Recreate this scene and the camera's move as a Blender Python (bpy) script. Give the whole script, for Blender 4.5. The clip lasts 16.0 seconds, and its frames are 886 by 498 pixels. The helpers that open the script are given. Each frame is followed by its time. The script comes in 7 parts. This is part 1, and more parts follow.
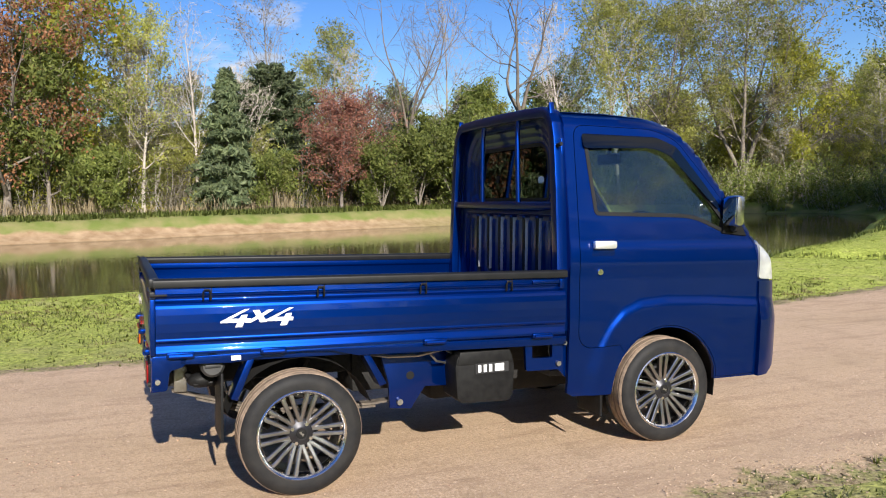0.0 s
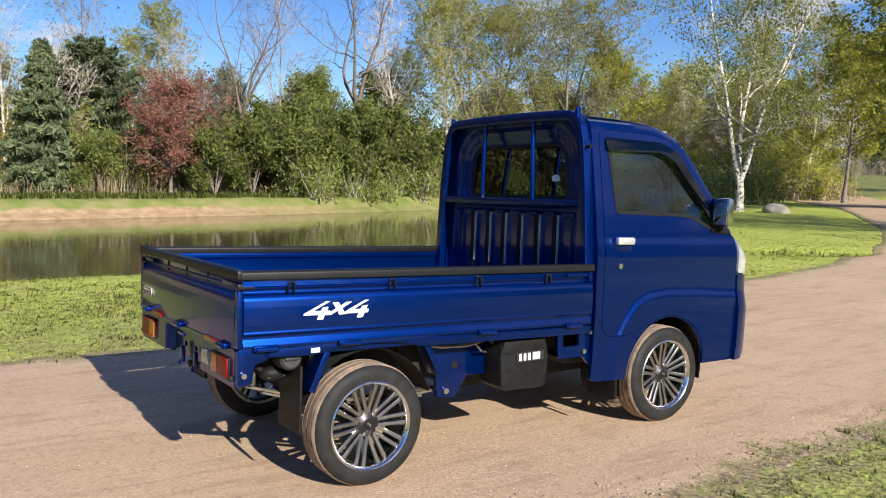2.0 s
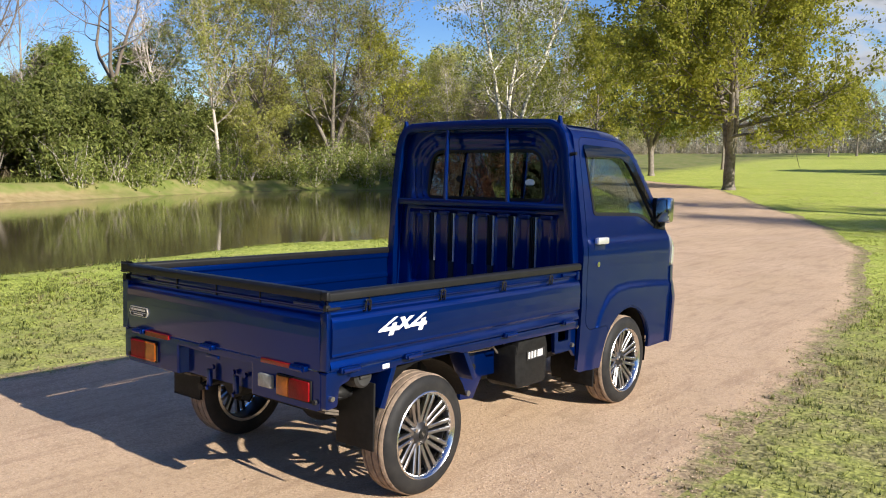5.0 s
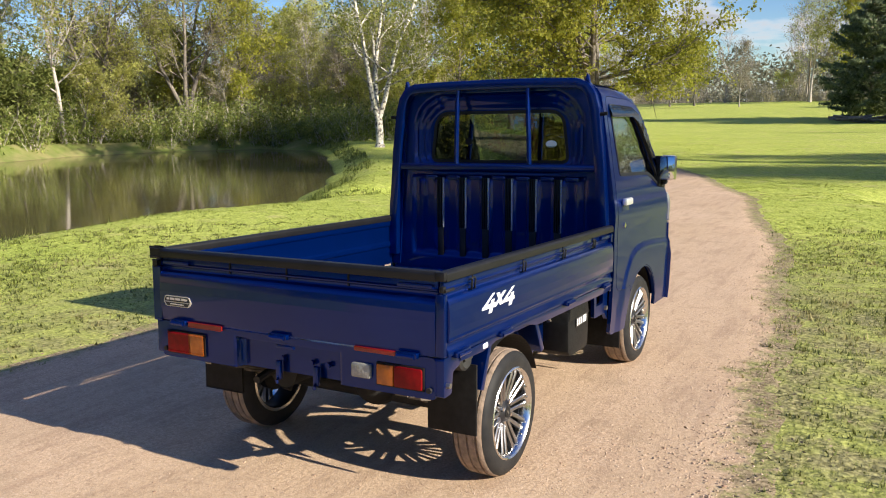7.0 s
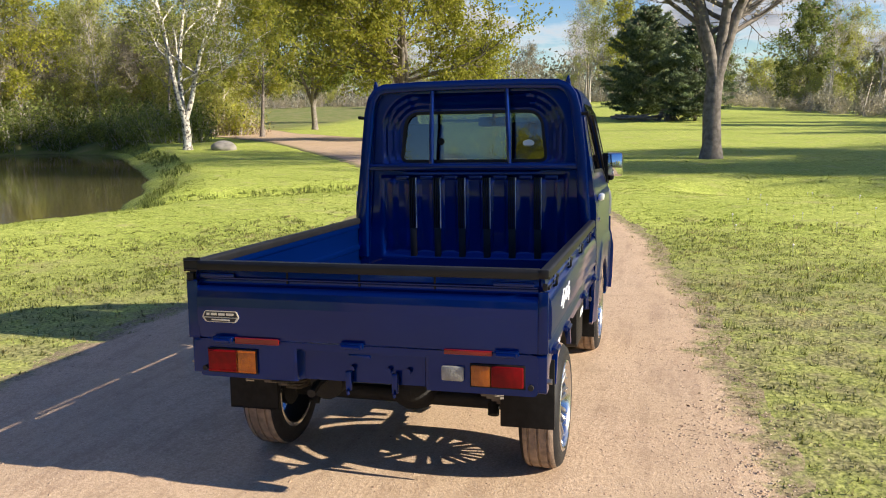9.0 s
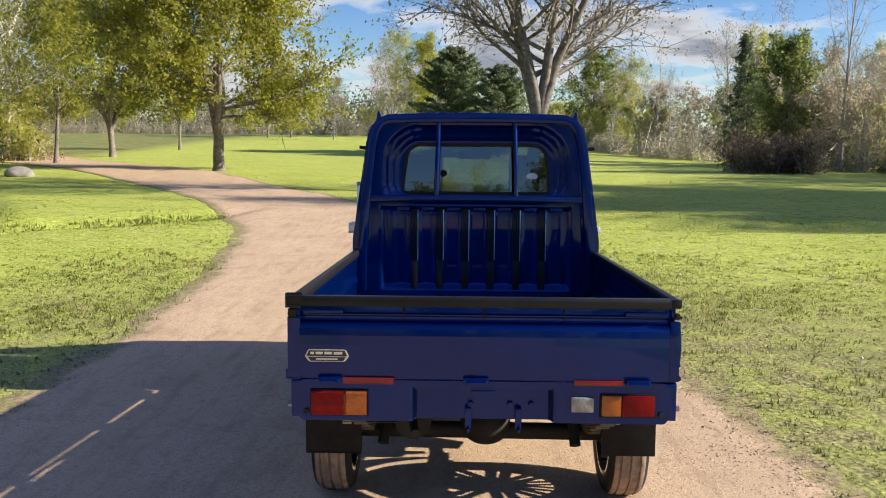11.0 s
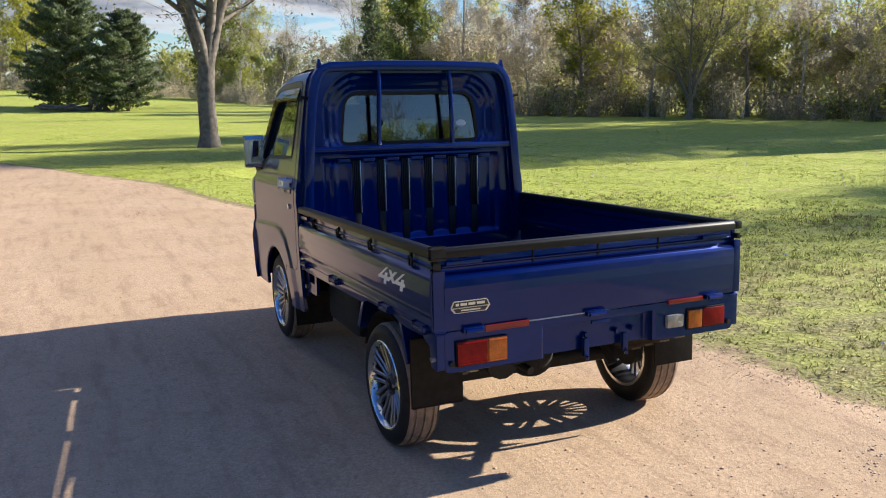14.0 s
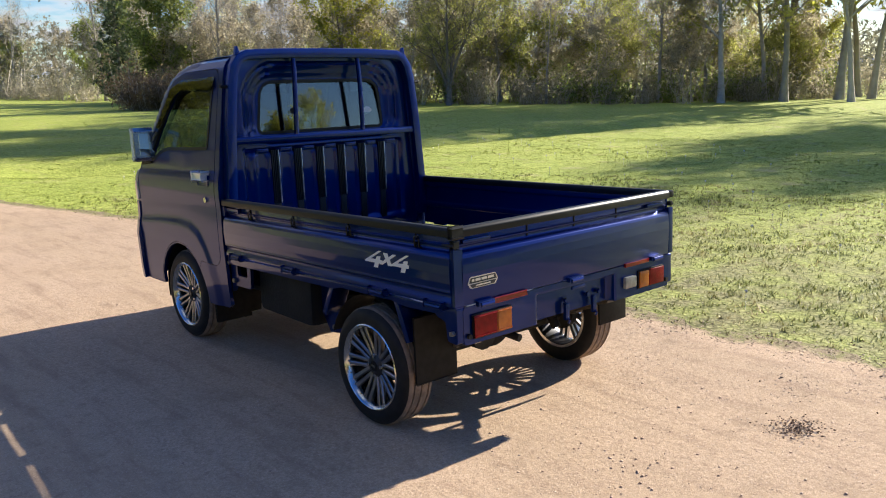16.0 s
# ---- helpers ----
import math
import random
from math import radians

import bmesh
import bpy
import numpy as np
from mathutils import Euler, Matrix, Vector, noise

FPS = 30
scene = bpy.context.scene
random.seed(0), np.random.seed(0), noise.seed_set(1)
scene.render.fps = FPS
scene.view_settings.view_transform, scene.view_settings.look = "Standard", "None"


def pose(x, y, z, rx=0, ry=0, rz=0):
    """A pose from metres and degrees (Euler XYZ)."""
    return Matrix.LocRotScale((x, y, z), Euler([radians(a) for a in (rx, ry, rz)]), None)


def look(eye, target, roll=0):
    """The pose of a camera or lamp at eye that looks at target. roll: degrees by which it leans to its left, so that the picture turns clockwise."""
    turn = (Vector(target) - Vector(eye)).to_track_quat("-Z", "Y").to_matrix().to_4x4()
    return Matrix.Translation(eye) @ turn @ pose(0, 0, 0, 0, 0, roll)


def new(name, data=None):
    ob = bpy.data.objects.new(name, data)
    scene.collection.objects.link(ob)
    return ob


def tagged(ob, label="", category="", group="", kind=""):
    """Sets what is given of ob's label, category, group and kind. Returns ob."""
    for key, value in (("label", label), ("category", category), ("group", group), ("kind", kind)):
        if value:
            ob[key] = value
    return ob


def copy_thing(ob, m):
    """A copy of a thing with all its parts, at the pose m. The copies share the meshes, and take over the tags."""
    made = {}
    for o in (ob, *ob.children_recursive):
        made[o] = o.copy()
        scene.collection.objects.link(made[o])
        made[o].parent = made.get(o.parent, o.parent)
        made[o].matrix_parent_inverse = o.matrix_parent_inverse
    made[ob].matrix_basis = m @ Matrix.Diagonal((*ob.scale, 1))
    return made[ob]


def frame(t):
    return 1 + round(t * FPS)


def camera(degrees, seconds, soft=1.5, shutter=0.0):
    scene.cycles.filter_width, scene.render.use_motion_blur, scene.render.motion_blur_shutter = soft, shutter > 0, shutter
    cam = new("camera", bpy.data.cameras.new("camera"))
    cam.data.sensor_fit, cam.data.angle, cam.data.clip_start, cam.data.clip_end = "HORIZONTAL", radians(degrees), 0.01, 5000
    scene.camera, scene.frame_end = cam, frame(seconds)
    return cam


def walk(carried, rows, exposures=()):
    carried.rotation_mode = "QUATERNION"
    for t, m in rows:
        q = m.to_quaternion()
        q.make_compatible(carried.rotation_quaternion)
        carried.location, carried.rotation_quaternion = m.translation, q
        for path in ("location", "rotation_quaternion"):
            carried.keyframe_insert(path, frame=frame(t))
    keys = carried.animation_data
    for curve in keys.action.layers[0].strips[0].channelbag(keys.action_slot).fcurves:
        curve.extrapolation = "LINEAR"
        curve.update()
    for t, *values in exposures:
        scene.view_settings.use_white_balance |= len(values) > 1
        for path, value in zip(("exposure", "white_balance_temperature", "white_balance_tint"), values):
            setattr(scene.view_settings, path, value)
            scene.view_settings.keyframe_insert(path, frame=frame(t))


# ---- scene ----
cam = camera(55.8, 16.0, soft=1.1)
PATH = [
    (0, (4.252, -0.72, 1.318), (2.394, 0.008, 1.179), -1.0),
    (0.5, (4.129, -1.026, 1.325), (2.34, -0.146, 1.161), 0.2),
    (1, (4.049, -1.268, 1.332), (2.292, -0.328, 1.154), 0.5),
    (1.5, (3.913, -1.495, 1.34), (2.204, -0.471, 1.172), -0.0),
    (2, (3.859, -1.754, 1.347), (2.206, -0.64, 1.184), 0.7),
    (2.5, (3.84, -1.968, 1.362), (2.238, -0.781, 1.204), 1.2),
    (3, (3.703, -2.089, 1.353), (2.159, -0.828, 1.189), 1.4),
    (3.5, (3.496, -2.203, 1.378), (2.019, -0.866, 1.203), 1.0),
    (4, (3.366, -2.415, 1.39), (1.96, -1.004, 1.214), 1.1),
    (4.2, (3.322, -2.5, 1.413), (1.946, -1.059, 1.238), 1.0),
    (6.3, (2.481, -3.041, 1.506), (1.406, -1.378, 1.225), 0.3),
    (6.5, (2.394, -3.079, 1.501), (1.345, -1.402, 1.203), 0.2),
    (7, (2.134, -3.127, 1.526), (1.169, -1.403, 1.214), -0.7),
    (7.5, (1.905, -3.235, 1.531), (1.062, -1.447, 1.225), -0.7),
    (8, (1.671, -3.403, 1.556), (0.947, -1.567, 1.235), -1.1),
    (8.2, (1.578, -3.442, 1.552), (0.888, -1.595, 1.22), -1.4),
    (10.3, (0.335, -3.588, 1.531), (0.145, -1.612, 1.291), 1.5),
    (10.5, (0.225, -3.603, 1.529), (0.075, -1.622, 1.301), 1.6),
    (11, (-0.097, -3.658, 1.534), (-0.137, -1.673, 1.292), 0.7),
    (11.5, (-0.375, -3.624, 1.509), (-0.301, -1.645, 1.231), 0.4),
    (12, (-0.699, -3.546, 1.507), (-0.479, -1.584, 1.192), 0.3),
    (12.5, (-1.067, -3.554, 1.506), (-0.674, -1.629, 1.132), 0.6),
    (13, (-1.353, -3.49, 1.487), (-0.86, -1.592, 1.094), 0.0),
    (13.5, (-1.629, -3.365, 1.503), (-0.999, -1.501, 1.142), -0.4),
    (14, (-1.927, -3.332, 1.52), (-1.117, -1.539, 1.164), -0.5),
    (14.5, (-2.151, -3.278, 1.534), (-1.252, -1.532, 1.154), -0.8),
    (15, (-2.36, -3.115, 1.51), (-1.383, -1.412, 1.128), -0.9),
    (15.5, (-2.593, -3.018, 1.515), (-1.464, -1.414, 1.126), -1.1),
    (16, (-2.82, -2.936, 1.526), (-1.531, -1.457, 1.135), -1.1),
]
walk(cam, [(t, look(eye, target, roll)) for t, eye, target, roll in PATH], exposures=[(0, 0.74, 6050, 10), (4, 0.81, 6150, 10), (7, 0.95, 6350, 10), (10, 0.99, 6450, 10), (16, 1.03, 6200, 10)])

# ---- world, sun ----
SUN_ELEV = radians(25.4)
SUN_TO = Vector((math.cos(SUN_ELEV) * 0.9990, -math.cos(SUN_ELEV) * 0.044, math.sin(SUN_ELEV)))
world = bpy.data.worlds.new("sky_world")
scene.world = world
world.use_nodes = True
wn, wl = world.node_tree.nodes, world.node_tree.links
wn.clear()
w_out = wn.new("ShaderNodeOutputWorld")
w_bg = wn.new("ShaderNodeBackground")
w_sky = wn.new("ShaderNodeTexSky")
w_sky.sky_type = "NISHITA"
w_sky.sun_disc = False
w_sky.sun_elevation = SUN_ELEV
w_sky.sun_rotation = math.atan2(SUN_TO.x, SUN_TO.y)
w_sky.air_density, w_sky.dust_density, w_sky.ozone_density = 1.0, 0.3, 3.0
w_bg.inputs["Strength"].default_value = 0.062
# broken fair-weather cloud, by direction on a flat layer overhead
w_geo = wn.new("ShaderNodeTexCoord")
w_sep = wn.new("ShaderNodeSeparateXYZ")
wl.new(w_geo.outputs["Generated"], w_sep.inputs[0])
w_z = wn.new("ShaderNodeMath"); w_z.operation = "MAXIMUM"; w_z.inputs[1].default_value = 0.0
wl.new(w_sep.outputs["Z"], w_z.inputs[0])
w_za = wn.new("ShaderNodeMath"); w_za.operation = "ADD"; w_za.inputs[1].default_value = 0.16
wl.new(w_z.outputs[0], w_za.inputs[0])
w_div = wn.new("ShaderNodeVectorMath"); w_div.operation = "DIVIDE"
w_comb = wn.new("ShaderNodeCombineXYZ")
for k in range(3):
    wl.new(w_za.outputs[0], w_comb.inputs[k])
wl.new(w_geo.outputs["Generated"], w_div.inputs[0])
wl.new(w_comb.outputs[0], w_div.inputs[1])
w_noise = wn.new("ShaderNodeTexNoise")
w_noise.inputs["Scale"].default_value = 1.7
w_noise.inputs["Detail"].default_value = 9
w_noise.inputs["Roughness"].default_value = 0.55
w_off = wn.new("ShaderNodeVectorMath"); w_off.operation = "ADD"
w_off.inputs[1].default_value = (3.1, 0.4, 0.0)
wl.new(w_div.outputs[0], w_off.inputs[0])
wl.new(w_off.outputs[0], w_noise.inputs["Vector"])
# cloudier towards the north and east
w_dot = wn.new("ShaderNodeVectorMath"); w_dot.operation = "DOT_PRODUCT"
w_dot.inputs[1].default_value = (0.075, 0.115, 0.0)
wl.new(w_geo.outputs["Generated"], w_dot.inputs[0])
w_cov = wn.new("ShaderNodeMath"); w_cov.operation = "ADD"
wl.new(w_dot.outputs["Value"], w_cov.inputs[0])
wl.new(w_noise.outputs["Fac"], w_cov.inputs[1])
w_ramp = wn.new("ShaderNodeValToRGB")
w_ramp.color_ramp.elements[0].position = 0.57
w_ramp.color_ramp.elements[1].position = 0.68
wl.new(w_cov.outputs[0], w_ramp.inputs[0])
w_shade = wn.new("ShaderNodeValToRGB")
w_shade.color_ramp.elements[0].position = 0.60
w_shade.color_ramp.elements[0].color = (7.6, 7.5, 7.5, 1)
w_shade.color_ramp.elements[1].position = 0.78
w_shade.color_ramp.elements[1].color = (2.6, 2.85, 3.4, 1)
wl.new(w_cov.outputs[0], w_shade.inputs[0])
w_mix = wn.new("ShaderNodeMixRGB")
wl.new(w_ramp.outputs["Color"], w_mix.inputs[0])
w_sat = wn.new("ShaderNodeHueSaturation")
w_sat.inputs["Saturation"].default_value = 1.30
w_sat.inputs["Hue"].default_value = 0.518
w_sat.inputs["Value"].default_value = 1.24
wl.new(w_sky.outputs["Color"], w_sat.inputs["Color"])
wl.new(w_sat.outputs[0], w_mix.inputs[1])
wl.new(w_shade.outputs["Color"], w_mix.inputs[2])
wl.new(w_mix.outputs[0], w_bg.inputs["Color"])
wl.new(w_bg.outputs[0], w_out.inputs[0])

sun_data = bpy.data.lights.new("sun", "SUN")
sun_data.energy = 4.9
sun_data.angle = radians(0.53)
sun_data.color = (1.0, 0.90, 0.76)
sun = new("sun", sun_data)
sun.matrix_world = look(SUN_TO * 60, (0, 0, 0))


# ---- materials ----
def rgba(c):
    return (c[0], c[1], c[2], 1.0)


def material(name, color, rough=0.6, metal=0.0, second=None, scale=8.0, grain=0.0, bump=0.0, bump_scale=60.0, coat=0.0,
             rand=0.0, fine=None, fine_scale=120.0, spec=0.5):
    """Principled surface: two colours by a coarse noise, a finer one over it, bump and change from object to object."""
    m = bpy.data.materials.new(name)
    m.use_nodes = True
    n, l = m.node_tree.nodes, m.node_tree.links
    b = n["Principled BSDF"]
    b.inputs["Roughness"].default_value = rough
    b.inputs["Metallic"].default_value = metal
    b.inputs["Coat Weight"].default_value = coat
    b.inputs["Coat Roughness"].default_value = 0.04
    b.inputs["Specular IOR Level"].default_value = spec
    b.inputs["Base Color"].default_value = rgba(color)
    tc = n.new("ShaderNodeTexCoord")
    last = None
    if second is not None:
        t = n.new("ShaderNodeTexNoise")
        t.inputs["Scale"].default_value = scale
        t.inputs["Detail"].default_value = 6
        l.new(tc.outputs["Object"], t.inputs["Vector"])
        r = n.new("ShaderNodeValToRGB")
        r.color_ramp.elements[0].position, r.color_ramp.elements[1].position = 0.35, 0.65
        r.color_ramp.elements[0].color, r.color_ramp.elements[1].color = rgba(color), rgba(second)
        l.new(t.outputs["Fac"], r.inputs[0])
        last = r.outputs[0]
    if fine is not None:
        t = n.new("ShaderNodeTexNoise")
        t.inputs["Scale"].default_value = fine_scale
        t.inputs["Detail"].default_value = 4
        l.new(tc.outputs["Object"], t.inputs["Vector"])
        r = n.new("ShaderNodeValToRGB")
        r.color_ramp.elements[0].position, r.color_ramp.elements[1].position = 0.48, 0.62
        l.new(t.outputs["Fac"], r.inputs[0])
        x = n.new("ShaderNodeMixRGB")
        x.inputs[2].default_value = rgba(fine)
        l.new(r.outputs[0], x.inputs[0])
        if last is None:
            x.inputs[1].default_value = rgba(color)
        else:
            l.new(last, x.inputs[1])
        last = x.outputs[0]
    if rand:
        oi = n.new("ShaderNodeObjectInfo")
        hs = n.new("ShaderNodeHueSaturation")
        ma = n.new("ShaderNodeMath"); ma.operation = "MULTIPLY_ADD"
        ma.inputs[1].default_value, ma.inputs[2].default_value = 2 * rand, 1 - rand
        l.new(oi.outputs["Random"], ma.inputs[0])
        l.new(ma.outputs[0], hs.inputs["Value"])
        if last is None:
            hs.inputs["Color"].default_value = rgba(color)
        else:
            l.new(last, hs.inputs["Color"])
        last = hs.outputs[0]
    if last is not None:
        l.new(last, b.inputs["Base Color"])
    if bump:
        t = n.new("ShaderNodeTexNoise")
        t.inputs["Scale"].default_value = bump_scale
        t.inputs["Detail"].default_value = 5
        l.new(tc.outputs["Object"], t.inputs["Vector"])
        bp = n.new("ShaderNodeBump")
        bp.inputs["Strength"].default_value = bump
        bp.inputs["Distance"].default_value = 0.02
        l.new(t.outputs["Fac"], bp.inputs["Height"])
        l.new(bp.outputs[0], b.inputs["Normal"])
    return m


def leaf_material(name, a, b_, through_light=0.35, spread=0.25, clump=0.0):
    """Thin leaves: diffuse with light coming through, colour changing from leaf to leaf."""
    m = bpy.data.materials.new(name)
    m.use_nodes = True
    n, l = m.node_tree.nodes, m.node_tree.links
    p = n["Principled BSDF"]
    p.inputs["Roughness"].default_value = 0.55
    p.inputs["Specular IOR Level"].default_value = 0.25
    g = n.new("ShaderNodeNewGeometry")
    r = n.new("ShaderNodeValToRGB")
    r.color_ramp.elements[0].color, r.color_ramp.elements[1].color = rgba(a), rgba(b_)
    l.new(g.outputs["Random Per Island"], r.inputs[0])
    oi = n.new("ShaderNodeObjectInfo")
    hs = n.new("ShaderNodeHueSaturation")
    ma = n.new("ShaderNodeMath"); ma.operation = "MULTIPLY_ADD"
    ma.inputs[1].default_value, ma.inputs[2].default_value = 2 * spread, 1 - spread
    l.new(oi.outputs["Random"], ma.inputs[0])
    if clump:
        # tone drifts darker and paler in random clumps, for contrast in the crown
        cn = n.new("ShaderNodeTexNoise")
        cn.inputs["Scale"].default_value, cn.inputs["Detail"].default_value = 0.9, 3
        l.new(g.outputs["Position"], cn.inputs["Vector"])
        cr = n.new("ShaderNodeMapRange")
        cr.inputs["From Min"].default_value, cr.inputs["From Max"].default_value = 0.36, 0.62
        cr.inputs["To Min"].default_value, cr.inputs["To Max"].default_value = 1 - clump, 1.0 + 0.35 * clump
        l.new(cn.outputs["Fac"], cr.inputs["Value"])
        cm = n.new("ShaderNodeMath"); cm.operation = "MULTIPLY"
        l.new(ma.outputs[0], cm.inputs[0]); l.new(cr.outputs[0], cm.inputs[1])
        l.new(cm.outputs[0], hs.inputs["Value"])
    else:
        l.new(ma.outputs[0], hs.inputs["Value"])
    l.new(r.outputs[0], hs.inputs["Color"])
    l.new(hs.outputs[0], p.inputs["Base Color"])
    t = n.new("ShaderNodeBsdfTranslucent")
    l.new(hs.outputs[0], t.inputs["Color"])
    mx = n.new("ShaderNodeMixShader")
    mx.inputs[0].default_value = through_light
    l.new(p.outputs[0], mx.inputs[1])
    l.new(t.outputs[0], mx.inputs[2])
    l.new(mx.outputs[0], n["Material Output"].inputs["Surface"])
    return m


def glass_material(name, tint, rough=0.0, base=0.08):
    m = bpy.data.materials.new(name)
    m.use_nodes = True
    n, l = m.node_tree.nodes, m.node_tree.links
    n.remove(n["Principled BSDF"])
    tr = n.new("ShaderNodeBsdfTransparent")
    tr.inputs["Color"].default_value = rgba(tint)
    gl = n.new("ShaderNodeBsdfGlossy")
    gl.inputs["Roughness"].default_value = rough
    fr = n.new("ShaderNodeLayerWeight")
    fr.inputs["Blend"].default_value = 0.5
    pw = n.new("ShaderNodeMath"); pw.operation = "POWER"; pw.inputs[1].default_value = 4.0
    l.new(fr.outputs["Facing"], pw.inputs[0])
    ad = n.new("ShaderNodeMath"); ad.operation = "MULTIPLY_ADD"; ad.inputs[1].default_value = 0.8; ad.inputs[2].default_value = base
    l.new(pw.outputs[0], ad.inputs[0])
    mx = n.new("ShaderNodeMixShader")
    l.new(ad.outputs[0], mx.inputs[0])
    l.new(tr.outputs[0], mx.inputs[1])
    l.new(gl.outputs[0], mx.inputs[2])
    l.new(mx.outputs[0], n["Material Output"].inputs["Surface"])
    return m


M_PAINT = material("blue_metallic_paint", (0.0005, 0.0172, 0.142), 0.36, 0.78, coat=0.6, second=(0.0006, 0.0188, 0.154), scale=3.0, spec=0.05)
M_PAINT.node_tree.nodes["Principled BSDF"].inputs["Coat IOR"].default_value = 1.5
M_RUBBER_TRIM = material("black_rubber_trim", (0.007, 0.0075, 0.0085), 0.45, second=(0.011, 0.011, 0.0125), scale=14, spec=0.3)
M_TYRE = material("tyre_sidewall_rubber", (0.014, 0.014, 0.015), 0.6, second=(0.024, 0.023, 0.022), scale=18, bump=0.1, bump_scale=200, spec=0.22)
M_TREAD = material("dusty_tyre_tread", (0.34, 0.25, 0.18), 0.9, second=(0.20, 0.15, 0.11), scale=26, bump=0.25, bump_scale=120)
M_RIM = material("smoked_chrome", (0.42, 0.42, 0.425), 0.30, 1.0, second=(0.32, 0.32, 0.325), scale=10)
M_CHROME = material("chrome", (0.70, 0.69, 0.67), 0.20, 1.0)
M_BARREL = material("dark_rim_barrel", (0.05, 0.05, 0.055), 0.4, 0.8)
M_BLACK = material("black_plastic", (0.008, 0.008, 0.0085), 0.5, second=(0.014, 0.014, 0.014), scale=30, bump=0.08, bump_scale=300, spec=0.15)
M_UNDER = material("dusty_chassis_steel", (0.012, 0.0115, 0.0115), 0.75, 0.2, second=(0.022, 0.020, 0.017), scale=9, bump=0.2)
M_STEEL = material("galvanised_steel", (0.36, 0.35, 0.33), 0.4, 0.9, second=(0.25, 0.23, 0.2), scale=20)
M_SPRING = material("dusty_spring_steel", (0.17, 0.14, 0.11), 0.8, 0.1, second=(0.09, 0.075, 0.06), scale=30)
M_GREY_CAP = material("grey_plastic_cap", (0.03, 0.03, 0.03), 0.55, second=(0.02, 0.02, 0.02), scale=30)
M_RED = material("red_lens", (0.24, 0.003, 0.005), 0.35, second=(0.17, 0.002, 0.004), scale=40, bump=0.1, bump_scale=160, spec=0.2)
M_AMBER = material("amber_lens", (0.44, 0.11, 0.006), 0.2, coat=0.3, second=(0.34, 0.08, 0.005), scale=40, bump=0.15, bump_scale=160)
M_CLEAR = material("clear_lens", (0.34, 0.34, 0.30), 0.12, coat=0.6, second=(0.24, 0.24, 0.21), scale=40, bump=0.2, bump_scale=120)
M_REFLECT = material("red_reflector", (0.22, 0.006, 0.006), 0.2, coat=0.3)
M_WHITE_DECAL = material("white_vinyl", (0.80, 0.80, 0.80), 0.45)
M_GOLD_DECAL = material("pale_cream_vinyl", (0.66, 0.62, 0.50), 0.45)
M_STICKER = material("dark_vinyl", (0.02, 0.02, 0.022), 0.5)
M_SEAT = material("grey_seat_fabric", (0.05, 0.05, 0.055), 0.9, second=(0.07, 0.07, 0.075), scale=60)
M_DASH = material("dark_grey_dash_plastic", (0.035, 0.035, 0.038), 0.6, second=(0.05, 0.05, 0.05), scale=40)
M_LINER = material("grey_headliner", (0.25, 0.25, 0.24), 0.9, second=(0.3, 0.3, 0.29), scale=30)
M_GLASS = glass_material("window_glass", (0.62, 0.68, 0.65), base=0.08)
M_REAR_GLASS = glass_material("rear_window_glass", (0.42, 0.48, 0.46), base=0.15)
M_VISOR = glass_material("smoked_visor", (0.10, 0.10, 0.11))
M_MIRROR = material("mirror_glass", (0.85, 0.87, 0.88), 0.02, 1.0)
M_HEADLAMP = material("headlamp_lens", (0.66, 0.67, 0.68), 0.08, 0.3, coat=1.0, second=(0.45, 0.46, 0.48), scale=14)

M_SATIN = material("satin_chrome", (0.88, 0.88, 0.89), 0.45, 0.85)
M_BARK = material("grey_brown_bark", (0.13, 0.11, 0.09), 0.9, second=(0.25, 0.215, 0.18), scale=7, rand=0.2, bump=0.9, bump_scale=22)
M_DEADWOOD = material("weathered_dead_wood", (0.20, 0.165, 0.13), 0.9, second=(0.13, 0.105, 0.08), scale=3, rand=0.15, bump=0.3, bump_scale=25)
M_BIRCH = material("white_birch_bark", (0.72, 0.68, 0.60), 0.7, second=(0.60, 0.55, 0.46), scale=3, fine=(0.06, 0.05, 0.045), fine_scale=9)
M_TWIG = material("grey_twigs", (0.34, 0.30, 0.26), 0.9, second=(0.46, 0.41, 0.355), scale=4, rand=0.3)
L_SPRING = leaf_material("fresh_spring_leaves", (0.33, 0.36, 0.05), (0.60, 0.57, 0.10), 0.66, clump=0.3)
L_GREEN = leaf_material("green_leaves", (0.14, 0.185, 0.045), (0.36, 0.39, 0.11), 0.56, clump=0.40)
L_WILLOW = leaf_material("willow_catkins_and_leaves", (0.40, 0.42, 0.11), (0.64, 0.62, 0.21), 0.70, clump=0.32)
L_OLIVE = leaf_material("olive_brown_buds", (0.34, 0.30, 0.20), (0.56, 0.50, 0.36), 0.76, clump=0.35)
L_RED = leaf_material("red_maple_blossom", (0.27, 0.115, 0.082), (0.45, 0.21, 0.15), 0.45, clump=0.3)
L_RUST = leaf_material("rust_brown_leaves", (0.18, 0.080, 0.040), (0.38, 0.185, 0.09), 0.4, clump=0.4)
L_CONIFER = leaf_material("conifer_needles", (0.085, 0.120, 0.062), (0.24, 0.28, 0.14), 0.42, clump=0.45)
L_RUSSET = leaf_material("russet_brush", (0.24, 0.17, 0.10), (0.41, 0.30, 0.185), 0.55, clump=0.4)
L_BIRCH = leaf_material("small_birch_leaves", (0.18, 0.21, 0.04), (0.40, 0.41, 0.10), 0.6, clump=0.35)
L_FAR = leaf_material("hazy_far_woods", (0.17, 0.165, 0.11), (0.31, 0.29, 0.19), 0.5, clump=0.35)
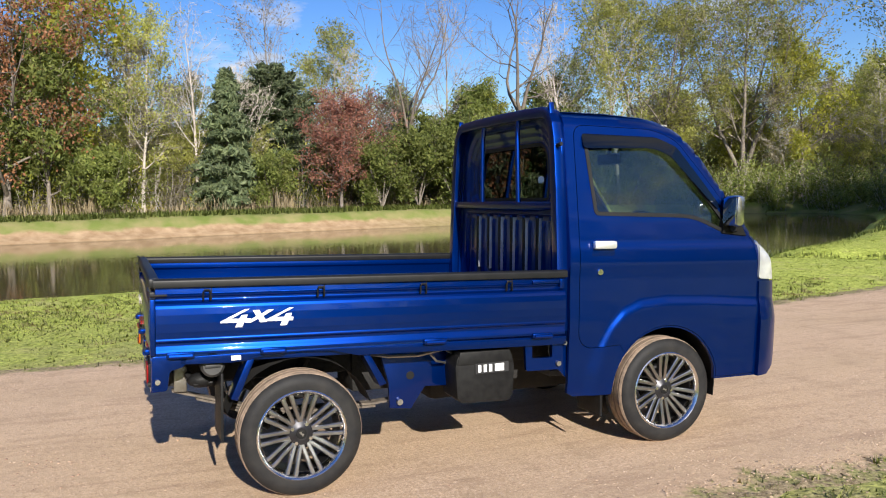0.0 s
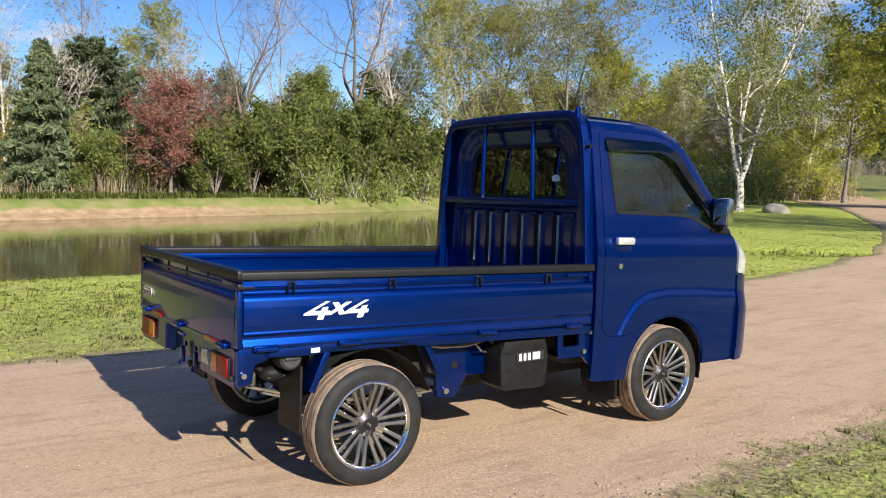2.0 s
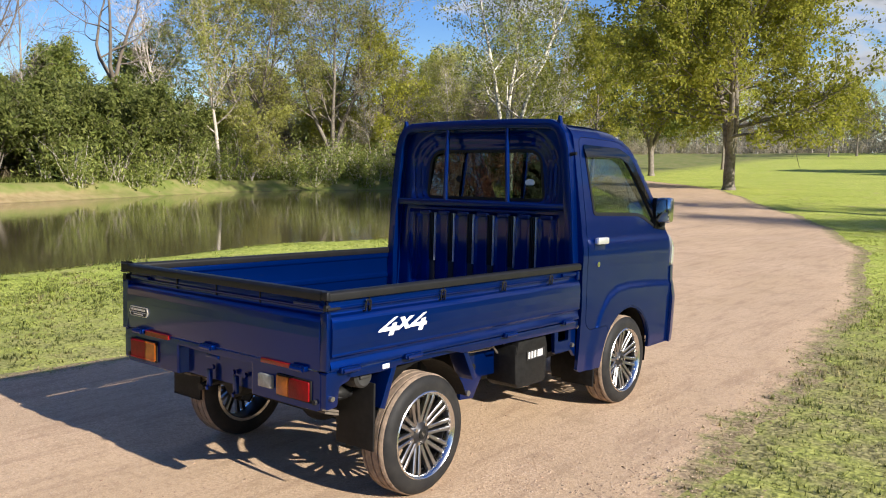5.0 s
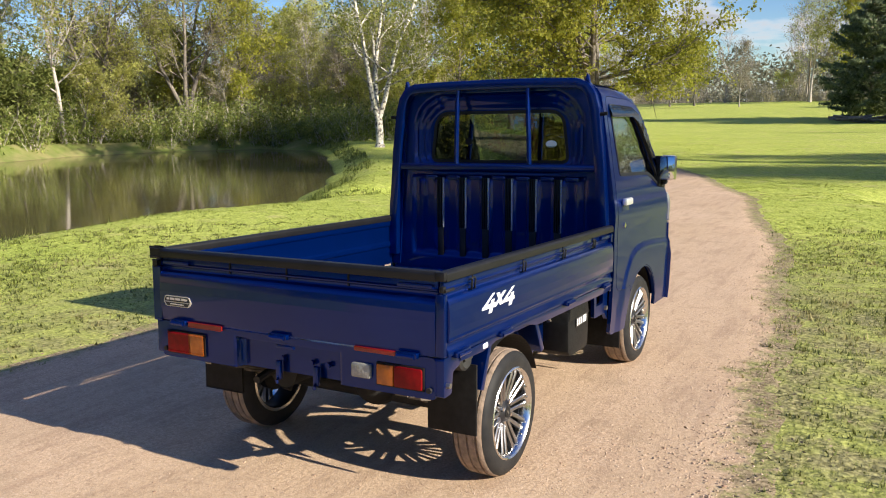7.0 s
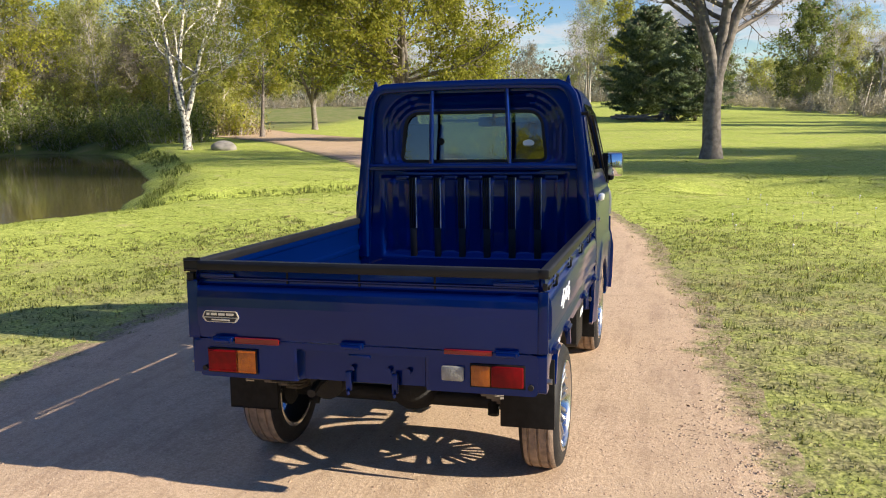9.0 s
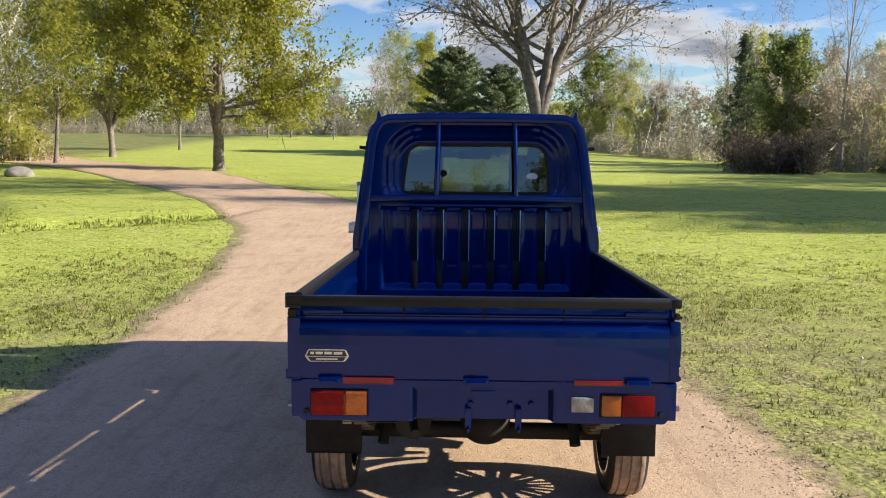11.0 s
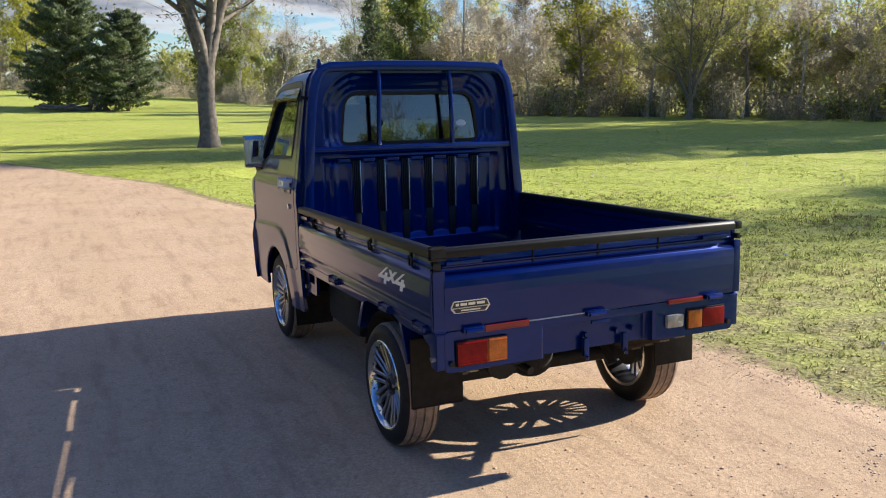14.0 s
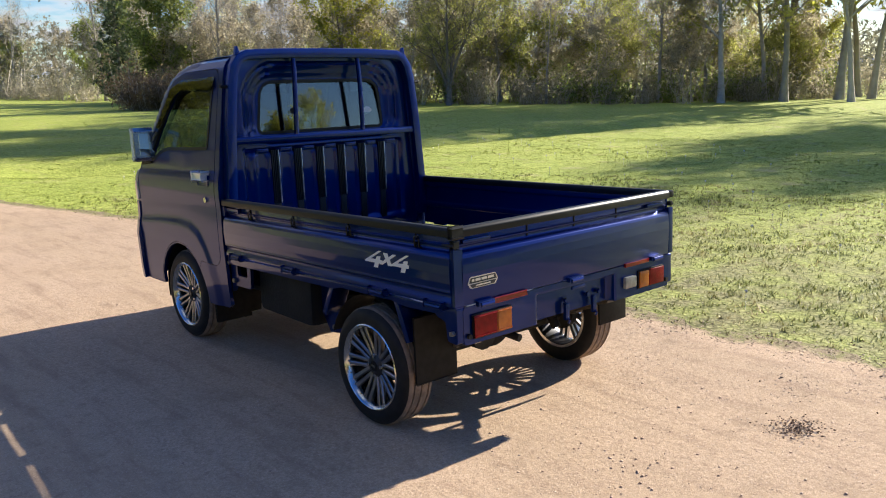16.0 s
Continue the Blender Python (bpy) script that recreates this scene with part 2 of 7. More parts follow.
L_DRY = leaf_material("dry_reeds_and_stalks", (0.25, 0.195, 0.115), (0.43, 0.35, 0.22), 0.3, clump=0.35)


def blade_material(name, fresh, pale, straw, through_light=0.5, straw_from=0.52):
    """Grass blades: green to pale from blade to blade, straw and dark clumps from patch to patch."""
    m = leaf_material(name, fresh, pale, through_light, 0.0)
    n, l = m.node_tree.nodes, m.node_tree.links
    hs = [k for k in n if k.type == "HUE_SAT"][0]
    rp = [k for k in n if k.type == "VALTORGB"][0]
    g = [k for k in n if k.type == "NEW_GEOMETRY"][0]
    t = n.new("ShaderNodeTexNoise")
    t.inputs["Scale"].default_value, t.inputs["Detail"].default_value = 1.5, 7
    t.inputs["Roughness"].default_value = 0.65
    l.new(g.outputs["Position"], t.inputs["Vector"])
    r = n.new("ShaderNodeValToRGB")
    r.color_ramp.elements[0].position, r.color_ramp.elements[1].position = straw_from, straw_from + 0.12
    l.new(t.outputs["Fac"], r.inputs[0])
    x = n.new("ShaderNodeMixRGB")
    l.new(r.outputs[0], x.inputs[0])
    l.new(rp.outputs[0], x.inputs[1])
    x.inputs[2].default_value = rgba(straw)
    t2 = n.new("ShaderNodeTexNoise")
    t2.inputs["Scale"].default_value, t2.inputs["Detail"].default_value = 4.5, 4
    l.new(g.outputs["Position"], t2.inputs["Vector"])
    r2 = n.new("ShaderNodeValToRGB")
    r2.color_ramp.elements[0].position, r2.color_ramp.elements[1].position = 0.36, 0.56
    r2.color_ramp.elements[0].color = (0.62, 0.66, 0.55, 1)
    r2.color_ramp.elements[1].color = (1, 1, 1, 1)
    l.new(t2.outputs["Fac"], r2.inputs[0])
    y = n.new("ShaderNodeMixRGB")
    y.blend_type = "MULTIPLY"
    y.inputs[0].default_value = 1.0
    l.new(x.outputs[0], y.inputs[1])
    l.new(r2.outputs[0], y.inputs[2])
    l.new(y.outputs[0], hs.inputs["Color"])
    return m


L_GRASS = blade_material("grass_blades", (0.24, 0.31, 0.045), (0.66, 0.70, 0.16), (0.60, 0.54, 0.21), 0.25, 0.58)
L_VERGE = blade_material("worn_verge_grass", (0.15, 0.185, 0.045), (0.42, 0.42, 0.135), (0.48, 0.40, 0.19), 0.25, 0.50)
L_TALL = blade_material("tall_bank_grass", (0.18, 0.24, 0.055), (0.40, 0.43, 0.12), (0.46, 0.40, 0.19), 0.35, 0.58)


# ---- mesh helpers ----
def finish(bm, name, mat, smooth=True, angle=35):
    bmesh.ops.recalc_face_normals(bm, faces=bm.faces)
    me = bpy.data.meshes.new(name)
    if smooth:
        for f in bm.faces:
            f.smooth = True
        for e in bm.edges:
            if len(e.link_faces) == 2 and e.calc_face_angle(0) > radians(angle):
                e.smooth = False
    bm.to_mesh(me)
    bm.free()
    if isinstance(mat, (list, tuple)):
        for k in mat:
            me.materials.append(k)
    else:
        me.materials.append(mat)
    return me


def part(name, bm, mat, parent, label="", smooth=True):
    """One mesh object under a thing or under a part."""
    ob = new(name, finish(bm, name, mat, smooth))
    ob.parent = parent
    if label:
        tagged(ob, label)
    return ob


def thing(name, bm, mat, label, category, group="", kind="", smooth=True):
    return tagged(new(name, finish(bm, name, mat, smooth)), label, category, group, kind)


def raw(name, verts, faces, mats, face_mats=None, smooth=False):
    me = bpy.data.meshes.new(name)
    me.from_pydata([tuple(v) for v in verts], [], [tuple(f) for f in faces])
    for k in (mats if isinstance(mats, (list, tuple)) else [mats]):
        me.materials.append(k)
    if face_mats is not None:
        me.polygons.foreach_set("material_index", face_mats)
    if smooth:
        me.polygons.foreach_set("use_smooth", [True] * len(me.polygons))
    me.update()
    return me


def bevel(bm, w, segments=2):
    if w > 0:
        bmesh.ops.bevel(bm, geom=list(bm.edges), offset=w, segments=segments, affect="EDGES", profile=0.6, clamp_overlap=True)
    return bm


def box(x0, x1, y0, y1, z0, z1, w=0.0, into=None):
    bm = bmesh.new()
    bmesh.ops.create_cube(bm, size=1)
    for v in bm.verts:
        v.co = Vector((x0 + (v.co.x + 0.5) * (x1 - x0), y0 + (v.co.y + 0.5) * (y1 - y0), z0 + (v.co.z + 0.5) * (z1 - z0)))
    bevel(bm, w)
    return join(into, bm)


def join(into, bm):
    if into is None:
        return bm
    me = bpy.data.meshes.new("tmp")
    bm.to_mesh(me)
    bm.free()
    into.from_mesh(me)
    bpy.data.meshes.remove(me)
    return into


def prism(points, axis, a, b, w=0.0, into=None):
    """A 2D outline pushed along an axis from a to b. axis 'x': points are (y, z); 'y': (x, z); 'z': (x, y)."""
    bm = bmesh.new()

    def at(p, c):
        return {"x": (c, p[0], p[1]), "y": (p[0], c, p[1]), "z": (p[0], p[1], c)}[axis]
    lo = [bm.verts.new(at(p, a)) for p in points]
    hi = [bm.verts.new(at(p, b)) for p in points]
    n = len(points)
    bm.faces.new(lo)
    bm.faces.new(hi[::-1])
    for i in range(n):
        bm.faces.new((lo[i], hi[i], hi[(i + 1) % n], lo[(i + 1) % n]))
    bmesh.ops.recalc_face_normals(bm, faces=bm.faces)
    bevel(bm, w)
    return join(into, bm)


def tube(path, r, sides=8, into=None, section=None):
    """A round bar (or, with section (half width, half depth), a flat one) along points; r may be a list."""
    bm = bmesh.new()
    pts = [Vector(p) for p in path]
    rings = []
    up = Vector((0, 0, 1))
    for i, p in enumerate(pts):
        d = (pts[min(i + 1, len(pts) - 1)] - pts[max(i - 1, 0)]).normalized()
        ref = up if abs(d.dot(up)) < 0.95 else Vector((0, 1, 0))
        a = d.cross(ref).normalized()
        b = a.cross(d).normalized()
        rr = r[i] if isinstance(r, (list, tuple)) else r
        rings.append([bm.verts.new(p + (a * math.cos(2 * math.pi * k / sides) + b * math.sin(2 * math.pi * k / sides)) * rr)
                      for k in range(sides)])
    for i in range(len(rings) - 1):
        for k in range(sides):
            bm.faces.new((rings[i][k], rings[i][(k + 1) % sides], rings[i + 1][(k + 1) % sides], rings[i + 1][k]))
    bm.faces.new(rings[0][::-1])
    bm.faces.new(rings[-1])
    return join(into, bm)


def lathe(profile, sides=48, into=None):
    """A closed profile of (x, r) turned round the x axis."""
    bm = bmesh.new()
    rings = []
    for k in range(sides):
        c, s = math.cos(2 * math.pi * k / sides), math.sin(2 * math.pi * k / sides)
        rings.append([bm.verts.new((x, r * c, r * s)) for x, r in profile])
    n = len(profile)
    for k in range(sides):
        for i in range(n):
            bm.faces.new((rings[k][i], rings[(k + 1) % sides][i], rings[(k + 1) % sides][(i + 1) % n], rings[k][(i + 1) % n]))
    bmesh.ops.recalc_face_normals(bm, faces=bm.faces)
    return join(into, bm)


def inside(p, poly):
    x, y = p
    hit = False
    for i in range(len(poly)):
        (x0, y0), (x1, y1) = poly[i - 1], poly[i]
        if (y0 > y) != (y1 > y) and x < (x1 - x0) * (y - y0) / (y1 - y0) + x0:
            hit = not hit
    return hit


def rounded(points, radii, steps=5):
    """A polygon with its corners rounded."""
    out = []
    n = len(points)
    for i, p in enumerate(points):
        r = radii[i] if isinstance(radii, (list, tuple)) else radii
        p = Vector(p)
        a, b = Vector(points[i - 1]) - p, Vector(points[(i + 1) % n]) - p
        d = min(r, a.length * 0.49, b.length * 0.49)
        if d < 1e-4:
            out.append(tuple(p))
            continue
        s, e = p + a.normalized() * d, p + b.normalized() * d
        for k in range(steps + 1):
            t = k / steps
            q = s * (1 - t) ** 2 + p * 2 * t * (1 - t) + e * t * t
            out.append((q.x, q.y))
    return out


def sheet(outer, holes, place, out, step=0.04, thick=0.012):
    """A pressed panel: a grid cut along outline and holes, put into space by place(u, v), given a thickness."""
    us, vs = [p[0] for p in outer], [p[1] for p in outer]
    u0, u1, v0, v1 = min(us), max(us), min(vs), max(vs)
    nu, nv = max(2, int((u1 - u0) / step)), max(2, int((v1 - v0) / step))
    bm = bmesh.new()
    grid = [[bm.verts.new((u0 + (u1 - u0) * i / nu, v0 + (v1 - v0) * j / nv, 0)) for j in range(nv + 1)] for i in range(nu + 1)]
    for i in range(nu):
        for j in range(nv):
            bm.faces.new((grid[i][j], grid[i + 1][j], grid[i + 1][j + 1], grid[i][j + 1]))
    for poly in [outer, *holes]:
        for i in range(len(poly)):
            a, b = Vector((*poly[i - 1], 0)), Vector((*poly[i], 0))
            d = b - a
            if d.length < 1e-5:
                continue
            lo, hi = (min(a.x, b.x) - 1e-4, min(a.y, b.y) - 1e-4), (max(a.x, b.x) + 1e-4, max(a.y, b.y) + 1e-4)
            fs = [f for f in bm.faces if min(v.co.x for v in f.verts) <= hi[0] and max(v.co.x for v in f.verts) >= lo[0]
                  and min(v.co.y for v in f.verts) <= hi[1] and max(v.co.y for v in f.verts) >= lo[1]]
            geom = list({e for f in fs for e in f.edges}) + fs + list({v for f in fs for v in f.verts})
            bmesh.ops.bisect_plane(bm, geom=geom, dist=1e-6, plane_co=a, plane_no=Vector((-d.y, d.x, 0)))
    dead = []
    for f in bm.faces:
        c = f.calc_center_median()
        if not inside((c.x, c.y), outer) or any(inside((c.x, c.y), h) for h in holes):
            dead.append(f)
    bmesh.ops.delete(bm, geom=dead, context="FACES")
    bmesh.ops.remove_doubles(bm, verts=bm.verts, dist=2e-4)
    for v in bm.verts:
        v.co = Vector(place(v.co.x, v.co.y))
    bmesh.ops.recalc_face_normals(bm, faces=bm.faces)
    bm.normal_update()
    if sum(f.normal.dot(Vector(out)) * f.calc_area() for f in bm.faces) < 0:
        bmesh.ops.reverse_faces(bm, faces=bm.faces)
        bm.normal_update()
    if thick:
        under = {v: bm.verts.new(v.co - v.normal * thick) for v in list(bm.verts)}
        rim = [e for e in bm.edges if len(e.link_faces) == 1]
        for f in list(bm.faces):
            bm.faces.new([under[v] for v in reversed(f.verts)])
        for e in rim:
            a, b = e.verts
            bm.faces.new((a, b, under[b], under[a]))
    return bm


def smooth01(a, b, t):
    t = min(1.0, max(0.0, (t - a) / (b - a)))
    return t * t * (3 - 2 * t)


def lerp_table(table, t):
    if t <= table[0][0]:
        return table[0][1]
    for (a, x), (b, y) in zip(table, table[1:]):
        if t <= b:
            return x + (y - x) * (t - a) / (b - a)
    return table[-1][1]

# ---- ground, road, pond ----
POND = [(-9.0, -60), (-8.9, -2), (-9.1, 1), (-9.4, 5), (-9.6, 7.6), (-8.6, 10.0), (-9.7, 11.6), (-12.0, 16.0), (-14.6, 20.0),
        (-17.5, 24.0), (-22.0, 29.5), (-26.0, 34.5), (-30.0, 38.5), (-35.5, 39.5), (-39.5, 34.5), (-39.5, 28.0), (-37.3, 22.0),
        (-35.2, 15.0), (-34.0, 6.0), (-32.3, 0.0), (-30.8, -8.0), (-29.0, -60)]
WATER_Z = -0.45
ROAD_L = [(-60, -2.8), (-1.5, -2.8), (1.0, -2.62), (2.8, -2.66), (6.4, -3.02), (10.0, -3.65), (12.0, -4.2), (18.0, -6.5),
          (24.0, -9.8), (30.4, -14.2), (36.3, -18.5), (54.0, -34.0), (80.0, -66.0)]
ROAD_R = [(-60, 2.0), (-6, 1.75), (-0.75, 1.62), (0.6, 1.54), (1.9, 1.40), (3.5, 1.30), (6.9, 0.80), (12.8, -0.55), (18.7, -2.8),
          (23.0, -4.9), (30.0, -8.6), (36.7, -12.3), (57.0, -29.0), (80.0, -58.0)]


def side_distance(px, py, poly):
    """Signed distance to an outline for arrays of points, negative inside."""
    best = np.full(px.shape, 1e9)
    odd = np.zeros(px.shape, bool)
    for i in range(len(poly)):
        (x0, y0), (x1, y1) = poly[i - 1], poly[i]
        dx, dy = x1 - x0, y1 - y0
        t = np.clip(((px - x0) * dx + (py - y0) * dy) / (dx * dx + dy * dy + 1e-9), 0, 1)
        best = np.minimum(best, np.hypot(px - x0 - t * dx, py - y0 - t * dy))
        if y0 != y1:
            odd ^= ((y0 > py) != (y1 > py)) & (px < dx * (py - y0) / dy + x0)
    return np.where(odd, -best, best)


def sstep(a, b, t):
    t = np.clip((t - a) / (b - a), 0, 1)
    return t * t * (3 - 2 * t)


def wave(px, py, k, seed):
    """Cheap smooth noise, about -1 to 1."""
    r = np.random.RandomState(seed)
    out = 0
    for f in (1.0, 1.9, 3.7):
        a, b, c = r.uniform(0, 6.28, 3)
        out = out + (np.sin(px * k * f + a + 1.7 * np.sin(py * k * f * 0.6 + b)) * np.cos(py * k * f * 0.9 + c)) / f
    return out / 1.8


def height(px, py):
    """The lie of the land: flat by the road, a pond basin to the west, a field rising to the north."""
    px, py = np.asarray(px, float), np.asarray(py, float)
    d = side_distance(px, py, POND) + 0.25 * wave(px, py, 0.55, 4)
    west = sstep(-20, -32, px) * (1 - sstep(22, 34, py))
    rise = 0.28 * sstep(20, 44, py) + 2.9 * sstep(44, 132, py) * sstep(40, -4, px) + 0.3 * sstep(30, 80, px)
    bank = 0.38 * west * sstep(0, 1.5, d)
    z = rise + bank
    dip = np.where(d > 0, -0.30 * (1 - sstep(0.0, 1.1, d)), -0.30 - 0.8 * sstep(0.0, 1.4, -d))
    z = z * sstep(0.0, 1.2, d) + dip
    # shallow ditch that crosses under the road
    c1 = np.abs(py - (11.4 + (px + 8.5) * 1.15)) / 1.52
    z = z - 0.30 * np.exp(-(c1 / 0.8) ** 2) * sstep(-4.6, -6.0, px) * sstep(-9.6, -8.6, px)
    c2 = np.abs(py - (14.6 + 0.05 * wave(px, px * 0, 0.2, 9) * 8))
    z = z - 0.34 * np.exp(-(c2 / 1.1) ** 2) * sstep(0.8, 2.6, px) * sstep(70, 40, px)
    near = np.exp(-((px / 9) ** 2 + ((py - 2) / 9) ** 2))
    z = z + (0.05 * wave(px, py, 0.35, 2) + 0.03 * wave(px, py, 1.3, 3)) * (1 - 0.85 * near) * sstep(-0.2, 1.5, d)
    return z


def axis_steps(lo, hi, fine_lo, fine_hi, fine, grow):
    mid = list(np.arange(fine_lo, fine_hi, fine)) + [fine_hi]
    s, v, right = fine, fine_hi, []
    while v < hi:
        s *= grow
        v += s
        right.append(v)
    s, v, left = fine, fine_lo, []
    while v > lo:
        s *= grow
        v -= s
        left.append(v)
    return np.array(left[::-1] + mid + right)


gx = axis_steps(-900, 900, -44, 22, 0.4, 1.12)
gy = axis_steps(-900, 1200, -9, 44, 0.4, 1.12)
GX, GY = np.meshgrid(gx, gy, indexing="ij")
GZ = height(GX, GY)
on_road = np.minimum(GX - np.interp(GY, [p[0] for p in ROAD_L], [p[1] for p in ROAD_L]),
                     np.interp(GY, [p[0] for p in ROAD_R], [p[1] for p in ROAD_R]) - GX)
GZ = GZ - 0.06 * sstep(0.1, 0.6, on_road) * (np.abs(GY - 10) < 70)
nx, ny = GX.shape
idx = np.arange(nx * ny).reshape(nx, ny)
ground_faces = np.stack([idx[:-1, :-1], idx[1:, :-1], idx[1:, 1:], idx[:-1, 1:]], -1).reshape(-1, 4)


def ground_material():
    """Mown spring grass with thin dry patches, bare clay on the steep pond bank, mud under water."""
    m = bpy.data.materials.new("mown_grass")
    m.use_nodes = True
    n, l = m.node_tree.nodes, m.node_tree.links
    b = n["Principled BSDF"]
    b.inputs["Roughness"].default_value = 0.85
    b.inputs["Specular IOR Level"].default_value = 0.2
    tc = n.new("ShaderNodeTexCoord")

    def noise_ramp(scale, p0, p1, c0, c1, detail=6):
        t = n.new("ShaderNodeTexNoise")
        t.inputs["Scale"].default_value = scale
        t.inputs["Detail"].default_value = detail
        l.new(tc.outputs["Object"], t.inputs["Vector"])
        r = n.new("ShaderNodeValToRGB")
        r.color_ramp.elements[0].position, r.color_ramp.elements[1].position = p0, p1
        r.color_ramp.elements[0].color, r.color_ramp.elements[1].color = rgba(c0), rgba(c1)
        l.new(t.outputs["Fac"], r.inputs[0])
        return r.outputs[0], t

    def mix(fac, a, c):
        x = n.new("ShaderNodeMixRGB")
        l.new(fac, x.inputs[0])
        l.new(a, x.inputs[1])
        if isinstance(c, tuple):
            x.inputs[2].default_value = rgba(c)
        else:
            l.new(c, x.inputs[2])
        return x.outputs[0]
    base, _ = noise_ramp(0.35, 0.35, 0.68, (0.41, 0.49, 0.080), (0.60, 0.63, 0.145))
    fine, ft = noise_ramp(26, 0.42, 0.66, (0.20, 0.26, 0.032), (0.72, 0.74, 0.18))
    half = n.new("ShaderNodeValue"); half.outputs[0].default_value = 0.6
    c = mix(half.outputs[0], base, fine)
    clump, _ = noise_ramp(5.0, 0.38, 0.60, (0.76, 0.79, 0.68), (1, 1, 1), 7)
    tuft = n.new("ShaderNodeMixRGB"); tuft.blend_type = "MULTIPLY"; tuft.inputs[0].default_value = 1.0
    l.new(c, tuft.inputs[1]); l.new(clump, tuft.inputs[2])
    c = tuft.outputs[0]
    dry, _ = noise_ramp(1.6, 0.56, 0.72, (0, 0, 0), (0.55, 0.55, 0.55))
    c = mix(dry, c, (0.46, 0.38, 0.19))
    geo = n.new("ShaderNodeNewGeometry")
    sep = n.new("ShaderNodeSeparateXYZ")
    l.new(geo.outputs["Position"], sep.inputs[0])

    def times(a, d):
        q = n.new("ShaderNodeMath"); q.operation = "MULTIPLY"
        l.new(a, q.inputs[0]); l.new(d, q.inputs[1])
        return q.outputs[0]
    # worn thin by the track: bare brown earth and straw in patches
    far = n.new("ShaderNodeVectorMath"); far.operation = "DISTANCE"
    far.inputs[1].default_value = (0.3, 1.5, 0.0)
    l.new(geo.outputs["Position"], far.inputs[0])
    nearby = n.new("ShaderNodeMapRange")
    nearby.inputs["From Min"].default_value, nearby.inputs["From Max"].default_value = 7.0, 2.5
    l.new(far.outputs["Value"], nearby.inputs["Value"])
    thin, _ = noise_ramp(3.4, 0.40, 0.58, (0.45, 0.45, 0.45), (1, 1, 1), 8)
    bare, _ = noise_ramp(31, 0.38, 0.66, (0.15, 0.14, 0.055), (0.42, 0.385, 0.165))
    c = mix(times(nearby.outputs[0], thin), c, bare)
    # leaf mould and dead grass under the woods beyond the pond
    woods = n.new("ShaderNodeMapRange")
    woods.inputs["From Min"].default_value, woods.inputs["From Max"].default_value = -27.0, -31.0
    l.new(sep.outputs["X"], woods.inputs["Value"])
    mould, _ = noise_ramp(1.1, 0.38, 0.64, (0.16, 0.20, 0.045), (0.27, 0.25, 0.10), 8)
    c = mix(woods.outputs[0], c, mould)
    # clay where the far bank falls to the water
    ramp = n.new("ShaderNodeValToRGB")
    e = ramp.color_ramp.elements
    e[0].position, e[0].color = 0.0, (1, 1, 1, 1)
    e[1].position, e[1].color = 1.0, (0, 0, 0, 1)
    low = n.new("ShaderNodeMapRange")
    low.inputs["From Min"].default_value, low.inputs["From Max"].default_value = -0.10, 0.03
    tn = n.new("ShaderNodeTexNoise"); tn.inputs["Scale"].default_value = 0.9; tn.inputs["Detail"].default_value = 6
    l.new(tc.outputs["Object"], tn.inputs["Vector"])
    ad = n.new("ShaderNodeMath"); ad.operation = "MULTIPLY_ADD"; ad.inputs[1].default_value = 0.5; ad.inputs[2].default_value = -0.25
    l.new(tn.outputs["Fac"], ad.inputs[0])
    sm = n.new("ShaderNodeMath"); sm.operation = "ADD"
    l.new(sep.outputs["Z"], sm.inputs[0]); l.new(ad.outputs[0], sm.inputs[1])
    l.new(sm.outputs[0], low.inputs["Value"])
    l.new(low.outputs[0], ramp.inputs[0])
    wst = n.new("ShaderNodeMapRange")
    wst.inputs["From Min"].default_value, wst.inputs["From Max"].default_value = -24.0, -29.0
    l.new(sep.outputs["X"], wst.inputs["Value"])
    nth = n.new("ShaderNodeMapRange")
    nth.inputs["From Min"].default_value, nth.inputs["From Max"].default_value = 22.0, 10.0
    l.new(sep.outputs["Y"], nth.inputs["Value"])
    m1 = n.new("ShaderNodeMath"); m1.operation = "MULTIPLY"
    m2 = n.new("ShaderNodeMath"); m2.operation = "MULTIPLY"
    l.new(ramp.outputs[0], m1.inputs[0]); l.new(wst.outputs[0], m1.inputs[1])
    l.new(m1.outputs[0], m2.inputs[0]); l.new(nth.outputs[0], m2.inputs[1])
    clay, _ = noise_ramp(2.5, 0.35, 0.7, (0.30, 0.20, 0.11), (0.46, 0.33, 0.20))
    c = mix(m2.outputs[0], c, clay)
    mud = n.new("ShaderNodeMapRange")
    mud.inputs["From Min"].default_value, mud.inputs["From Max"].default_value = -0.40, -0.50
    l.new(sep.outputs["Z"], mud.inputs["Value"])
    c = mix(mud.outputs[0], c, (0.10, 0.075, 0.04))
    l.new(c, b.inputs["Base Color"])
    bp = n.new("ShaderNodeBump")
    bp.inputs["Strength"].default_value = 0.4
    bp.inputs["Distance"].default_value = 0.05
    l.new(ft.outputs["Fac"], bp.inputs["Height"])
    l.new(bp.outputs[0], b.inputs["Normal"])
    return m


M_GROUND = ground_material()
ground = new("ground", raw("ground", np.stack([GX, GY, GZ], -1).reshape(-1, 3), ground_faces.tolist(), M_GROUND, smooth=True))
tagged(ground, "mown green spring lawn and field, thin and yellow by the track", "grass", kind="structure")


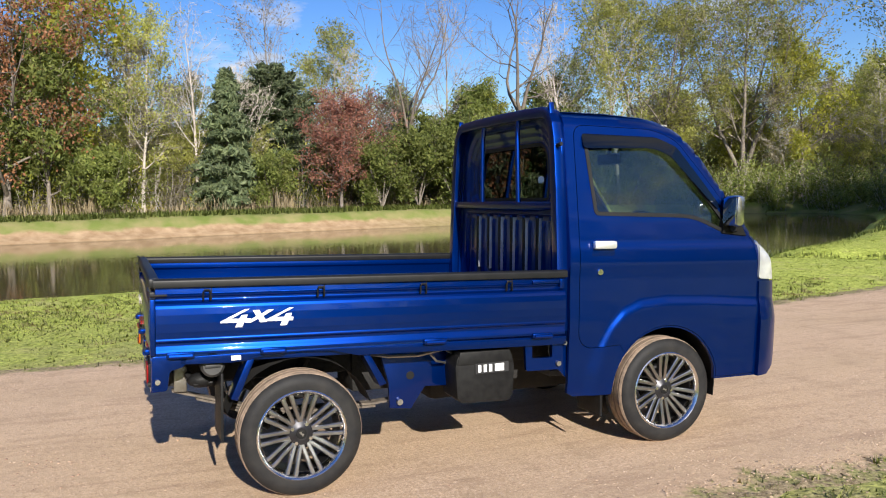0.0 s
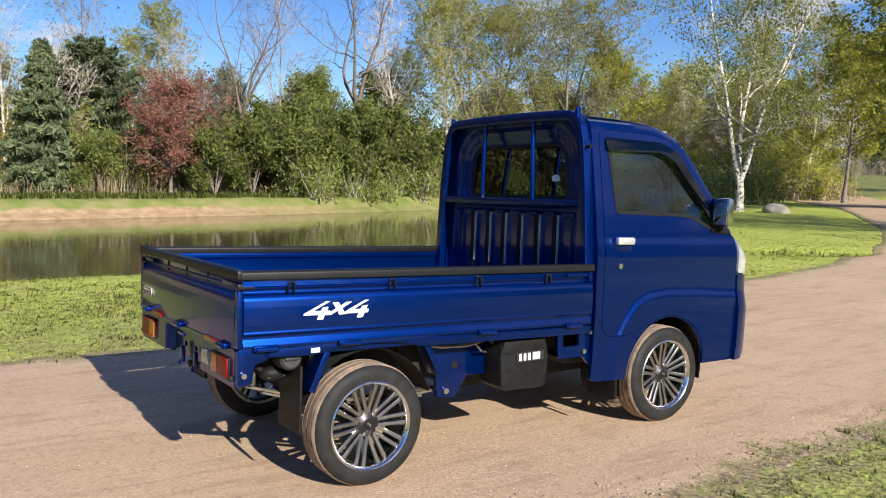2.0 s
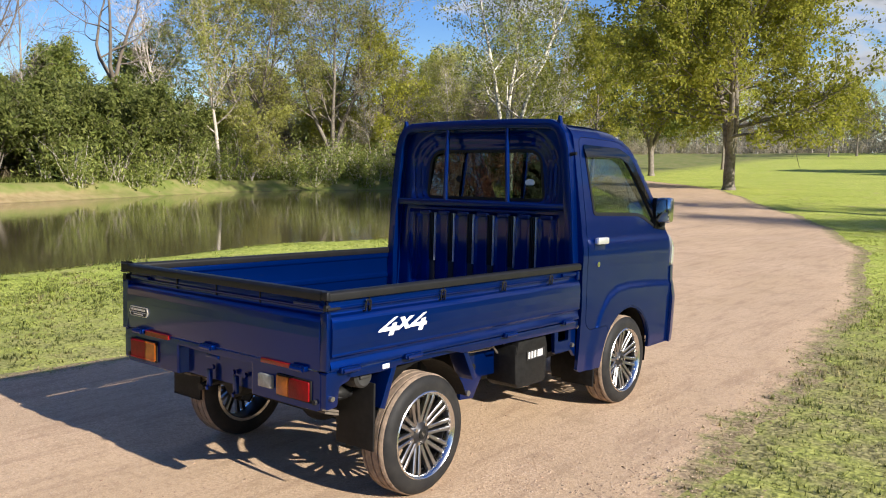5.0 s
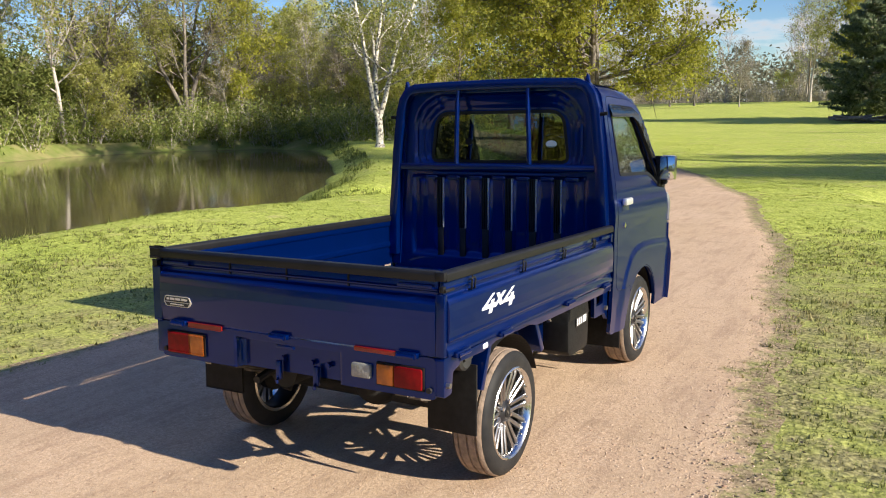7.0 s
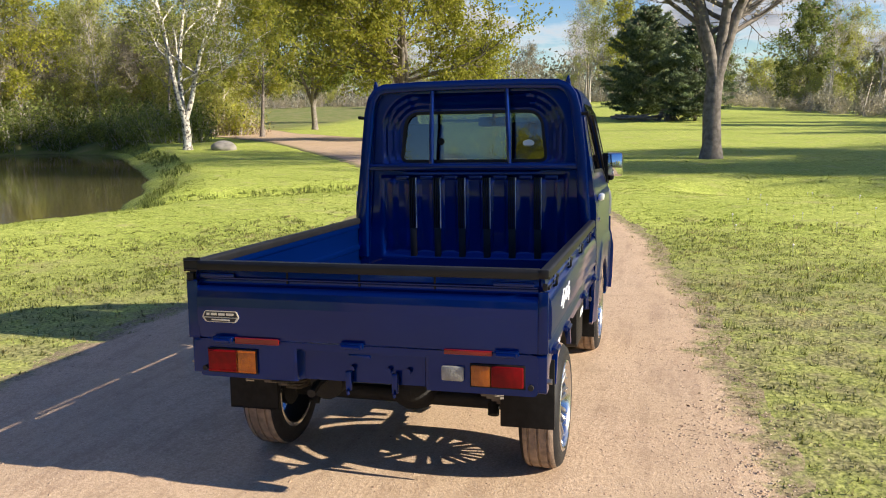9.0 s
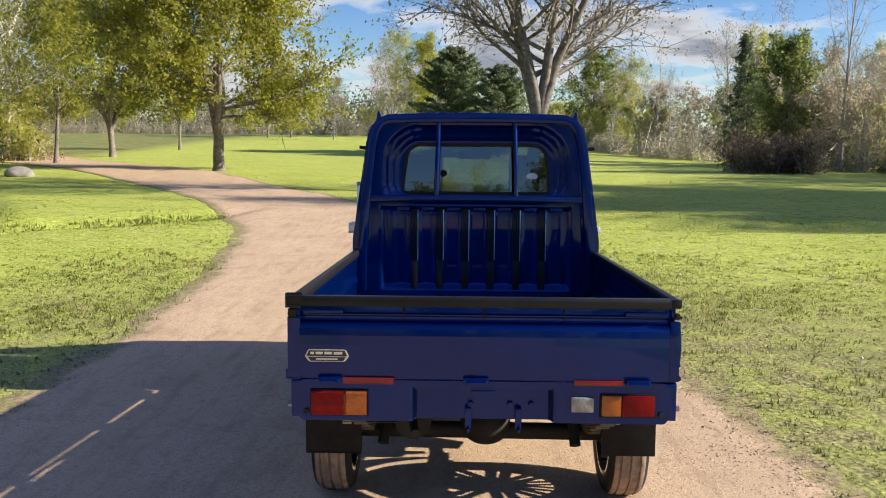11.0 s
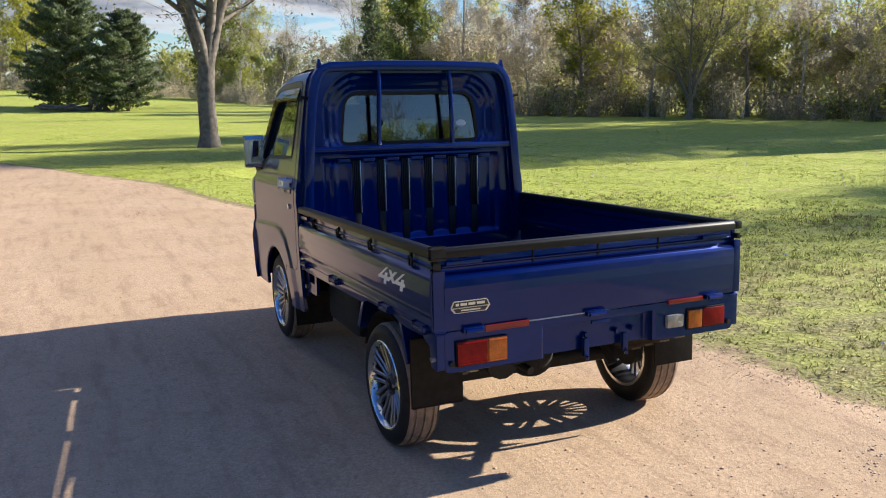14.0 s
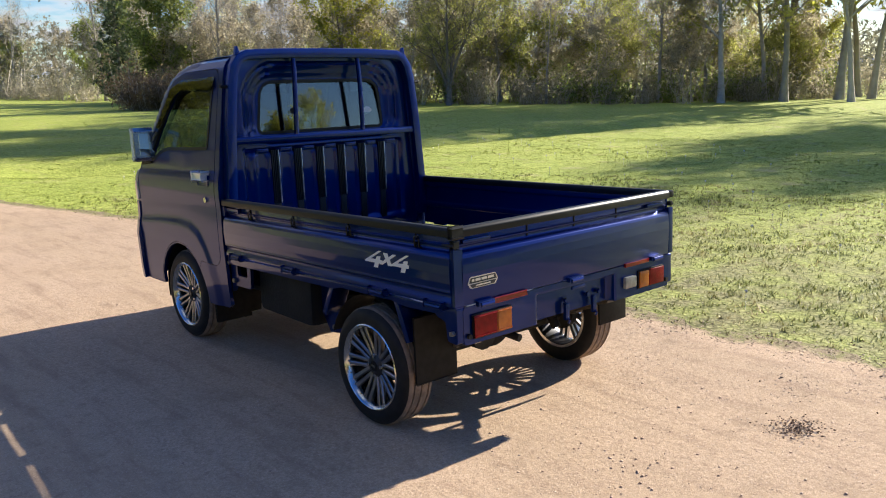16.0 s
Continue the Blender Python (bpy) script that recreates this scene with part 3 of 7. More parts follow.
def road_material():
    m = bpy.data.materials.new("sandy_gravel_track")
    m.use_nodes = True
    n, l = m.node_tree.nodes, m.node_tree.links
    b = n["Principled BSDF"]
    b.inputs["Roughness"].default_value = 0.92
    b.inputs["Specular IOR Level"].default_value = 0.15
    tc = n.new("ShaderNodeTexCoord")

    def tex(scale, detail=6, rough=0.55):
        t = n.new("ShaderNodeTexNoise")
        t.inputs["Scale"].default_value, t.inputs["Detail"].default_value = scale, detail
        t.inputs["Roughness"].default_value = rough
        l.new(tc.outputs["Object"], t.inputs["Vector"])
        return t

    def ramp(src, p0, p1, c0, c1):
        r = n.new("ShaderNodeValToRGB")
        r.color_ramp.elements[0].position, r.color_ramp.elements[1].position = p0, p1
        r.color_ramp.elements[0].color, r.color_ramp.elements[1].color = rgba(c0), rgba(c1)
        l.new(src, r.inputs[0])
        return r.outputs[0]

    def mix(fac, a, c):
        x = n.new("ShaderNodeMixRGB")
        if isinstance(fac, float):
            x.inputs[0].default_value = fac
        else:
            l.new(fac, x.inputs[0])
        l.new(a, x.inputs[1])
        if isinstance(c, tuple):
            x.inputs[2].default_value = rgba(c)
        else:
            l.new(c, x.inputs[2])
        return x.outputs[0]
    big = ramp(tex(0.7).outputs["Fac"], 0.35, 0.68, (0.58, 0.405, 0.255), (0.71, 0.52, 0.35))
    grit_t = tex(70, 4, 0.7)
    grit = ramp(grit_t.outputs["Fac"], 0.40, 0.66, (0.34, 0.230, 0.145), (0.79, 0.605, 0.43))
    c = mix(0.48, big, grit)
    v = n.new("ShaderNodeTexVoronoi")
    v.inputs["Scale"].default_value = 55
    l.new(tc.outputs["Object"], v.inputs["Vector"])
    stone = ramp(v.outputs["Distance"], 0.10, 0.22, (1, 1, 1), (0, 0, 0))
    where = ramp(tex(1.3).outputs["Fac"], 0.45, 0.62, (0, 0, 0), (0.75, 0.75, 0.75))
    st = n.new("ShaderNodeMixRGB"); st.blend_type = "MULTIPLY"; st.inputs[0].default_value = 1.0
    l.new(stone, st.inputs[1]); l.new(where, st.inputs[2])
    c = mix(st.outputs[0], c, (0.50, 0.41, 0.34))
    # wheel lanes packed smooth and pale, darker loose grit between and beside them
    sepx = n.new("ShaderNodeSeparateXYZ")
    l.new(tc.outputs["Object"], sepx.inputs[0])
    wob = n.new("ShaderNodeMath"); wob.operation = "MULTIPLY_ADD"; wob.inputs[1].default_value = 1.4
    l.new(tex(0.45, 3).outputs["Fac"], wob.inputs[0]); l.new(sepx.outputs["X"], wob.inputs[2])
    lane = n.new("ShaderNodeMath"); lane.operation = "SINE"
    lk = n.new("ShaderNodeMath"); lk.operation = "MULTIPLY"; lk.inputs[1].default_value = 4.2
    l.new(wob.outputs[0], lk.inputs[0]); l.new(lk.outputs[0], lane.inputs[0])
    lane_c = ramp(lane.outputs[0], 0.0, 0.9, (0, 0, 0), (0.5, 0.5, 0.5))
    c = mix(lane_c, c, (0.53, 0.385, 0.245))
    red = ramp(tex(0.22).outputs["Fac"], 0.40, 0.66, (0, 0, 0), (0.55, 0.55, 0.55))
    c = mix(red, c, (0.57, 0.41, 0.255))
    spots = ramp(tex(9.0, 7, 0.7).outputs["Fac"], 0.54, 0.68, (0, 0, 0), (0.6, 0.6, 0.6))
    c = mix(spots, c, (0.40, 0.285, 0.18))
    damp = ramp(tex(2.2).outputs["Fac"], 0.55, 0.72, (0, 0, 0), (0.45, 0.45, 0.45))
    c = mix(damp, c, (0.36, 0.26, 0.165))
    # scuffed streaks that run with the wheels
    mpx = n.new("ShaderNodeMapping")
    mpx.inputs["Scale"].default_value = (5.0, 0.7, 1.0)
    l.new(tc.outputs["Object"], mpx.inputs["Vector"])
    streak_t = tex(1.6, 7, 0.68)
    l.new(mpx.outputs[0], streak_t.inputs["Vector"])
    streak = ramp(streak_t.outputs["Fac"], 0.50, 0.66, (0, 0, 0), (0.55, 0.55, 0.55))
    c = mix(streak, c, (0.36, 0.245, 0.16))
    crumbs_t = tex(34, 5, 0.7)
    crumbs = ramp(crumbs_t.outputs["Fac"], 0.54, 0.64, (0, 0, 0), (0.45, 0.45, 0.45))
    c = mix(crumbs, c, (0.33, 0.22, 0.145))
    # loose dark and pale grains
    grain = ramp(tex(165, 2, 0.6).outputs["Fac"], 0.52, 0.68, (0, 0, 0), (0.38, 0.38, 0.38))
    c = mix(grain, c, (0.27, 0.19, 0.13))
    pale = ramp(tex(120, 2, 0.6).outputs["Fac"], 0.58, 0.70, (0, 0, 0), (0.35, 0.35, 0.35))
    c = mix(pale, c, (0.78, 0.66, 0.53))
    # the edge frays out into soil, dead grass and moss
    at = n.new("ShaderNodeAttribute")
    at.attribute_name = "edge"

    def jitter(scale, amount, base):
        q = n.new("ShaderNodeMath"); q.operation = "MULTIPLY_ADD"; q.inputs[1].default_value = amount
        l.new(tex(scale, 5, 0.65).outputs["Fac"], q.inputs[0]); l.new(base, q.inputs[2])
        return q.outputs[0]
    frayed = jitter(26, 0.22, jitter(5.5, 0.55, at.outputs["Fac"]))
    soil = ramp(tex(38, 6, 0.7).outputs["Fac"], 0.38, 0.64, (0.15, 0.115, 0.065), (0.44, 0.35, 0.21))
    moss = ramp(tex(7, 6, 0.65).outputs["Fac"], 0.46, 0.58, (0, 0, 0), (0.8, 0.8, 0.8))
    olive = ramp(tex(44, 5, 0.7).outputs["Fac"], 0.38, 0.62, (0.15, 0.175, 0.045), (0.42, 0.41, 0.15))
    verge = mix(moss, soil, olive)
    c = mix(ramp(frayed, 0.30, 0.44, (1, 1, 1), (0, 0, 0)), c, verge)
    l.new(c, b.inputs["Base Color"])
    hsum = n.new("ShaderNodeMath"); hsum.operation = "ADD"
    l.new(grit_t.outputs["Fac"], hsum.inputs[0]); l.new(st.outputs[0], hsum.inputs[1])
    hs2 = n.new("ShaderNodeMath"); hs2.operation = "MULTIPLY_ADD"; hs2.inputs[1].default_value = 1.6
    l.new(crumbs_t.outputs["Fac"], hs2.inputs[0]); l.new(hsum.outputs[0], hs2.inputs[2])
    bp = n.new("ShaderNodeBump")
    bp.inputs["Strength"].default_value = 0.34
    bp.inputs["Distance"].default_value = 0.010
    l.new(hs2.outputs[0], bp.inputs["Height"])
    l.new(bp.outputs[0], b.inputs["Normal"])
    return m


def road_edges(y):
    """The track's two edges at a station, with a ragged line."""
    l = np.interp(y, [p[0] for p in ROAD_L], [p[1] for p in ROAD_L])
    r = np.interp(y, [p[0] for p in ROAD_R], [p[1] for p in ROAD_R])
    return l + 0.10 * wave(l * 0 + 3, y, 1.3, 11) + 0.05 * wave(l * 0, y, 4.3, 12) + 0.025 * wave(l * 0, y, 13.0, 15), r + 0.11 * wave(r * 0 + 5, y, 0.9, 13) + 0.06 * wave(r * 0, y, 3.7, 14) + 0.03 * wave(r * 0, y, 14.0, 16)


M_ROAD = road_material()
ry = axis_steps(-60, 80, -6, 24, 0.08, 1.06)
ry = ry[(ry > -60) & (ry < 80)]
rl_, rr_ = road_edges(ry)
SKIRT = 0.30
across = np.concatenate([[0, 0.012, 0.025, 0.04, 0.06], np.linspace(0.085, 0.915, 33), [0.94, 0.96, 0.975, 0.988, 1]])
RX = (rl_ - SKIRT)[:, None] + (rr_ - rl_ + 2 * SKIRT)[:, None] * across[None, :]
RY = np.repeat(ry[:, None], len(across), 1)
INSIDE = np.minimum(RX - rl_[:, None], rr_[:, None] - RX)
RZ = height(RX, RY) + 0.002 + 0.014 * sstep(-0.06, 0.10, INSIDE) + 0.0012 * np.maximum(0, RY - 10) - 0.035 * (1 - sstep(-SKIRT, -SKIRT + 0.08, INSIDE))
RZ = RZ + 0.004 * wave(RX, RY, 3.1, 21) + 0.003 * wave(RX, RY, 9.0, 22)
near_truck = np.exp(-((RX / 1.3) ** 4 + ((RY - 0.9) / 1.9) ** 4))
RZ = RZ * (1 - near_truck) + 0.0 * near_truck
ridx = np.arange(RX.size).reshape(RX.shape)
road_faces = np.stack([ridx[:-1, :-1], ridx[:-1, 1:], ridx[1:, 1:], ridx[1:, :-1]], -1).reshape(-1, 4)
road = new("road", raw("road", np.stack([RX, RY, RZ], -1).reshape(-1, 3), road_faces.tolist(), M_ROAD, smooth=True))
edge_at = road.data.attributes.new("edge", "FLOAT", "POINT")
edge_at.data.foreach_set("value", INSIDE.astype(np.float32).ravel())
tagged(road, "pale sandy dirt track with loose gravel and ragged edges", "dirt road", kind="structure")


def water_material():
    m = bpy.data.materials.new("murky_pond_water")
    m.use_nodes = True
    n, l = m.node_tree.nodes, m.node_tree.links
    b = n["Principled BSDF"]
    b.inputs["Base Color"].default_value = (0.090, 0.077, 0.036, 1)
    b.inputs["Roughness"].default_value = 0.05
    b.inputs["IOR"].default_value = 1.33
    tc = n.new("ShaderNodeTexCoord")
    mp = n.new("ShaderNodeMapping")
    mp.inputs["Scale"].default_value = (1.0, 0.35, 1.0)
    l.new(tc.outputs["Object"], mp.inputs["Vector"])
    t = n.new("ShaderNodeTexNoise")
    t.inputs["Scale"].default_value, t.inputs["Detail"].default_value = 5.0, 4
    l.new(mp.outputs[0], t.inputs["Vector"])
    bp = n.new("ShaderNodeBump")
    bp.inputs["Strength"].default_value, bp.inputs["Distance"].default_value = 0.10, 0.02
    l.new(t.outputs["Fac"], bp.inputs["Height"])
    l.new(bp.outputs[0], b.inputs["Normal"])
    return m


wx, wy = np.linspace(-44, -5.5, 30), np.linspace(-70, 43, 60)
WX, WY = np.meshgrid(wx, wy, indexing="ij")
widx = np.arange(WX.size).reshape(WX.shape)
water = new("water", raw("water", np.stack([WX, WY, WX * 0 + WATER_Z], -1).reshape(-1, 3),
                         np.stack([widx[:-1, :-1], widx[1:, :-1], widx[1:, 1:], widx[:-1, 1:]], -1).reshape(-1, 4).tolist(),
                         water_material()))
tagged(water, "still murky brown-green pond water", "pond", kind="structure")

# ---- the small blue truck ----
# Body numbers are level; the body sits nose-down by the rake over its wheels.
RAKE = radians(-1.75)
BODY = Matrix.Translation((0, 0, 0.27)) @ Matrix.Rotation(radians(-0.3), 4, "Y") @ Matrix.Rotation(RAKE, 4, "X") @ Matrix.Translation((0, 0, -0.27))
truck = tagged(new("pickup_truck"), "small glossy blue cab-over pickup truck with open drop-side bed", "truck")


def bpart(name, bm, mat, parent, label="", smooth=True):
    bm.transform(BODY)
    return part(name, bm, mat, parent, label, smooth)


CAB_W = [(0.33, 0.716), (0.45, 0.726), (0.70, 0.735), (0.98, 0.733), (1.12, 0.722), (1.20, 0.712), (1.62, 0.650), (1.70, 0.634), (1.80, 0.60)]
ROOF_Z = [(1.29, 1.742), (1.60, 1.742), (1.80, 1.728), (1.92, 1.705), (2.00, 1.668), (2.08, 1.60), (2.30, 1.32), (2.44, 1.12), (2.6, 1.0)]
ARC = [(1.44, 0.50), (1.47, 0.585), (1.53, 0.69), (1.60, 0.762), (1.70, 0.802), (1.85, 0.815), (2.10, 0.808), (2.45, 0.785), (2.6, 0.77)]


def cab_x(y, z):
    """Half width of the cab at a place on its side, with the corners turned in at roof and nose and the wing's bulge."""
    w = lerp_table(CAB_W, z)
    top = lerp_table(ROOF_Z, y) - 0.075
    if z > top:
        t = min(1.0, (z - top) / 0.075)
        w -= 0.085 * (1 - math.sqrt(max(0.0, 1 - t * t)))
    if y > 2.40:
        t = min(1.0, (y - 2.40) / 0.22)
        w -= 0.12 * (1 - math.sqrt(max(0.0, 1 - t * t)))
    if z < 0.9 and y > 1.44:
        w += 0.011 * smooth01(0.0, 0.036, lerp_table(ARC, y) - z)
    w += 0.006 * smooth01(1.10, 1.06, z) * smooth01(0.9, 1.02, z)
    return w


def arc_points(cy, cz, r, a0, a1, n):
    return [(cy + r * math.cos(radians(a0 + (a1 - a0) * k / n)), cz + r * math.sin(radians(a0 + (a1 - a0) * k / n))) for k in range(n + 1)]


ARCH = arc_points(1.865, 0.345, 0.315, 172, 18, 16)
NOSE = [(2.505, 0.39), (2.545, 0.45), (2.565, 0.62), (2.562, 0.80), (2.54, 0.90), (2.50, 1.04), (2.44, 1.155), (2.30, 1.335), (2.16, 1.51),
        (2.06, 1.625), (1.98, 1.685), (1.90, 1.715), (1.80, 1.732), (1.60, 1.742)]
SIDE = [(1.30, 0.355), (1.33, 0.338), (1.545, 0.335)] + ARCH + [(2.172, 0.372), (2.44, 0.375)] + NOSE + [(1.30, 1.742)]
DOOR = rounded([(1.352, 0.588), (1.352, 1.668), (1.82, 1.662), (1.955, 1.612), (2.13, 1.415), (2.405, 1.09), (2.436, 0.98),
                (2.436, 0.385)], [0.07, 0.06, 0.08, 0.05, 0.1, 0.03, 0.05, 0.02]) \
    + [(2.184, 0.382)] + [p for p in arc_points(1.865, 0.345, 0.325, 18, 142, 14)] + [(1.56, 0.560)]
DOOR = DOOR[:-1] + [(1.585, 0.585)]
WINDOW = rounded([(1.452, 1.235), (1.412, 1.600), (1.80, 1.600), (1.915, 1.560), (2.07, 1.385), (2.275, 1.135), (2.21, 1.150), (2.03, 1.225)],
                 [0.02, 0.02, 0.06, 0.06, 0.08, 0.012, 0.04, 0.08])


def shifted(poly, d):
    """The outline grown (d > 0) by about d metres."""
    c = Vector((sum(p[0] for p in poly) / len(poly), sum(p[1] for p in poly) / len(poly)))
    out = []
    n = len(poly)
    area = sum(poly[i - 1][0] * poly[i][1] - poly[i][0] * poly[i - 1][1] for i in range(n))
    for i in range(n):
        a, b, q = Vector(poly[i - 1]), Vector(poly[(i + 1) % n]), Vector(poly[i])
        t = (b - a)
        if t.length < 1e-6:
            out.append(tuple(q))
            continue
        t.normalize()
        nrm = Vector((t.y, -t.x)) * (1 if area > 0 else -1)
        q = q + nrm * d
        out.append((q.x, q.y))
    return out


for s in (1, -1):

    def on_side(y, z, s=s):
        return (s * cab_x(y, z), y, z)

    def on_door(y, z, s=s):
        return (s * (cab_x(y, z) + 0.001), y, z)
    bpart("cab_side", sheet(SIDE, [shifted(DOOR, 0.003)], on_side, (s, 0, 0), 0.035, 0.02), M_PAINT, truck)
    door = bpart("door", sheet(DOOR, [WINDOW], on_door, (s, 0, 0), 0.015, 0.022), M_PAINT, truck, "blue door panel with a flared wheel-arch line")
    glass = bpart("window_glass", sheet(shifted(WINDOW, 0.012), [], lambda y, z, s=s: (s * (cab_x(y, z) - 0.016), y, z), (s, 0, 0), 0.06, 0.004),
                  M_GLASS, door, "clear side window glass")
    bpart("window_seal", sheet(shifted(WINDOW, 0.010), [shifted(WINDOW, -0.009)],
                               lambda y, z, s=s: (s * (cab_x(y, z) + 0.004), y, z), (s, 0, 0), 0.05, 0.012), M_RUBBER_TRIM, door, "black rubber window seal")
    visor = rounded([(1.395, 1.555), (1.392, 1.628), (1.83, 1.624), (1.945, 1.578), (2.10, 1.395), (2.20, 1.272), (2.175, 1.262), (2.04, 1.395),
                     (1.90, 1.535), (1.80, 1.566)], 0.02, 3)
    bpart("rain_visor", sheet(visor, [], lambda y, z, s=s: (s * (cab_x(y, z) + 0.016 - 0.012 * smooth01(1.57, 1.63, z)), y, z), (s, 0, 0), 0.05, 0.003),
          M_VISOR, door, "smoked plastic rain visor over the window")
    # handle: chrome grip over a cupped recess
    bpart("handle_recess", box(s * 0.728, s * 0.737, 1.417, 1.545, 1.028, 1.085, 0.003), M_PAINT, door)
    hb = box(s * 0.735, s * 0.765, 1.418, 1.543, 1.062, 1.102, 0.012)
    bpart("door_handle", hb, M_SATIN, door, "chrome door handle")
    kb = tube([(s * 0.725, 1.462, 0.948), (s * 0.745, 1.462, 0.948)], 0.015, 16)
    bpart("keyhole", kb, M_CHROME, door, "round chrome door lock")
    # mirror
    out_x = 0.834 if s > 0 else 0.800
    mh = box(s * 0.728, s * out_x, 2.205, 2.258, 1.172, 1.332, 0.024)
    mg = box(s * 0.737, s * (out_x - 0.009), 2.2010, 2.2045, 1.185, 1.319, 0.001)
    for v in list(mh.verts) + list(mg.verts):
        v.co.y += 0.05 * (abs(v.co.x) - 0.767) + 0.04 * (v.co.z - 1.25)
    mirror = bpart("door_mirror", mh, M_CHROME, door, "chrome door mirror housing")
    bpart("mirror_glass", mg, M_MIRROR, mirror, "mirror glass")
    mf = prism([(2.20, 1.135), (2.36, 1.12), (2.30, 1.22), (2.235, 1.33)], "x", s * 0.694, s * 0.735, 0.006)
    tube([(s * 0.72, 2.29, 1.155), (s * 0.76, 2.25, 1.165)], 0.02, 8, mf)
    tube([(s * 0.72, 2.27, 1.28), (s * 0.76, 2.25, 1.29)], 0.014, 8, mf)
    bpart("mirror_base", mf, M_BLACK, door, "black mirror mount")
    # headlamp that wraps round the nose
    lamp = rounded([(2.442, 0.895), (2.442, 1.090), (2.475, 1.100), (2.530, 1.010), (2.568, 0.885)], 0.012, 3)
    bpart("headlight", sheet(lamp, [], lambda y, z, s=s: (s * (cab_x(y, z) + 0.012), y, z), (s, 0, 0), 0.02, 0.03), M_HEADLAMP, truck, "clear wrap-round headlight")
    # front wing corner and bumper, proud of the seam
    bump = [(2.444, 0.372), (2.515, 0.376), (2.578, 0.42), (2.598, 0.60), (2.594, 0.72), (2.572, 0.878), (2.444, 0.880)]
    bpart("bumper_corner", sheet(bump, [], lambda y, z, s=s: (s * (cab_x(y, z) + 0.010 + 0.012 * smooth01(0.74, 0.66, z)), y, z), (s, 0, 0), 0.025, 0.03),
          M_PAINT, truck, "blue front bumper corner")
    # wheel arch liner and sill flap
    lin = bmesh.new()
    ring = arc_points(1.865, 0.345, 0.335, 200, -12, 18)
    a_, b_ = [], []
    for p in ring:
        a_.append(lin.verts.new((s * 0.70, p[0], p[1])))
        b_.append(lin.verts.new((s * 0.40, p[0], p[1])))
    for i in range(len(ring) - 1):
        lin.faces.new((a_[i], a_[i + 1], b_[i + 1], b_[i]))
    lin.faces.new(b_)
    bpart("wheel_arch_liner", lin, M_BLACK, truck, "black inner wheel arch")
    bpart("front_mudflap", box(s * 0.50, s * 0.715, 1.49, 1.505, 0.225, 0.42, 0.004), M_BLACK, truck, "black front mudflap")

# roof, nose, windscreen, floor of the cab
bm = bmesh.new()
us = np.linspace(-1, 1, 25)
ys = [1.295, 1.40, 1.55, 1.70, 1.80, 1.87, 1.93, 1.985]
rows = []
for y in ys:
    row = []
    for u in us:
        zt = lerp_table(ROOF_Z, y)
        z = zt + 0.012 * (1 - u * u) - 0.004
        w = cab_x(y, zt - 0.004) + 0.004
        row.append(bm.verts.new((u * w, y, z + 0.006 * math.cos(u * 9) * 0.4)))
    rows.append(row)
for i in range(len(rows) - 1):
    for k in range(len(us) - 1):
        bm.faces.new((rows[i][k], rows[i][k + 1], rows[i + 1][k + 1], rows[i + 1][k]))
bpart("roof", bm, M_PAINT, truck, "blue pressed-steel cab roof")


def screen_panel(points, inset=0.0):
    g = bmesh.new()
    rws = []
    for y, z in points:
        w = cab_x(y, z) - inset
        rws.append([g.verts.new((u * w, y + 0.05 * (1 - abs(u) ** 2.5), z)) for u in np.linspace(-1, 1, 17)])
    for i in range(len(rws) - 1):
        for k in range(16):
            g.faces.new((rws[i][k], rws[i][k + 1], rws[i + 1][k + 1], rws[i + 1][k]))
    return g


bpart("windscreen", screen_panel([(2.445, 1.15), (2.30, 1.335), (2.16, 1.51), (2.06, 1.625)], 0.03), M_GLASS, truck, "windscreen glass")
bpart("windscreen_header", screen_panel([(2.06, 1.625), (1.98, 1.685)], 0.0), M_PAINT, truck)
bpart("front_panel", screen_panel([(2.51, 0.375), (2.56, 0.45), (2.575, 0.62), (2.57, 0.80), (2.53, 0.95), (2.445, 1.15)], 0.06), M_PAINT, truck, "blue front panel")
bpart("cab_floor", box(-0.52, 0.52, 1.31, 2.50, 0.40, 0.43, 0.004), M_DASH, truck, "dark cab floor")
hl = bmesh.new()
box(-0.58, 0.58, 1.33, 1.95, 1.690, 1.698, 0.0, hl)
bpart("headliner", hl, M_LINER, truck, "grey headliner")
db = prism([(2.18, 0.9), (2.12, 1.06), (2.20, 1.13), (2.42, 1.13), (2.42, 0.9)], "x", -0.66, 0.66, 0.01)
dash = bpart("dashboard", db, M_DASH, truck, "dark grey dashboard")
sw = bmesh.new()
pts = [(0.34 + 0.18 * math.cos(a), 2.06 - 0.10 * math.sin(a), 1.09 + 0.15 * math.sin(a)) for a in np.linspace(0, 2 * math.pi, 25)]
tube(pts, 0.014, 8, sw)
tube([(0.34, 2.04, 1.08), (0.34, 2.16, 1.02)], 0.03, 10, sw)
tube([(0.17, 2.06, 1.09), (0.51, 2.06, 1.09)], 0.014, 6, sw)
bpart("steering_wheel", sw, M_BLACK, truck, "black steering wheel")
im = box(-0.105, 0.105, 1.955, 1.985, 1.515, 1.578, 0.012)
tube([(0, 1.97, 1.57), (0, 1.99, 1.66)], 0.010, 6, im)
bpart("rear_view_mirror", im, M_BLACK, truck, "black interior mirror")
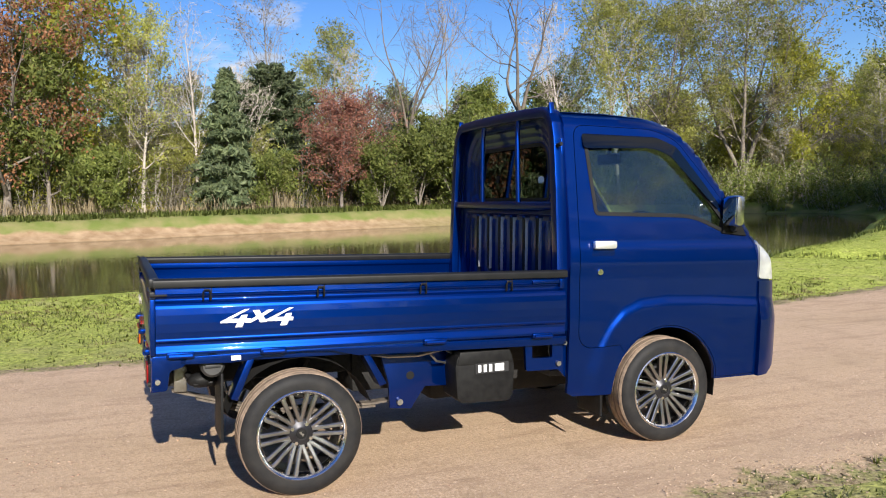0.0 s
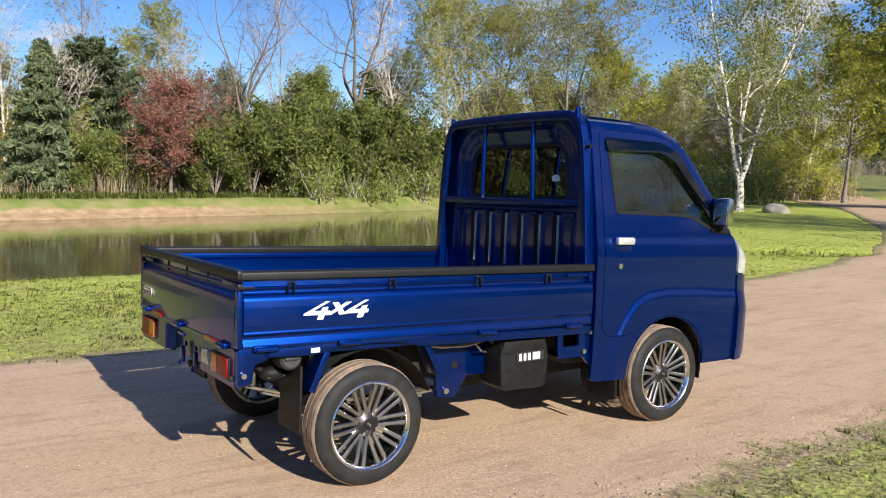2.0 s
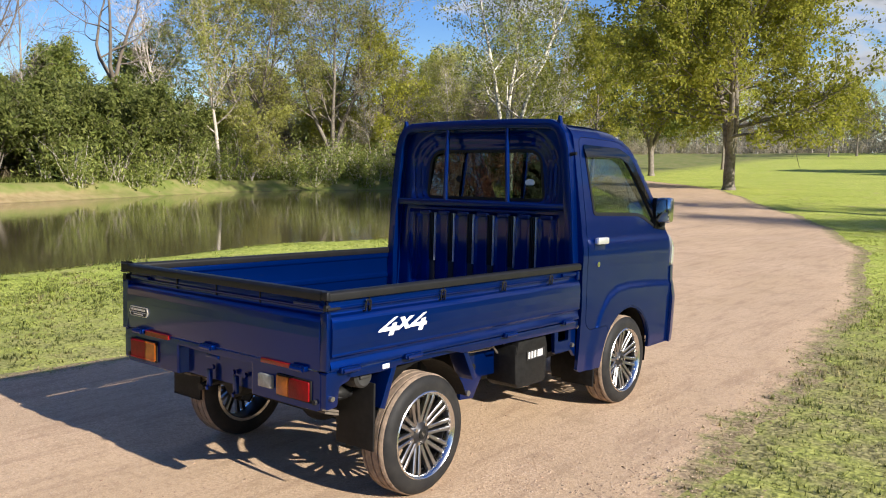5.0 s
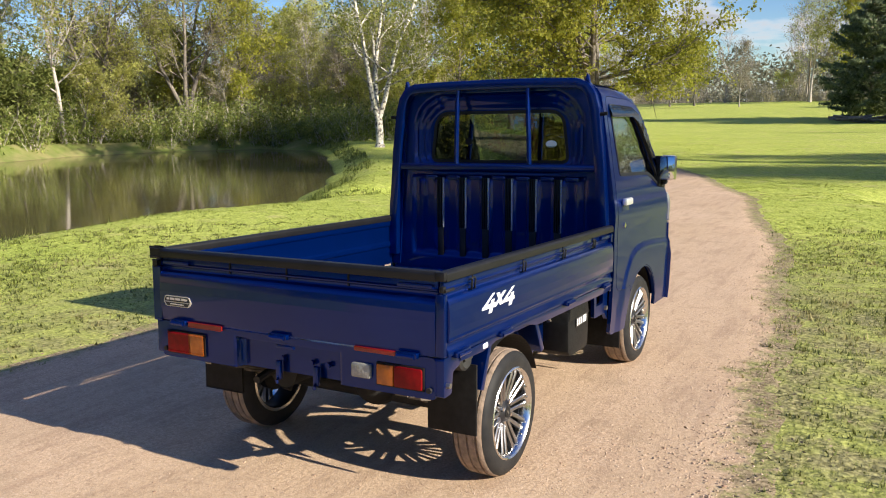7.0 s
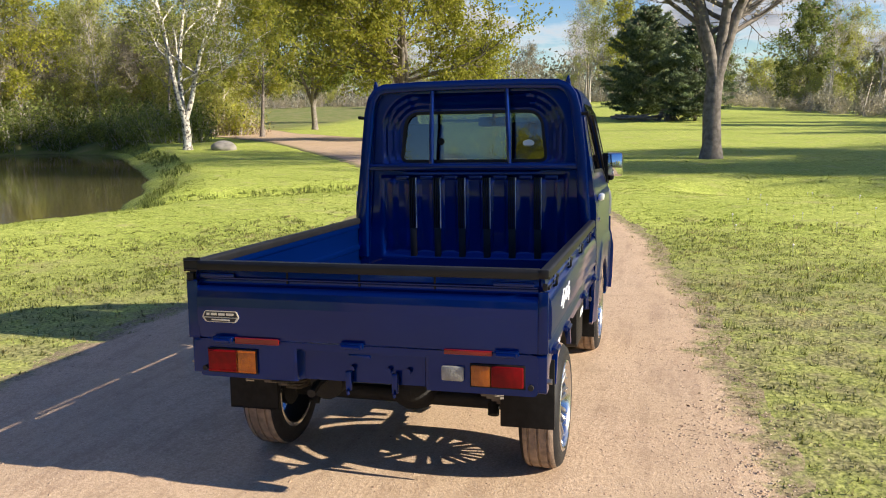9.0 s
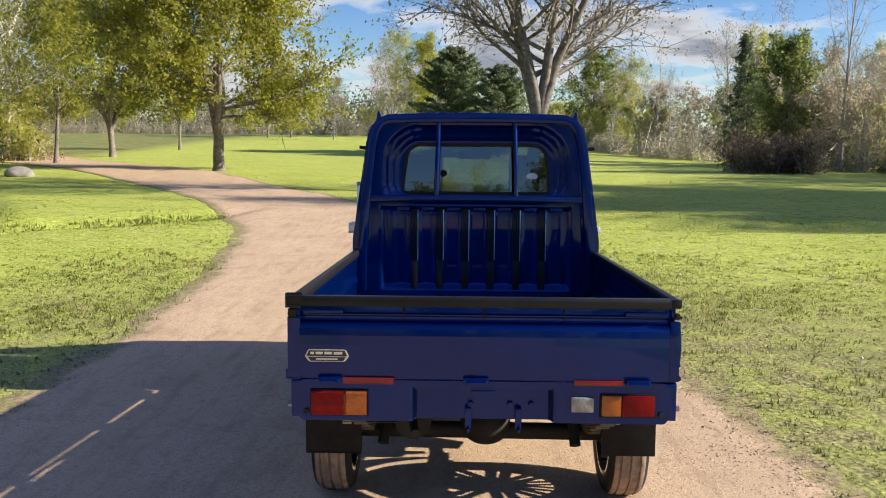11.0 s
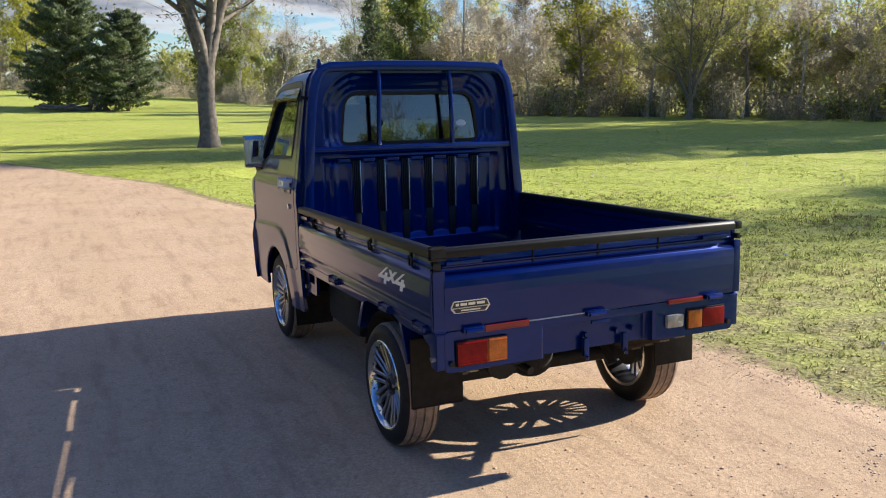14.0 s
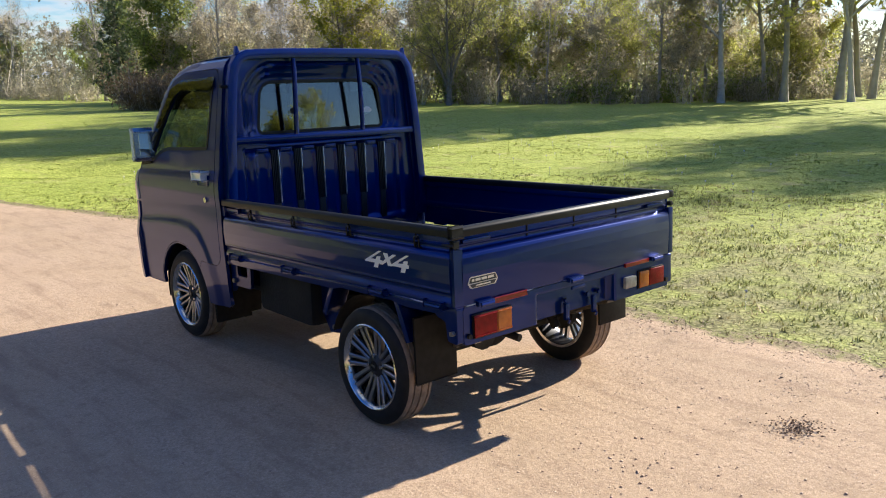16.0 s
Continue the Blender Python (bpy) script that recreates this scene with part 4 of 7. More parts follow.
for sx in (-0.36, 0.36):
    seat = bpart("seat", prism([(1.42, 0.72), (1.42, 0.80), (1.95, 0.84), (1.95, 0.74)], "x", sx - 0.23, sx + 0.23, 0.025), M_SEAT, truck, "dark grey seat")
    bpart("seat_back", prism([(1.40, 0.78), (1.34, 1.28), (1.40, 1.30), (1.50, 0.82)], "x", sx - 0.215, sx + 0.215, 0.025), M_SEAT, seat)
    bpart("headrest", box(sx - 0.16, sx + 0.16, 1.372, 1.45, 1.29, 1.53, 0.03), M_SEAT, seat)

# rear wall of the cab with its window recess
REAR_WIN = rounded([(-0.452, 1.294), (-0.418, 1.600), (0.418, 1.600), (0.452, 1.294)], [0.05, 0.10, 0.10, 0.05], 7)


def rear_outline():
    out = [(-0.70, 0.63), (0.70, 0.63)]
    for z in (0.8, 0.98, 1.12, 1.2, 1.4, 1.6, 1.66):
        out.append((cab_x(1.3, z) - 0.002, z))
    out += [(0.618, 1.705), (0.585, 1.732), (0.53, 1.742), (-0.53, 1.742), (-0.585, 1.732), (-0.618, 1.705)]
    for z in (1.66, 1.6, 1.4, 1.2, 1.12, 0.98, 0.8):
        out.append((-cab_x(1.3, z) + 0.002, z))
    return out


def rear_y(x, z):
    """Depth of the rear wall: pushed in round the window, stepped near its edges, swaged below."""
    low = min(smooth01(0.565, 0.545, abs(x)), smooth01(1.225, 1.205, z), smooth01(0.72, 0.76, z))
    # two beads pressed round the window, rounded at its upper corners
    top_r = 0.13 if z > 1.46 else 0.07
    qx, qz = abs(x) - (0.455 - top_r), abs(z - 1.450) - (0.160 - top_r)
    d = math.hypot(max(qx, 0), max(qz, 0)) + min(max(qx, qz), 0) - top_r
    inset = min(smooth01(0.098, 0.074, d), smooth01(1.258, 1.274, z))
    inner = smooth01(0.046, 0.034, d)
    bead = smooth01(1.262, 1.280, z) * (math.exp(-((d - 0.026) / 0.010) ** 2) + 0.8 * math.exp(-((d - 0.066) / 0.011) ** 2))
    # shallow upright channels between the strips
    wave_ = 0.5 + 0.5 * math.cos(2 * math.pi * (x + 0.369) / 0.1525)
    chan = smooth01(0.35, 0.65, wave_) * min(smooth01(0.53, 0.50, abs(x)), smooth01(1.20, 1.18, z), smooth01(0.74, 0.80, z))
    return 1.298 + 0.022 * inset + 0.014 * inner + 0.020 * low - 0.014 * bead - 0.012 * chan


def on_rear(x, z):
    return (x, rear_y(x, z), z)


bpart("cab_rear_wall", sheet(rear_outline(), [REAR_WIN], on_rear, (0, -1, 0), 0.0125, 0.012), M_PAINT, truck, "blue rear cab wall with pressed window surround")
rw = bpart("rear_window", sheet(shifted(REAR_WIN, 0.012), [], lambda x, z: (x, 1.347 + 0.06 * (z - 1.45), z), (0, -1, 0), 0.1, 0.004), M_REAR_GLASS, truck, "tinted rear window glass")
bpart("window_seal", sheet(shifted(REAR_WIN, 0.008), [shifted(REAR_WIN, -0.018)], lambda x, z: (x, 1.336, z), (0, -1, 0), 0.06, 0.01), M_RUBBER_TRIM, rw, "black rubber seal")
for sx in (-0.215, 0.215):
    bpart("window_divider", box(sx - 0.010, sx + 0.010, 1.3555, 1.362, 1.297, 1.597, 0.002), M_BLACK, rw)
cat = tube([(-0.195, 1.345, 1.42), (-0.195, 1.342, 1.42)], 0.021, 16)
bpart("window_latch", cat, M_BLACK, rw, "round black window catch")
st = tube([(0.335, 1.3455, 1.405), (0.335, 1.3435, 1.405)], 0.034, 20)
for v in st.verts:
    v.co.z = 1.405 + (v.co.z - 1.405) * 0.62
bpart("window_sticker", st, M_WHITE_DECAL, rw, "small oval white sticker")
for i in range(6):
    x = -0.362 + 0.1525 * i
    rb = bmesh.new()
    for k in range(4):
        prism([(x - 0.030 + 0.0115 * k, 1.316), (x - 0.028 + 0.0115 * k, 1.296), (x - 0.0215 + 0.0115 * k, 1.296), (x - 0.0195 + 0.0115 * k, 1.316)], "z", 0.90, 1.205, 0.001, rb)
    rib = bpart("protective_strip", rb, M_RUBBER_TRIM, truck, "ribbed black protective strip")
    bpart("lower_strip", box(x - 0.026, x + 0.016, 1.300, 1.3125, 0.675, 0.900, 0.003), M_RUBBER_TRIM, rib, "black strip running down to the bed floor")
    # satin sliver added to stand for the sunlit glint on the strip's edge
    bpart("strip_edge", box(x + 0.0155, x + 0.0190, 1.292, 1.316, 0.90, 1.205, 0.001), M_SATIN, rib, "thin bright sliver for the highlight on the strip's edge")
for i in range(7):
    x = -0.438 + 0.1525 * i
    bpart("pressed_channel", prism([(x - 0.046, 1.3135), (x - 0.034, 1.302), (x + 0.034, 1.302), (x + 0.046, 1.3135)], "z", 1.192, 1.217, 0.004), M_PAINT, truck)

# guard frame behind the cab
gf = bmesh.new()
path = [(-0.700, 1.262, 0.72), (-0.698, 1.262, 0.95), (-0.668, 1.262, 1.36), (-0.640, 1.262, 1.60), (-0.618, 1.262, 1.68), (-0.578, 1.262, 1.735), (-0.520, 1.262, 1.758),
        (-0.30, 1.262, 1.766), (0, 1.262, 1.768), (0.30, 1.262, 1.766), (0.520, 1.262, 1.758), (0.578, 1.262, 1.735), (0.618, 1.262, 1.68), (0.640, 1.262, 1.60),
        (0.668, 1.262, 1.36), (0.698, 1.262, 0.95), (0.700, 1.262, 0.72)]
W = 0.048
pin, pout = [], []
for i, p in enumerate(path):
    a, b = Vector(path[max(i - 1, 0)]), Vector(path[min(i + 1, len(path) - 1)])
    t = (b - a).normalized()
    nrm = Vector((-t.z, 0, t.x))
    pin.append(Vector(p) - nrm * W)
    pout.append(Vector(p) + nrm * 0.006)
rings = []
for i in range(len(path)):
    a, b = pin[i], pout[i]
    rings.append([gf.verts.new((q.x, q.y + dy, q.z)) for q, dy in ((a, -0.018), (b, -0.018), (b, 0.045), (a, 0.045))])
for i in range(len(rings) - 1):
    for k in range(4):
        gf.faces.new((rings[i][k], rings[i][(k + 1) % 4], rings[i + 1][(k + 1) % 4], rings[i + 1][k]))
gf.faces.new(rings[0]); gf.faces.new(rings[-1][::-1])
bmesh.ops.recalc_face_normals(gf, faces=gf.faces)
bevel(gf, 0.006)
guard = bpart("guard_frame", gf, M_PAINT, truck, "blue steel guard frame behind the cab")
bpart("crossbar", box(-0.655, 0.655, 1.252, 1.288, 1.252, 1.290, 0.008), M_PAINT, guard)
for sx in (-1, 1):
    rl = tube([(sx * 0.235, 1.262, 1.29), (sx * 0.232, 1.258, 1.45), (sx * 0.226, 1.256, 1.62), (sx * 0.222, 1.264, 1.745)], 0.0135, 10)
    bpart("upright_rail", rl, M_PAINT, guard)
    hn = prism([(sx * 0.560, 1.745), (sx * 0.592, 1.725), (sx * 0.580, 1.782), (sx * 0.572, 1.782)], "y", 1.252, 1.278, 0.003)
    bpart("rope_horn", hn, M_PAINT, guard, "pointed rope hook on the frame")
    bpart("side_knob", tube([(sx * 0.645, 1.262, 1.565), (sx * 0.690, 1.262, 1.57)], 0.010, 8), M_BLACK, guard)
    sill = box(sx * 0.655, sx * 0.712, 1.282, 1.302, 0.66, 1.60, 0.004)
    for v in sill.verts:
        v.co.x += -sx * 0.062 * smooth01(0.95, 1.62, v.co.z)
    bpart("rear_pillar_flange", sill, M_PAINT, truck)

# ---- bed ----
FLOOR_Z = 0.637
fl = box(-0.6935, 0.6935, -0.590, 1.30, FLOOR_Z - 0.03, FLOOR_Z, 0.003)
bed_floor = bpart("bed_floor", fl, M_PAINT, truck, "blue ribbed bed floor")
for i in range(11):
    x = -0.60 + 0.12 * i
    bpart("floor_rib", prism([(x - 0.035, FLOOR_Z - 0.002), (x - 0.026, FLOOR_Z + 0.010), (x + 0.026, FLOOR_Z + 0.010), (x + 0.035, FLOOR_Z - 0.002)], "y", -0.57, 1.24, 0.003), M_PAINT, bed_floor)
Y0, Y1 = -0.606, 1.286


def gate_profile(o, i):
    """Section of a drop side: o outer face, i inner face, with the step under the cap and the pressed lines below."""
    return [(o - 0.002, 0.652), (o - 0.002, 0.662), (o - 0.005, 0.672), (o - 0.011, 0.688), (o - 0.011, 0.699), (o + 0.001, 0.7075), (o + 0.002, 0.710), (o + 0.0015, 0.714), (o, 0.719),
            (o + 0.0025, 0.745), (o + 0.0035, 0.780), (o + 0.0025, 0.815), (o, 0.842), (o - 0.0035, 0.853), (o - 0.009, 0.862), (o - 0.020, 0.870), (o - 0.023, 0.876), (o - 0.023, 0.884),
            (o - 0.017, 0.890), (o - 0.016, 0.894), (o - 0.022, 0.900), (o - 0.022, 0.926),
            (i, 0.926), (i, 0.90), (i + 0.008, 0.89), (i + 0.008, 0.80), (i, 0.79), (i, 0.77), (i + 0.008, 0.76), (i + 0.008, 0.655)]


for s in (1, -1):
    prof = [(s * a, b) for a, b in gate_profile(0.735, 0.698)]
    gate = bpart("side_gate", prism(prof, "y", Y0 + 0.006, Y1 - 0.012, 0.0012), M_PAINT, truck, "blue pressed-steel drop side of the bed")
    cap = prism([(s * 0.692, 0.926), (s * 0.690, 0.952), (s * 0.697, 0.962), (s * 0.724, 0.962), (s * 0.732, 0.954), (s * 0.733, 0.926)], "y", Y0 - 0.004, Y1, 0.004)
    bpart("rail_cap", cap, M_RUBBER_TRIM, gate, "black rubber rail cap")
    for y in (-0.40, 0.075, 0.545, 0.975):
        hk = tube([(s * 0.712, y - 0.014, 0.868), (s * 0.728, y - 0.014, 0.872), (s * 0.732, y - 0.014, 0.905), (s * 0.730, y - 0.010, 0.914), (s * 0.730, y + 0.010, 0.914),
                   (s * 0.732, y + 0.014, 0.905), (s * 0.728, y + 0.014, 0.872), (s * 0.712, y + 0.014, 0.868)], 0.0045, 6)
        bpart("rope_hook", hk, M_RUBBER_TRIM, gate, "black rope hook")
        bpart("hook_plate", box(s * 0.713, s * 0.717, y + 0.018, y + 0.022, 0.874, 0.924, 0.001), M_BLACK, gate)
    for y in (-0.505, -0.13, 0.60, 1.15):
        hg = box(s * 0.722, s * 0.748, y - 0.055, y + 0.055, 0.640, 0.664, 0.006)
        tube([(s * 0.745, y - 0.045, 0.648), (s * 0.745, y + 0.045, 0.648)], 0.010, 8, hg)
        bpart("gate_hinge", hg, M_PAINT, gate)
    lt = box(s * 0.713, s * 0.728, 1.10, 1.245, 0.898, 0.916, 0.004)
    box(s * 0.713, s * 0.733, 1.245, 1.268, 0.872, 0.920, 0.004, lt)
    bpart("gate_latch", lt, M_PAINT, gate, "blue latch lever")
    # number badge 4x4 cut from vinyl: slanted strokes
    def slant(pts, y0, k, s=s):
        return [((y0 + k * (a + 0.20 * b)), 0.764 + 0.066 * b) for a, b in pts]
    marks = [[(0.0, 0.28), (0.92, 1.0), (1.12, 1.0), (0.42, 0.42), (0.80, 0.42), (0.84, 0.62), (1.12, 0.66), (1.10, 0.42), (1.30, 0.40), (1.30, 0.18), (1.06, 0.18), (1.02, -0.12), (0.72, -0.12), (0.76, 0.18), (0.0, 0.18)],
             [(1.28, 0.92), (1.58, 0.92), (1.72, 0.68), (1.98, 0.92), (2.24, 0.92), (1.84, 0.54), (2.06, 0.14), (1.76, 0.14), (1.64, 0.38), (1.36, 0.14), (1.10, 0.14), (1.52, 0.54)],
             [(2.0, 0.28), (2.92, 1.0), (3.12, 1.0), (2.42, 0.42), (2.80, 0.42), (2.84, 0.62), (3.12, 0.66), (3.10, 0.42), (3.24, 0.40), (3.24, 0.18), (3.06, 0.18), (3.02, -0.12), (2.72, -0.12), (2.76, 0.18), (2.0, 0.18)]]
    for mk in marks:
        if s > 0:
            poly = [(y, z) for y, z in slant(mk, -0.352, 0.0925)]
        else:
            poly = [(-0.400 - y, z) for y, z in slant(mk, -0.352, 0.0925)]
        bpart("badge", prism(poly, "x", s * 0.7355, s * 0.7395), M_WHITE_DECAL, gate, "white slanted four-by-four badge", smooth=False)
    # side sill under the gate, scalloped over the wheel
    sc = [(Y0 + 0.10, 0.638), (Y0 + 0.10, 0.610), (-0.30, 0.606), (-0.235, 0.612), (-0.14, 0.632), (0.0, 0.637), (0.13, 0.632), (0.24, 0.606), (1.06, 0.600), (1.29, 0.600), (1.29, 0.640), (0.2, 0.6455), (-0.2, 0.6455)]
    bpart("bed_sill", prism(sc, "x", s * 0.705, s * 0.722, 0.002), M_PAINT, truck, "blue bed side sill")
    corner = rounded([(Y0 - 0.010, 0.500), (Y0 - 0.010, 0.648), (Y0 + 0.135, 0.648), (Y0 + 0.115, 0.600), (Y0 + 0.060, 0.585), (Y0 + 0.050, 0.505)], 0.012, 3)
    cb = prism(corner, "x", s * 0.662, s * 0.722, 0.006)
    cp = bpart("bed_corner", cb, M_PAINT, truck, "blue rear bed corner")
    bpart("bolt", tube([(s * 0.715, Y0 + 0.012, 0.545), (s * 0.738, Y0 + 0.012, 0.545)], 0.011, 8), M_STEEL, cp)
    post = box(s * 0.690, s * 0.728, Y0 - 0.016, Y0 + 0.006, 0.652, 0.880, 0.005)
    pst = bpart("gate_corner_post", post, M_PAINT, truck)
    lk = box(s * 0.706, s * 0.725, Y0 - 0.017, Y0 + 0.006, 0.886, 0.910, 0.005)
    tube([(s * 0.728, Y0 - 0.014, 0.895), (s * 0.728, Y0 + 0.05, 0.895)], 0.006, 6, lk)
    bpart("corner_latch", lk, M_RUBBER_TRIM, pst, "black corner latch")
    capc = box(s * 0.690, s * 0.731, Y0 - 0.0205, Y0 + 0.004, 0.928, 0.9635, 0.009)
    bpart("corner_cap", capc, M_RUBBER_TRIM, pst)
    # square-holed bracket behind the cab and its plate
    br = sheet(rounded([(1.085, 0.475), (1.075, 0.632), (1.30, 0.632), (1.30, 0.430), (1.26, 0.475)], 0.012, 3), [rounded([(1.115, 0.535), (1.115, 0.612), (1.225, 0.612), (1.225, 0.535)], 0.012, 3)],
               lambda y, z, s=s: (s * 0.700, y, z), (s, 0, 0), 0.06, 0.02)
    bk = bpart("frame_bracket", br, M_PAINT, truck, "blue bracket with a square hole")
    bpart("bolt", tube([(s * 0.70, 1.255, 0.505), (s * 0.715, 1.255, 0.505)], 0.013, 8), M_STEEL, bk)
    bpart("bolt", tube([(s * 0.70, 1.285, 0.605), (s * 0.722, 1.285, 0.605)], 0.011, 8), M_STEEL, bk)
    # mud guard stays over the rear wheel
    sf = prism([(-0.235, 0.615), (-0.205, 0.615), (-0.275, 0.440), (-0.305, 0.450)], "x", s * 0.60, s * 0.715, 0.004)
    bpart("wheel_guard_stay", sf, M_PAINT, truck)
    sr = prism([(0.265, 0.615), (0.300, 0.610), (0.385, 0.465), (0.352, 0.455)], "x", s * 0.60, s * 0.70, 0.004)
    bpart("wheel_guard_stay", sr, M_PAINT, truck)
    wg = bmesh.new()
    rg = arc_points(0.0, 0.27, 0.335, 160, 20, 12)
    a_, b_ = [wg.verts.new((s * 0.69, p[0], p[1])) for p in rg], [wg.verts.new((s * 0.50, p[0], p[1])) for p in rg]
    for i in range(len(rg) - 1):
        wg.faces.new((a_[i], a_[i + 1], b_[i + 1], b_[i]))
    bpart("inner_guard", wg, M_UNDER, truck)
    mfp = box(s * 0.495, s * 0.715, -0.345, -0.333, 0.272, 0.560, 0.004)
    bpart("rear_mudflap", mfp, M_BLACK, truck, "black rubber rear mudflap")

# tailgate
tp = [(Y0 - 0.016 + (0.735 - a), b) for a, b in gate_profile(0.735, 0.698) if b > 0.75 or b < 0.66 or a < 0.71]
tail = bpart("tailgate", prism(tp, "x", -0.690, 0.690, 0.0012), M_PAINT, truck, "blue pressed-steel tailgate")
capt = prism([(Y0 - 0.020, 0.926), (Y0 - 0.020, 0.954), (Y0 - 0.012, 0.963), (Y0 + 0.020, 0.963), (Y0 + 0.026, 0.953), (Y0 + 0.026, 0.926)], "x", -0.694, 0.694, 0.004)
bpart("rail_cap", capt, M_RUBBER_TRIM, tail, "black rubber rail cap")
for x in (-0.30, 0.0, 0.30):
    bpart("hook_plate", box(x - 0.004, x + 0.004, Y0 + 0.002, Y0 + 0.008, 0.876, 0.922, 0.001), M_BLACK, tail)
for x in (-0.60, 0.60):
    bpart("gate_latch", box(x - 0.075, x + 0.075, Y0 - 0.010, Y0 + 0.006, 0.897, 0.912, 0.004), M_PAINT, tail)
for x0, x1 in ((-0.622, -0.532), (-0.075, 0.020), (0.53, 0.622)):
    hg = box(x0, x1, Y0 - 0.034, Y0 - 0.010, 0.638, 0.660, 0.006)
    tube([(x0 + 0.01, Y0 - 0.032, 0.646), (x1 - 0.01, Y0 - 0.032, 0.646)], 0.010, 8, hg)
    bpart("gate_hinge", hg, M_PAINT, tail)
edge_y = Y0 - 0.0196
outl = rounded([(-0.652, 0.722), (-0.668, 0.742), (-0.655, 0.768), (-0.515, 0.768), (-0.502, 0.742), (-0.518, 0.722)], 0.006, 2)
stk = bpart("sticker", prism([(a, b - 0.006) for a, b in outl], "y", edge_y - 0.0012, edge_y + 0.001), M_GOLD_DECAL, tail, "small dealer sticker with pale border", smooth=False)
bpart("sticker_field", prism([(a, b) for a, b in ((-0.661, 0.7375), (-0.652, 0.759), (-0.518, 0.759), (-0.509, 0.7375))], "y", edge_y - 0.0022, edge_y - 0.0012), M_STICKER, stk, smooth=False)
bpart("sticker_field", prism([(a, b) for a, b in ((-0.646, 0.719), (-0.656, 0.7335), (-0.514, 0.7335), (-0.524, 0.719))], "y", edge_y - 0.0022, edge_y - 0.0012), M_STICKER, stk, smooth=False)


for x0, x1 in ((-0.6465, -0.6335), (-0.6270, -0.6005), (-0.5940, -0.5655), (-0.5590, -0.5265)):
    bpart("word_bar", box(x0, x1, edge_y - 0.0030, edge_y - 0.0022, 0.7440, 0.7535), M_GOLD_DECAL, stk, smooth=False)
bpart("lettering_bar", box(-0.625, -0.545, edge_y - 0.0030, edge_y - 0.0022, 0.7238, 0.7288), M_GOLD_DECAL, stk, smooth=False)

# rear skirt with lamps
SY = Y0 - 0.012


def skirt_y(x, z):
    rec = min(smooth01(0.268, 0.252, abs(x)), smooth01(0.622, 0.610, z))
    return (x, SY + 0.045 * rec, z)


skirt = bpart("rear_skirt", sheet(rounded([(-0.690, 0.490), (-0.690, 0.646), (0.690, 0.646), (0.690, 0.490)], 0.02, 3), [], skirt_y, (0, -1, 0), 0.008, 0.02), M_PAINT, truck, "blue rear skirt panel with plate recess")
bpart("plate_lamp", box(-0.045, 0.045, SY - 0.008, SY + 0.004, 0.600, 0.614, 0.004), M_PAINT, skirt)
for bx in (-0.045, 0.105, 0.185):
    bpart("bolt", tube([(bx, SY + 0.036, 0.548), (bx, SY + 0.024, 0.548)], 0.012, 8), M_PAINT, skirt)
for bx in (-0.055, 0.135):
    hk = box(bx - 0.012, bx + 0.012, SY + 0.012, SY + 0.03, 0.462, 0.540, 0.004)
    tube([(bx, SY + 0.016, 0.475), (bx, SY + 0.004, 0.462), (bx, SY + 0.008, 0.450)], 0.007, 6, hk)
    bpart("tow_hook", hk, M_PAINT, skirt)
for s in (1, -1):
    tl = bpart("tail_light", box(s * 0.436, s * 0.644, SY - 0.008, SY + 0.004, 0.515, 0.606, 0.005), M_BLACK, skirt, "red and amber tail light in black housing")
    bpart("amber_lens", box(s * 0.442, s * 0.516, SY - 0.015, SY - 0.002, 0.521, 0.600, 0.006), M_AMBER, tl, "amber indicator lens")
    bpart("red_lens", box(s * 0.518, s * 0.638, SY - 0.015, SY - 0.002, 0.521, 0.600, 0.006), M_RED, tl, "red brake light lens")
    bpart("reflector", box(s * 0.338, s * 0.522, SY - 0.010, SY + 0.002, 0.636, 0.655, 0.003), M_REFLECT, skirt, "long red reflector strip")
    bpart("bolt", tube([(s * 0.665, SY - 0.012, 0.525), (s * 0.665, SY + 0.004, 0.525)], 0.011, 8), M_UNDER, skirt)
bpart("reversing_light", box(0.328, 0.414, SY - 0.018, SY + 0.004, 0.535, 0.592, 0.009), M_CLEAR, skirt, "clear reversing light")

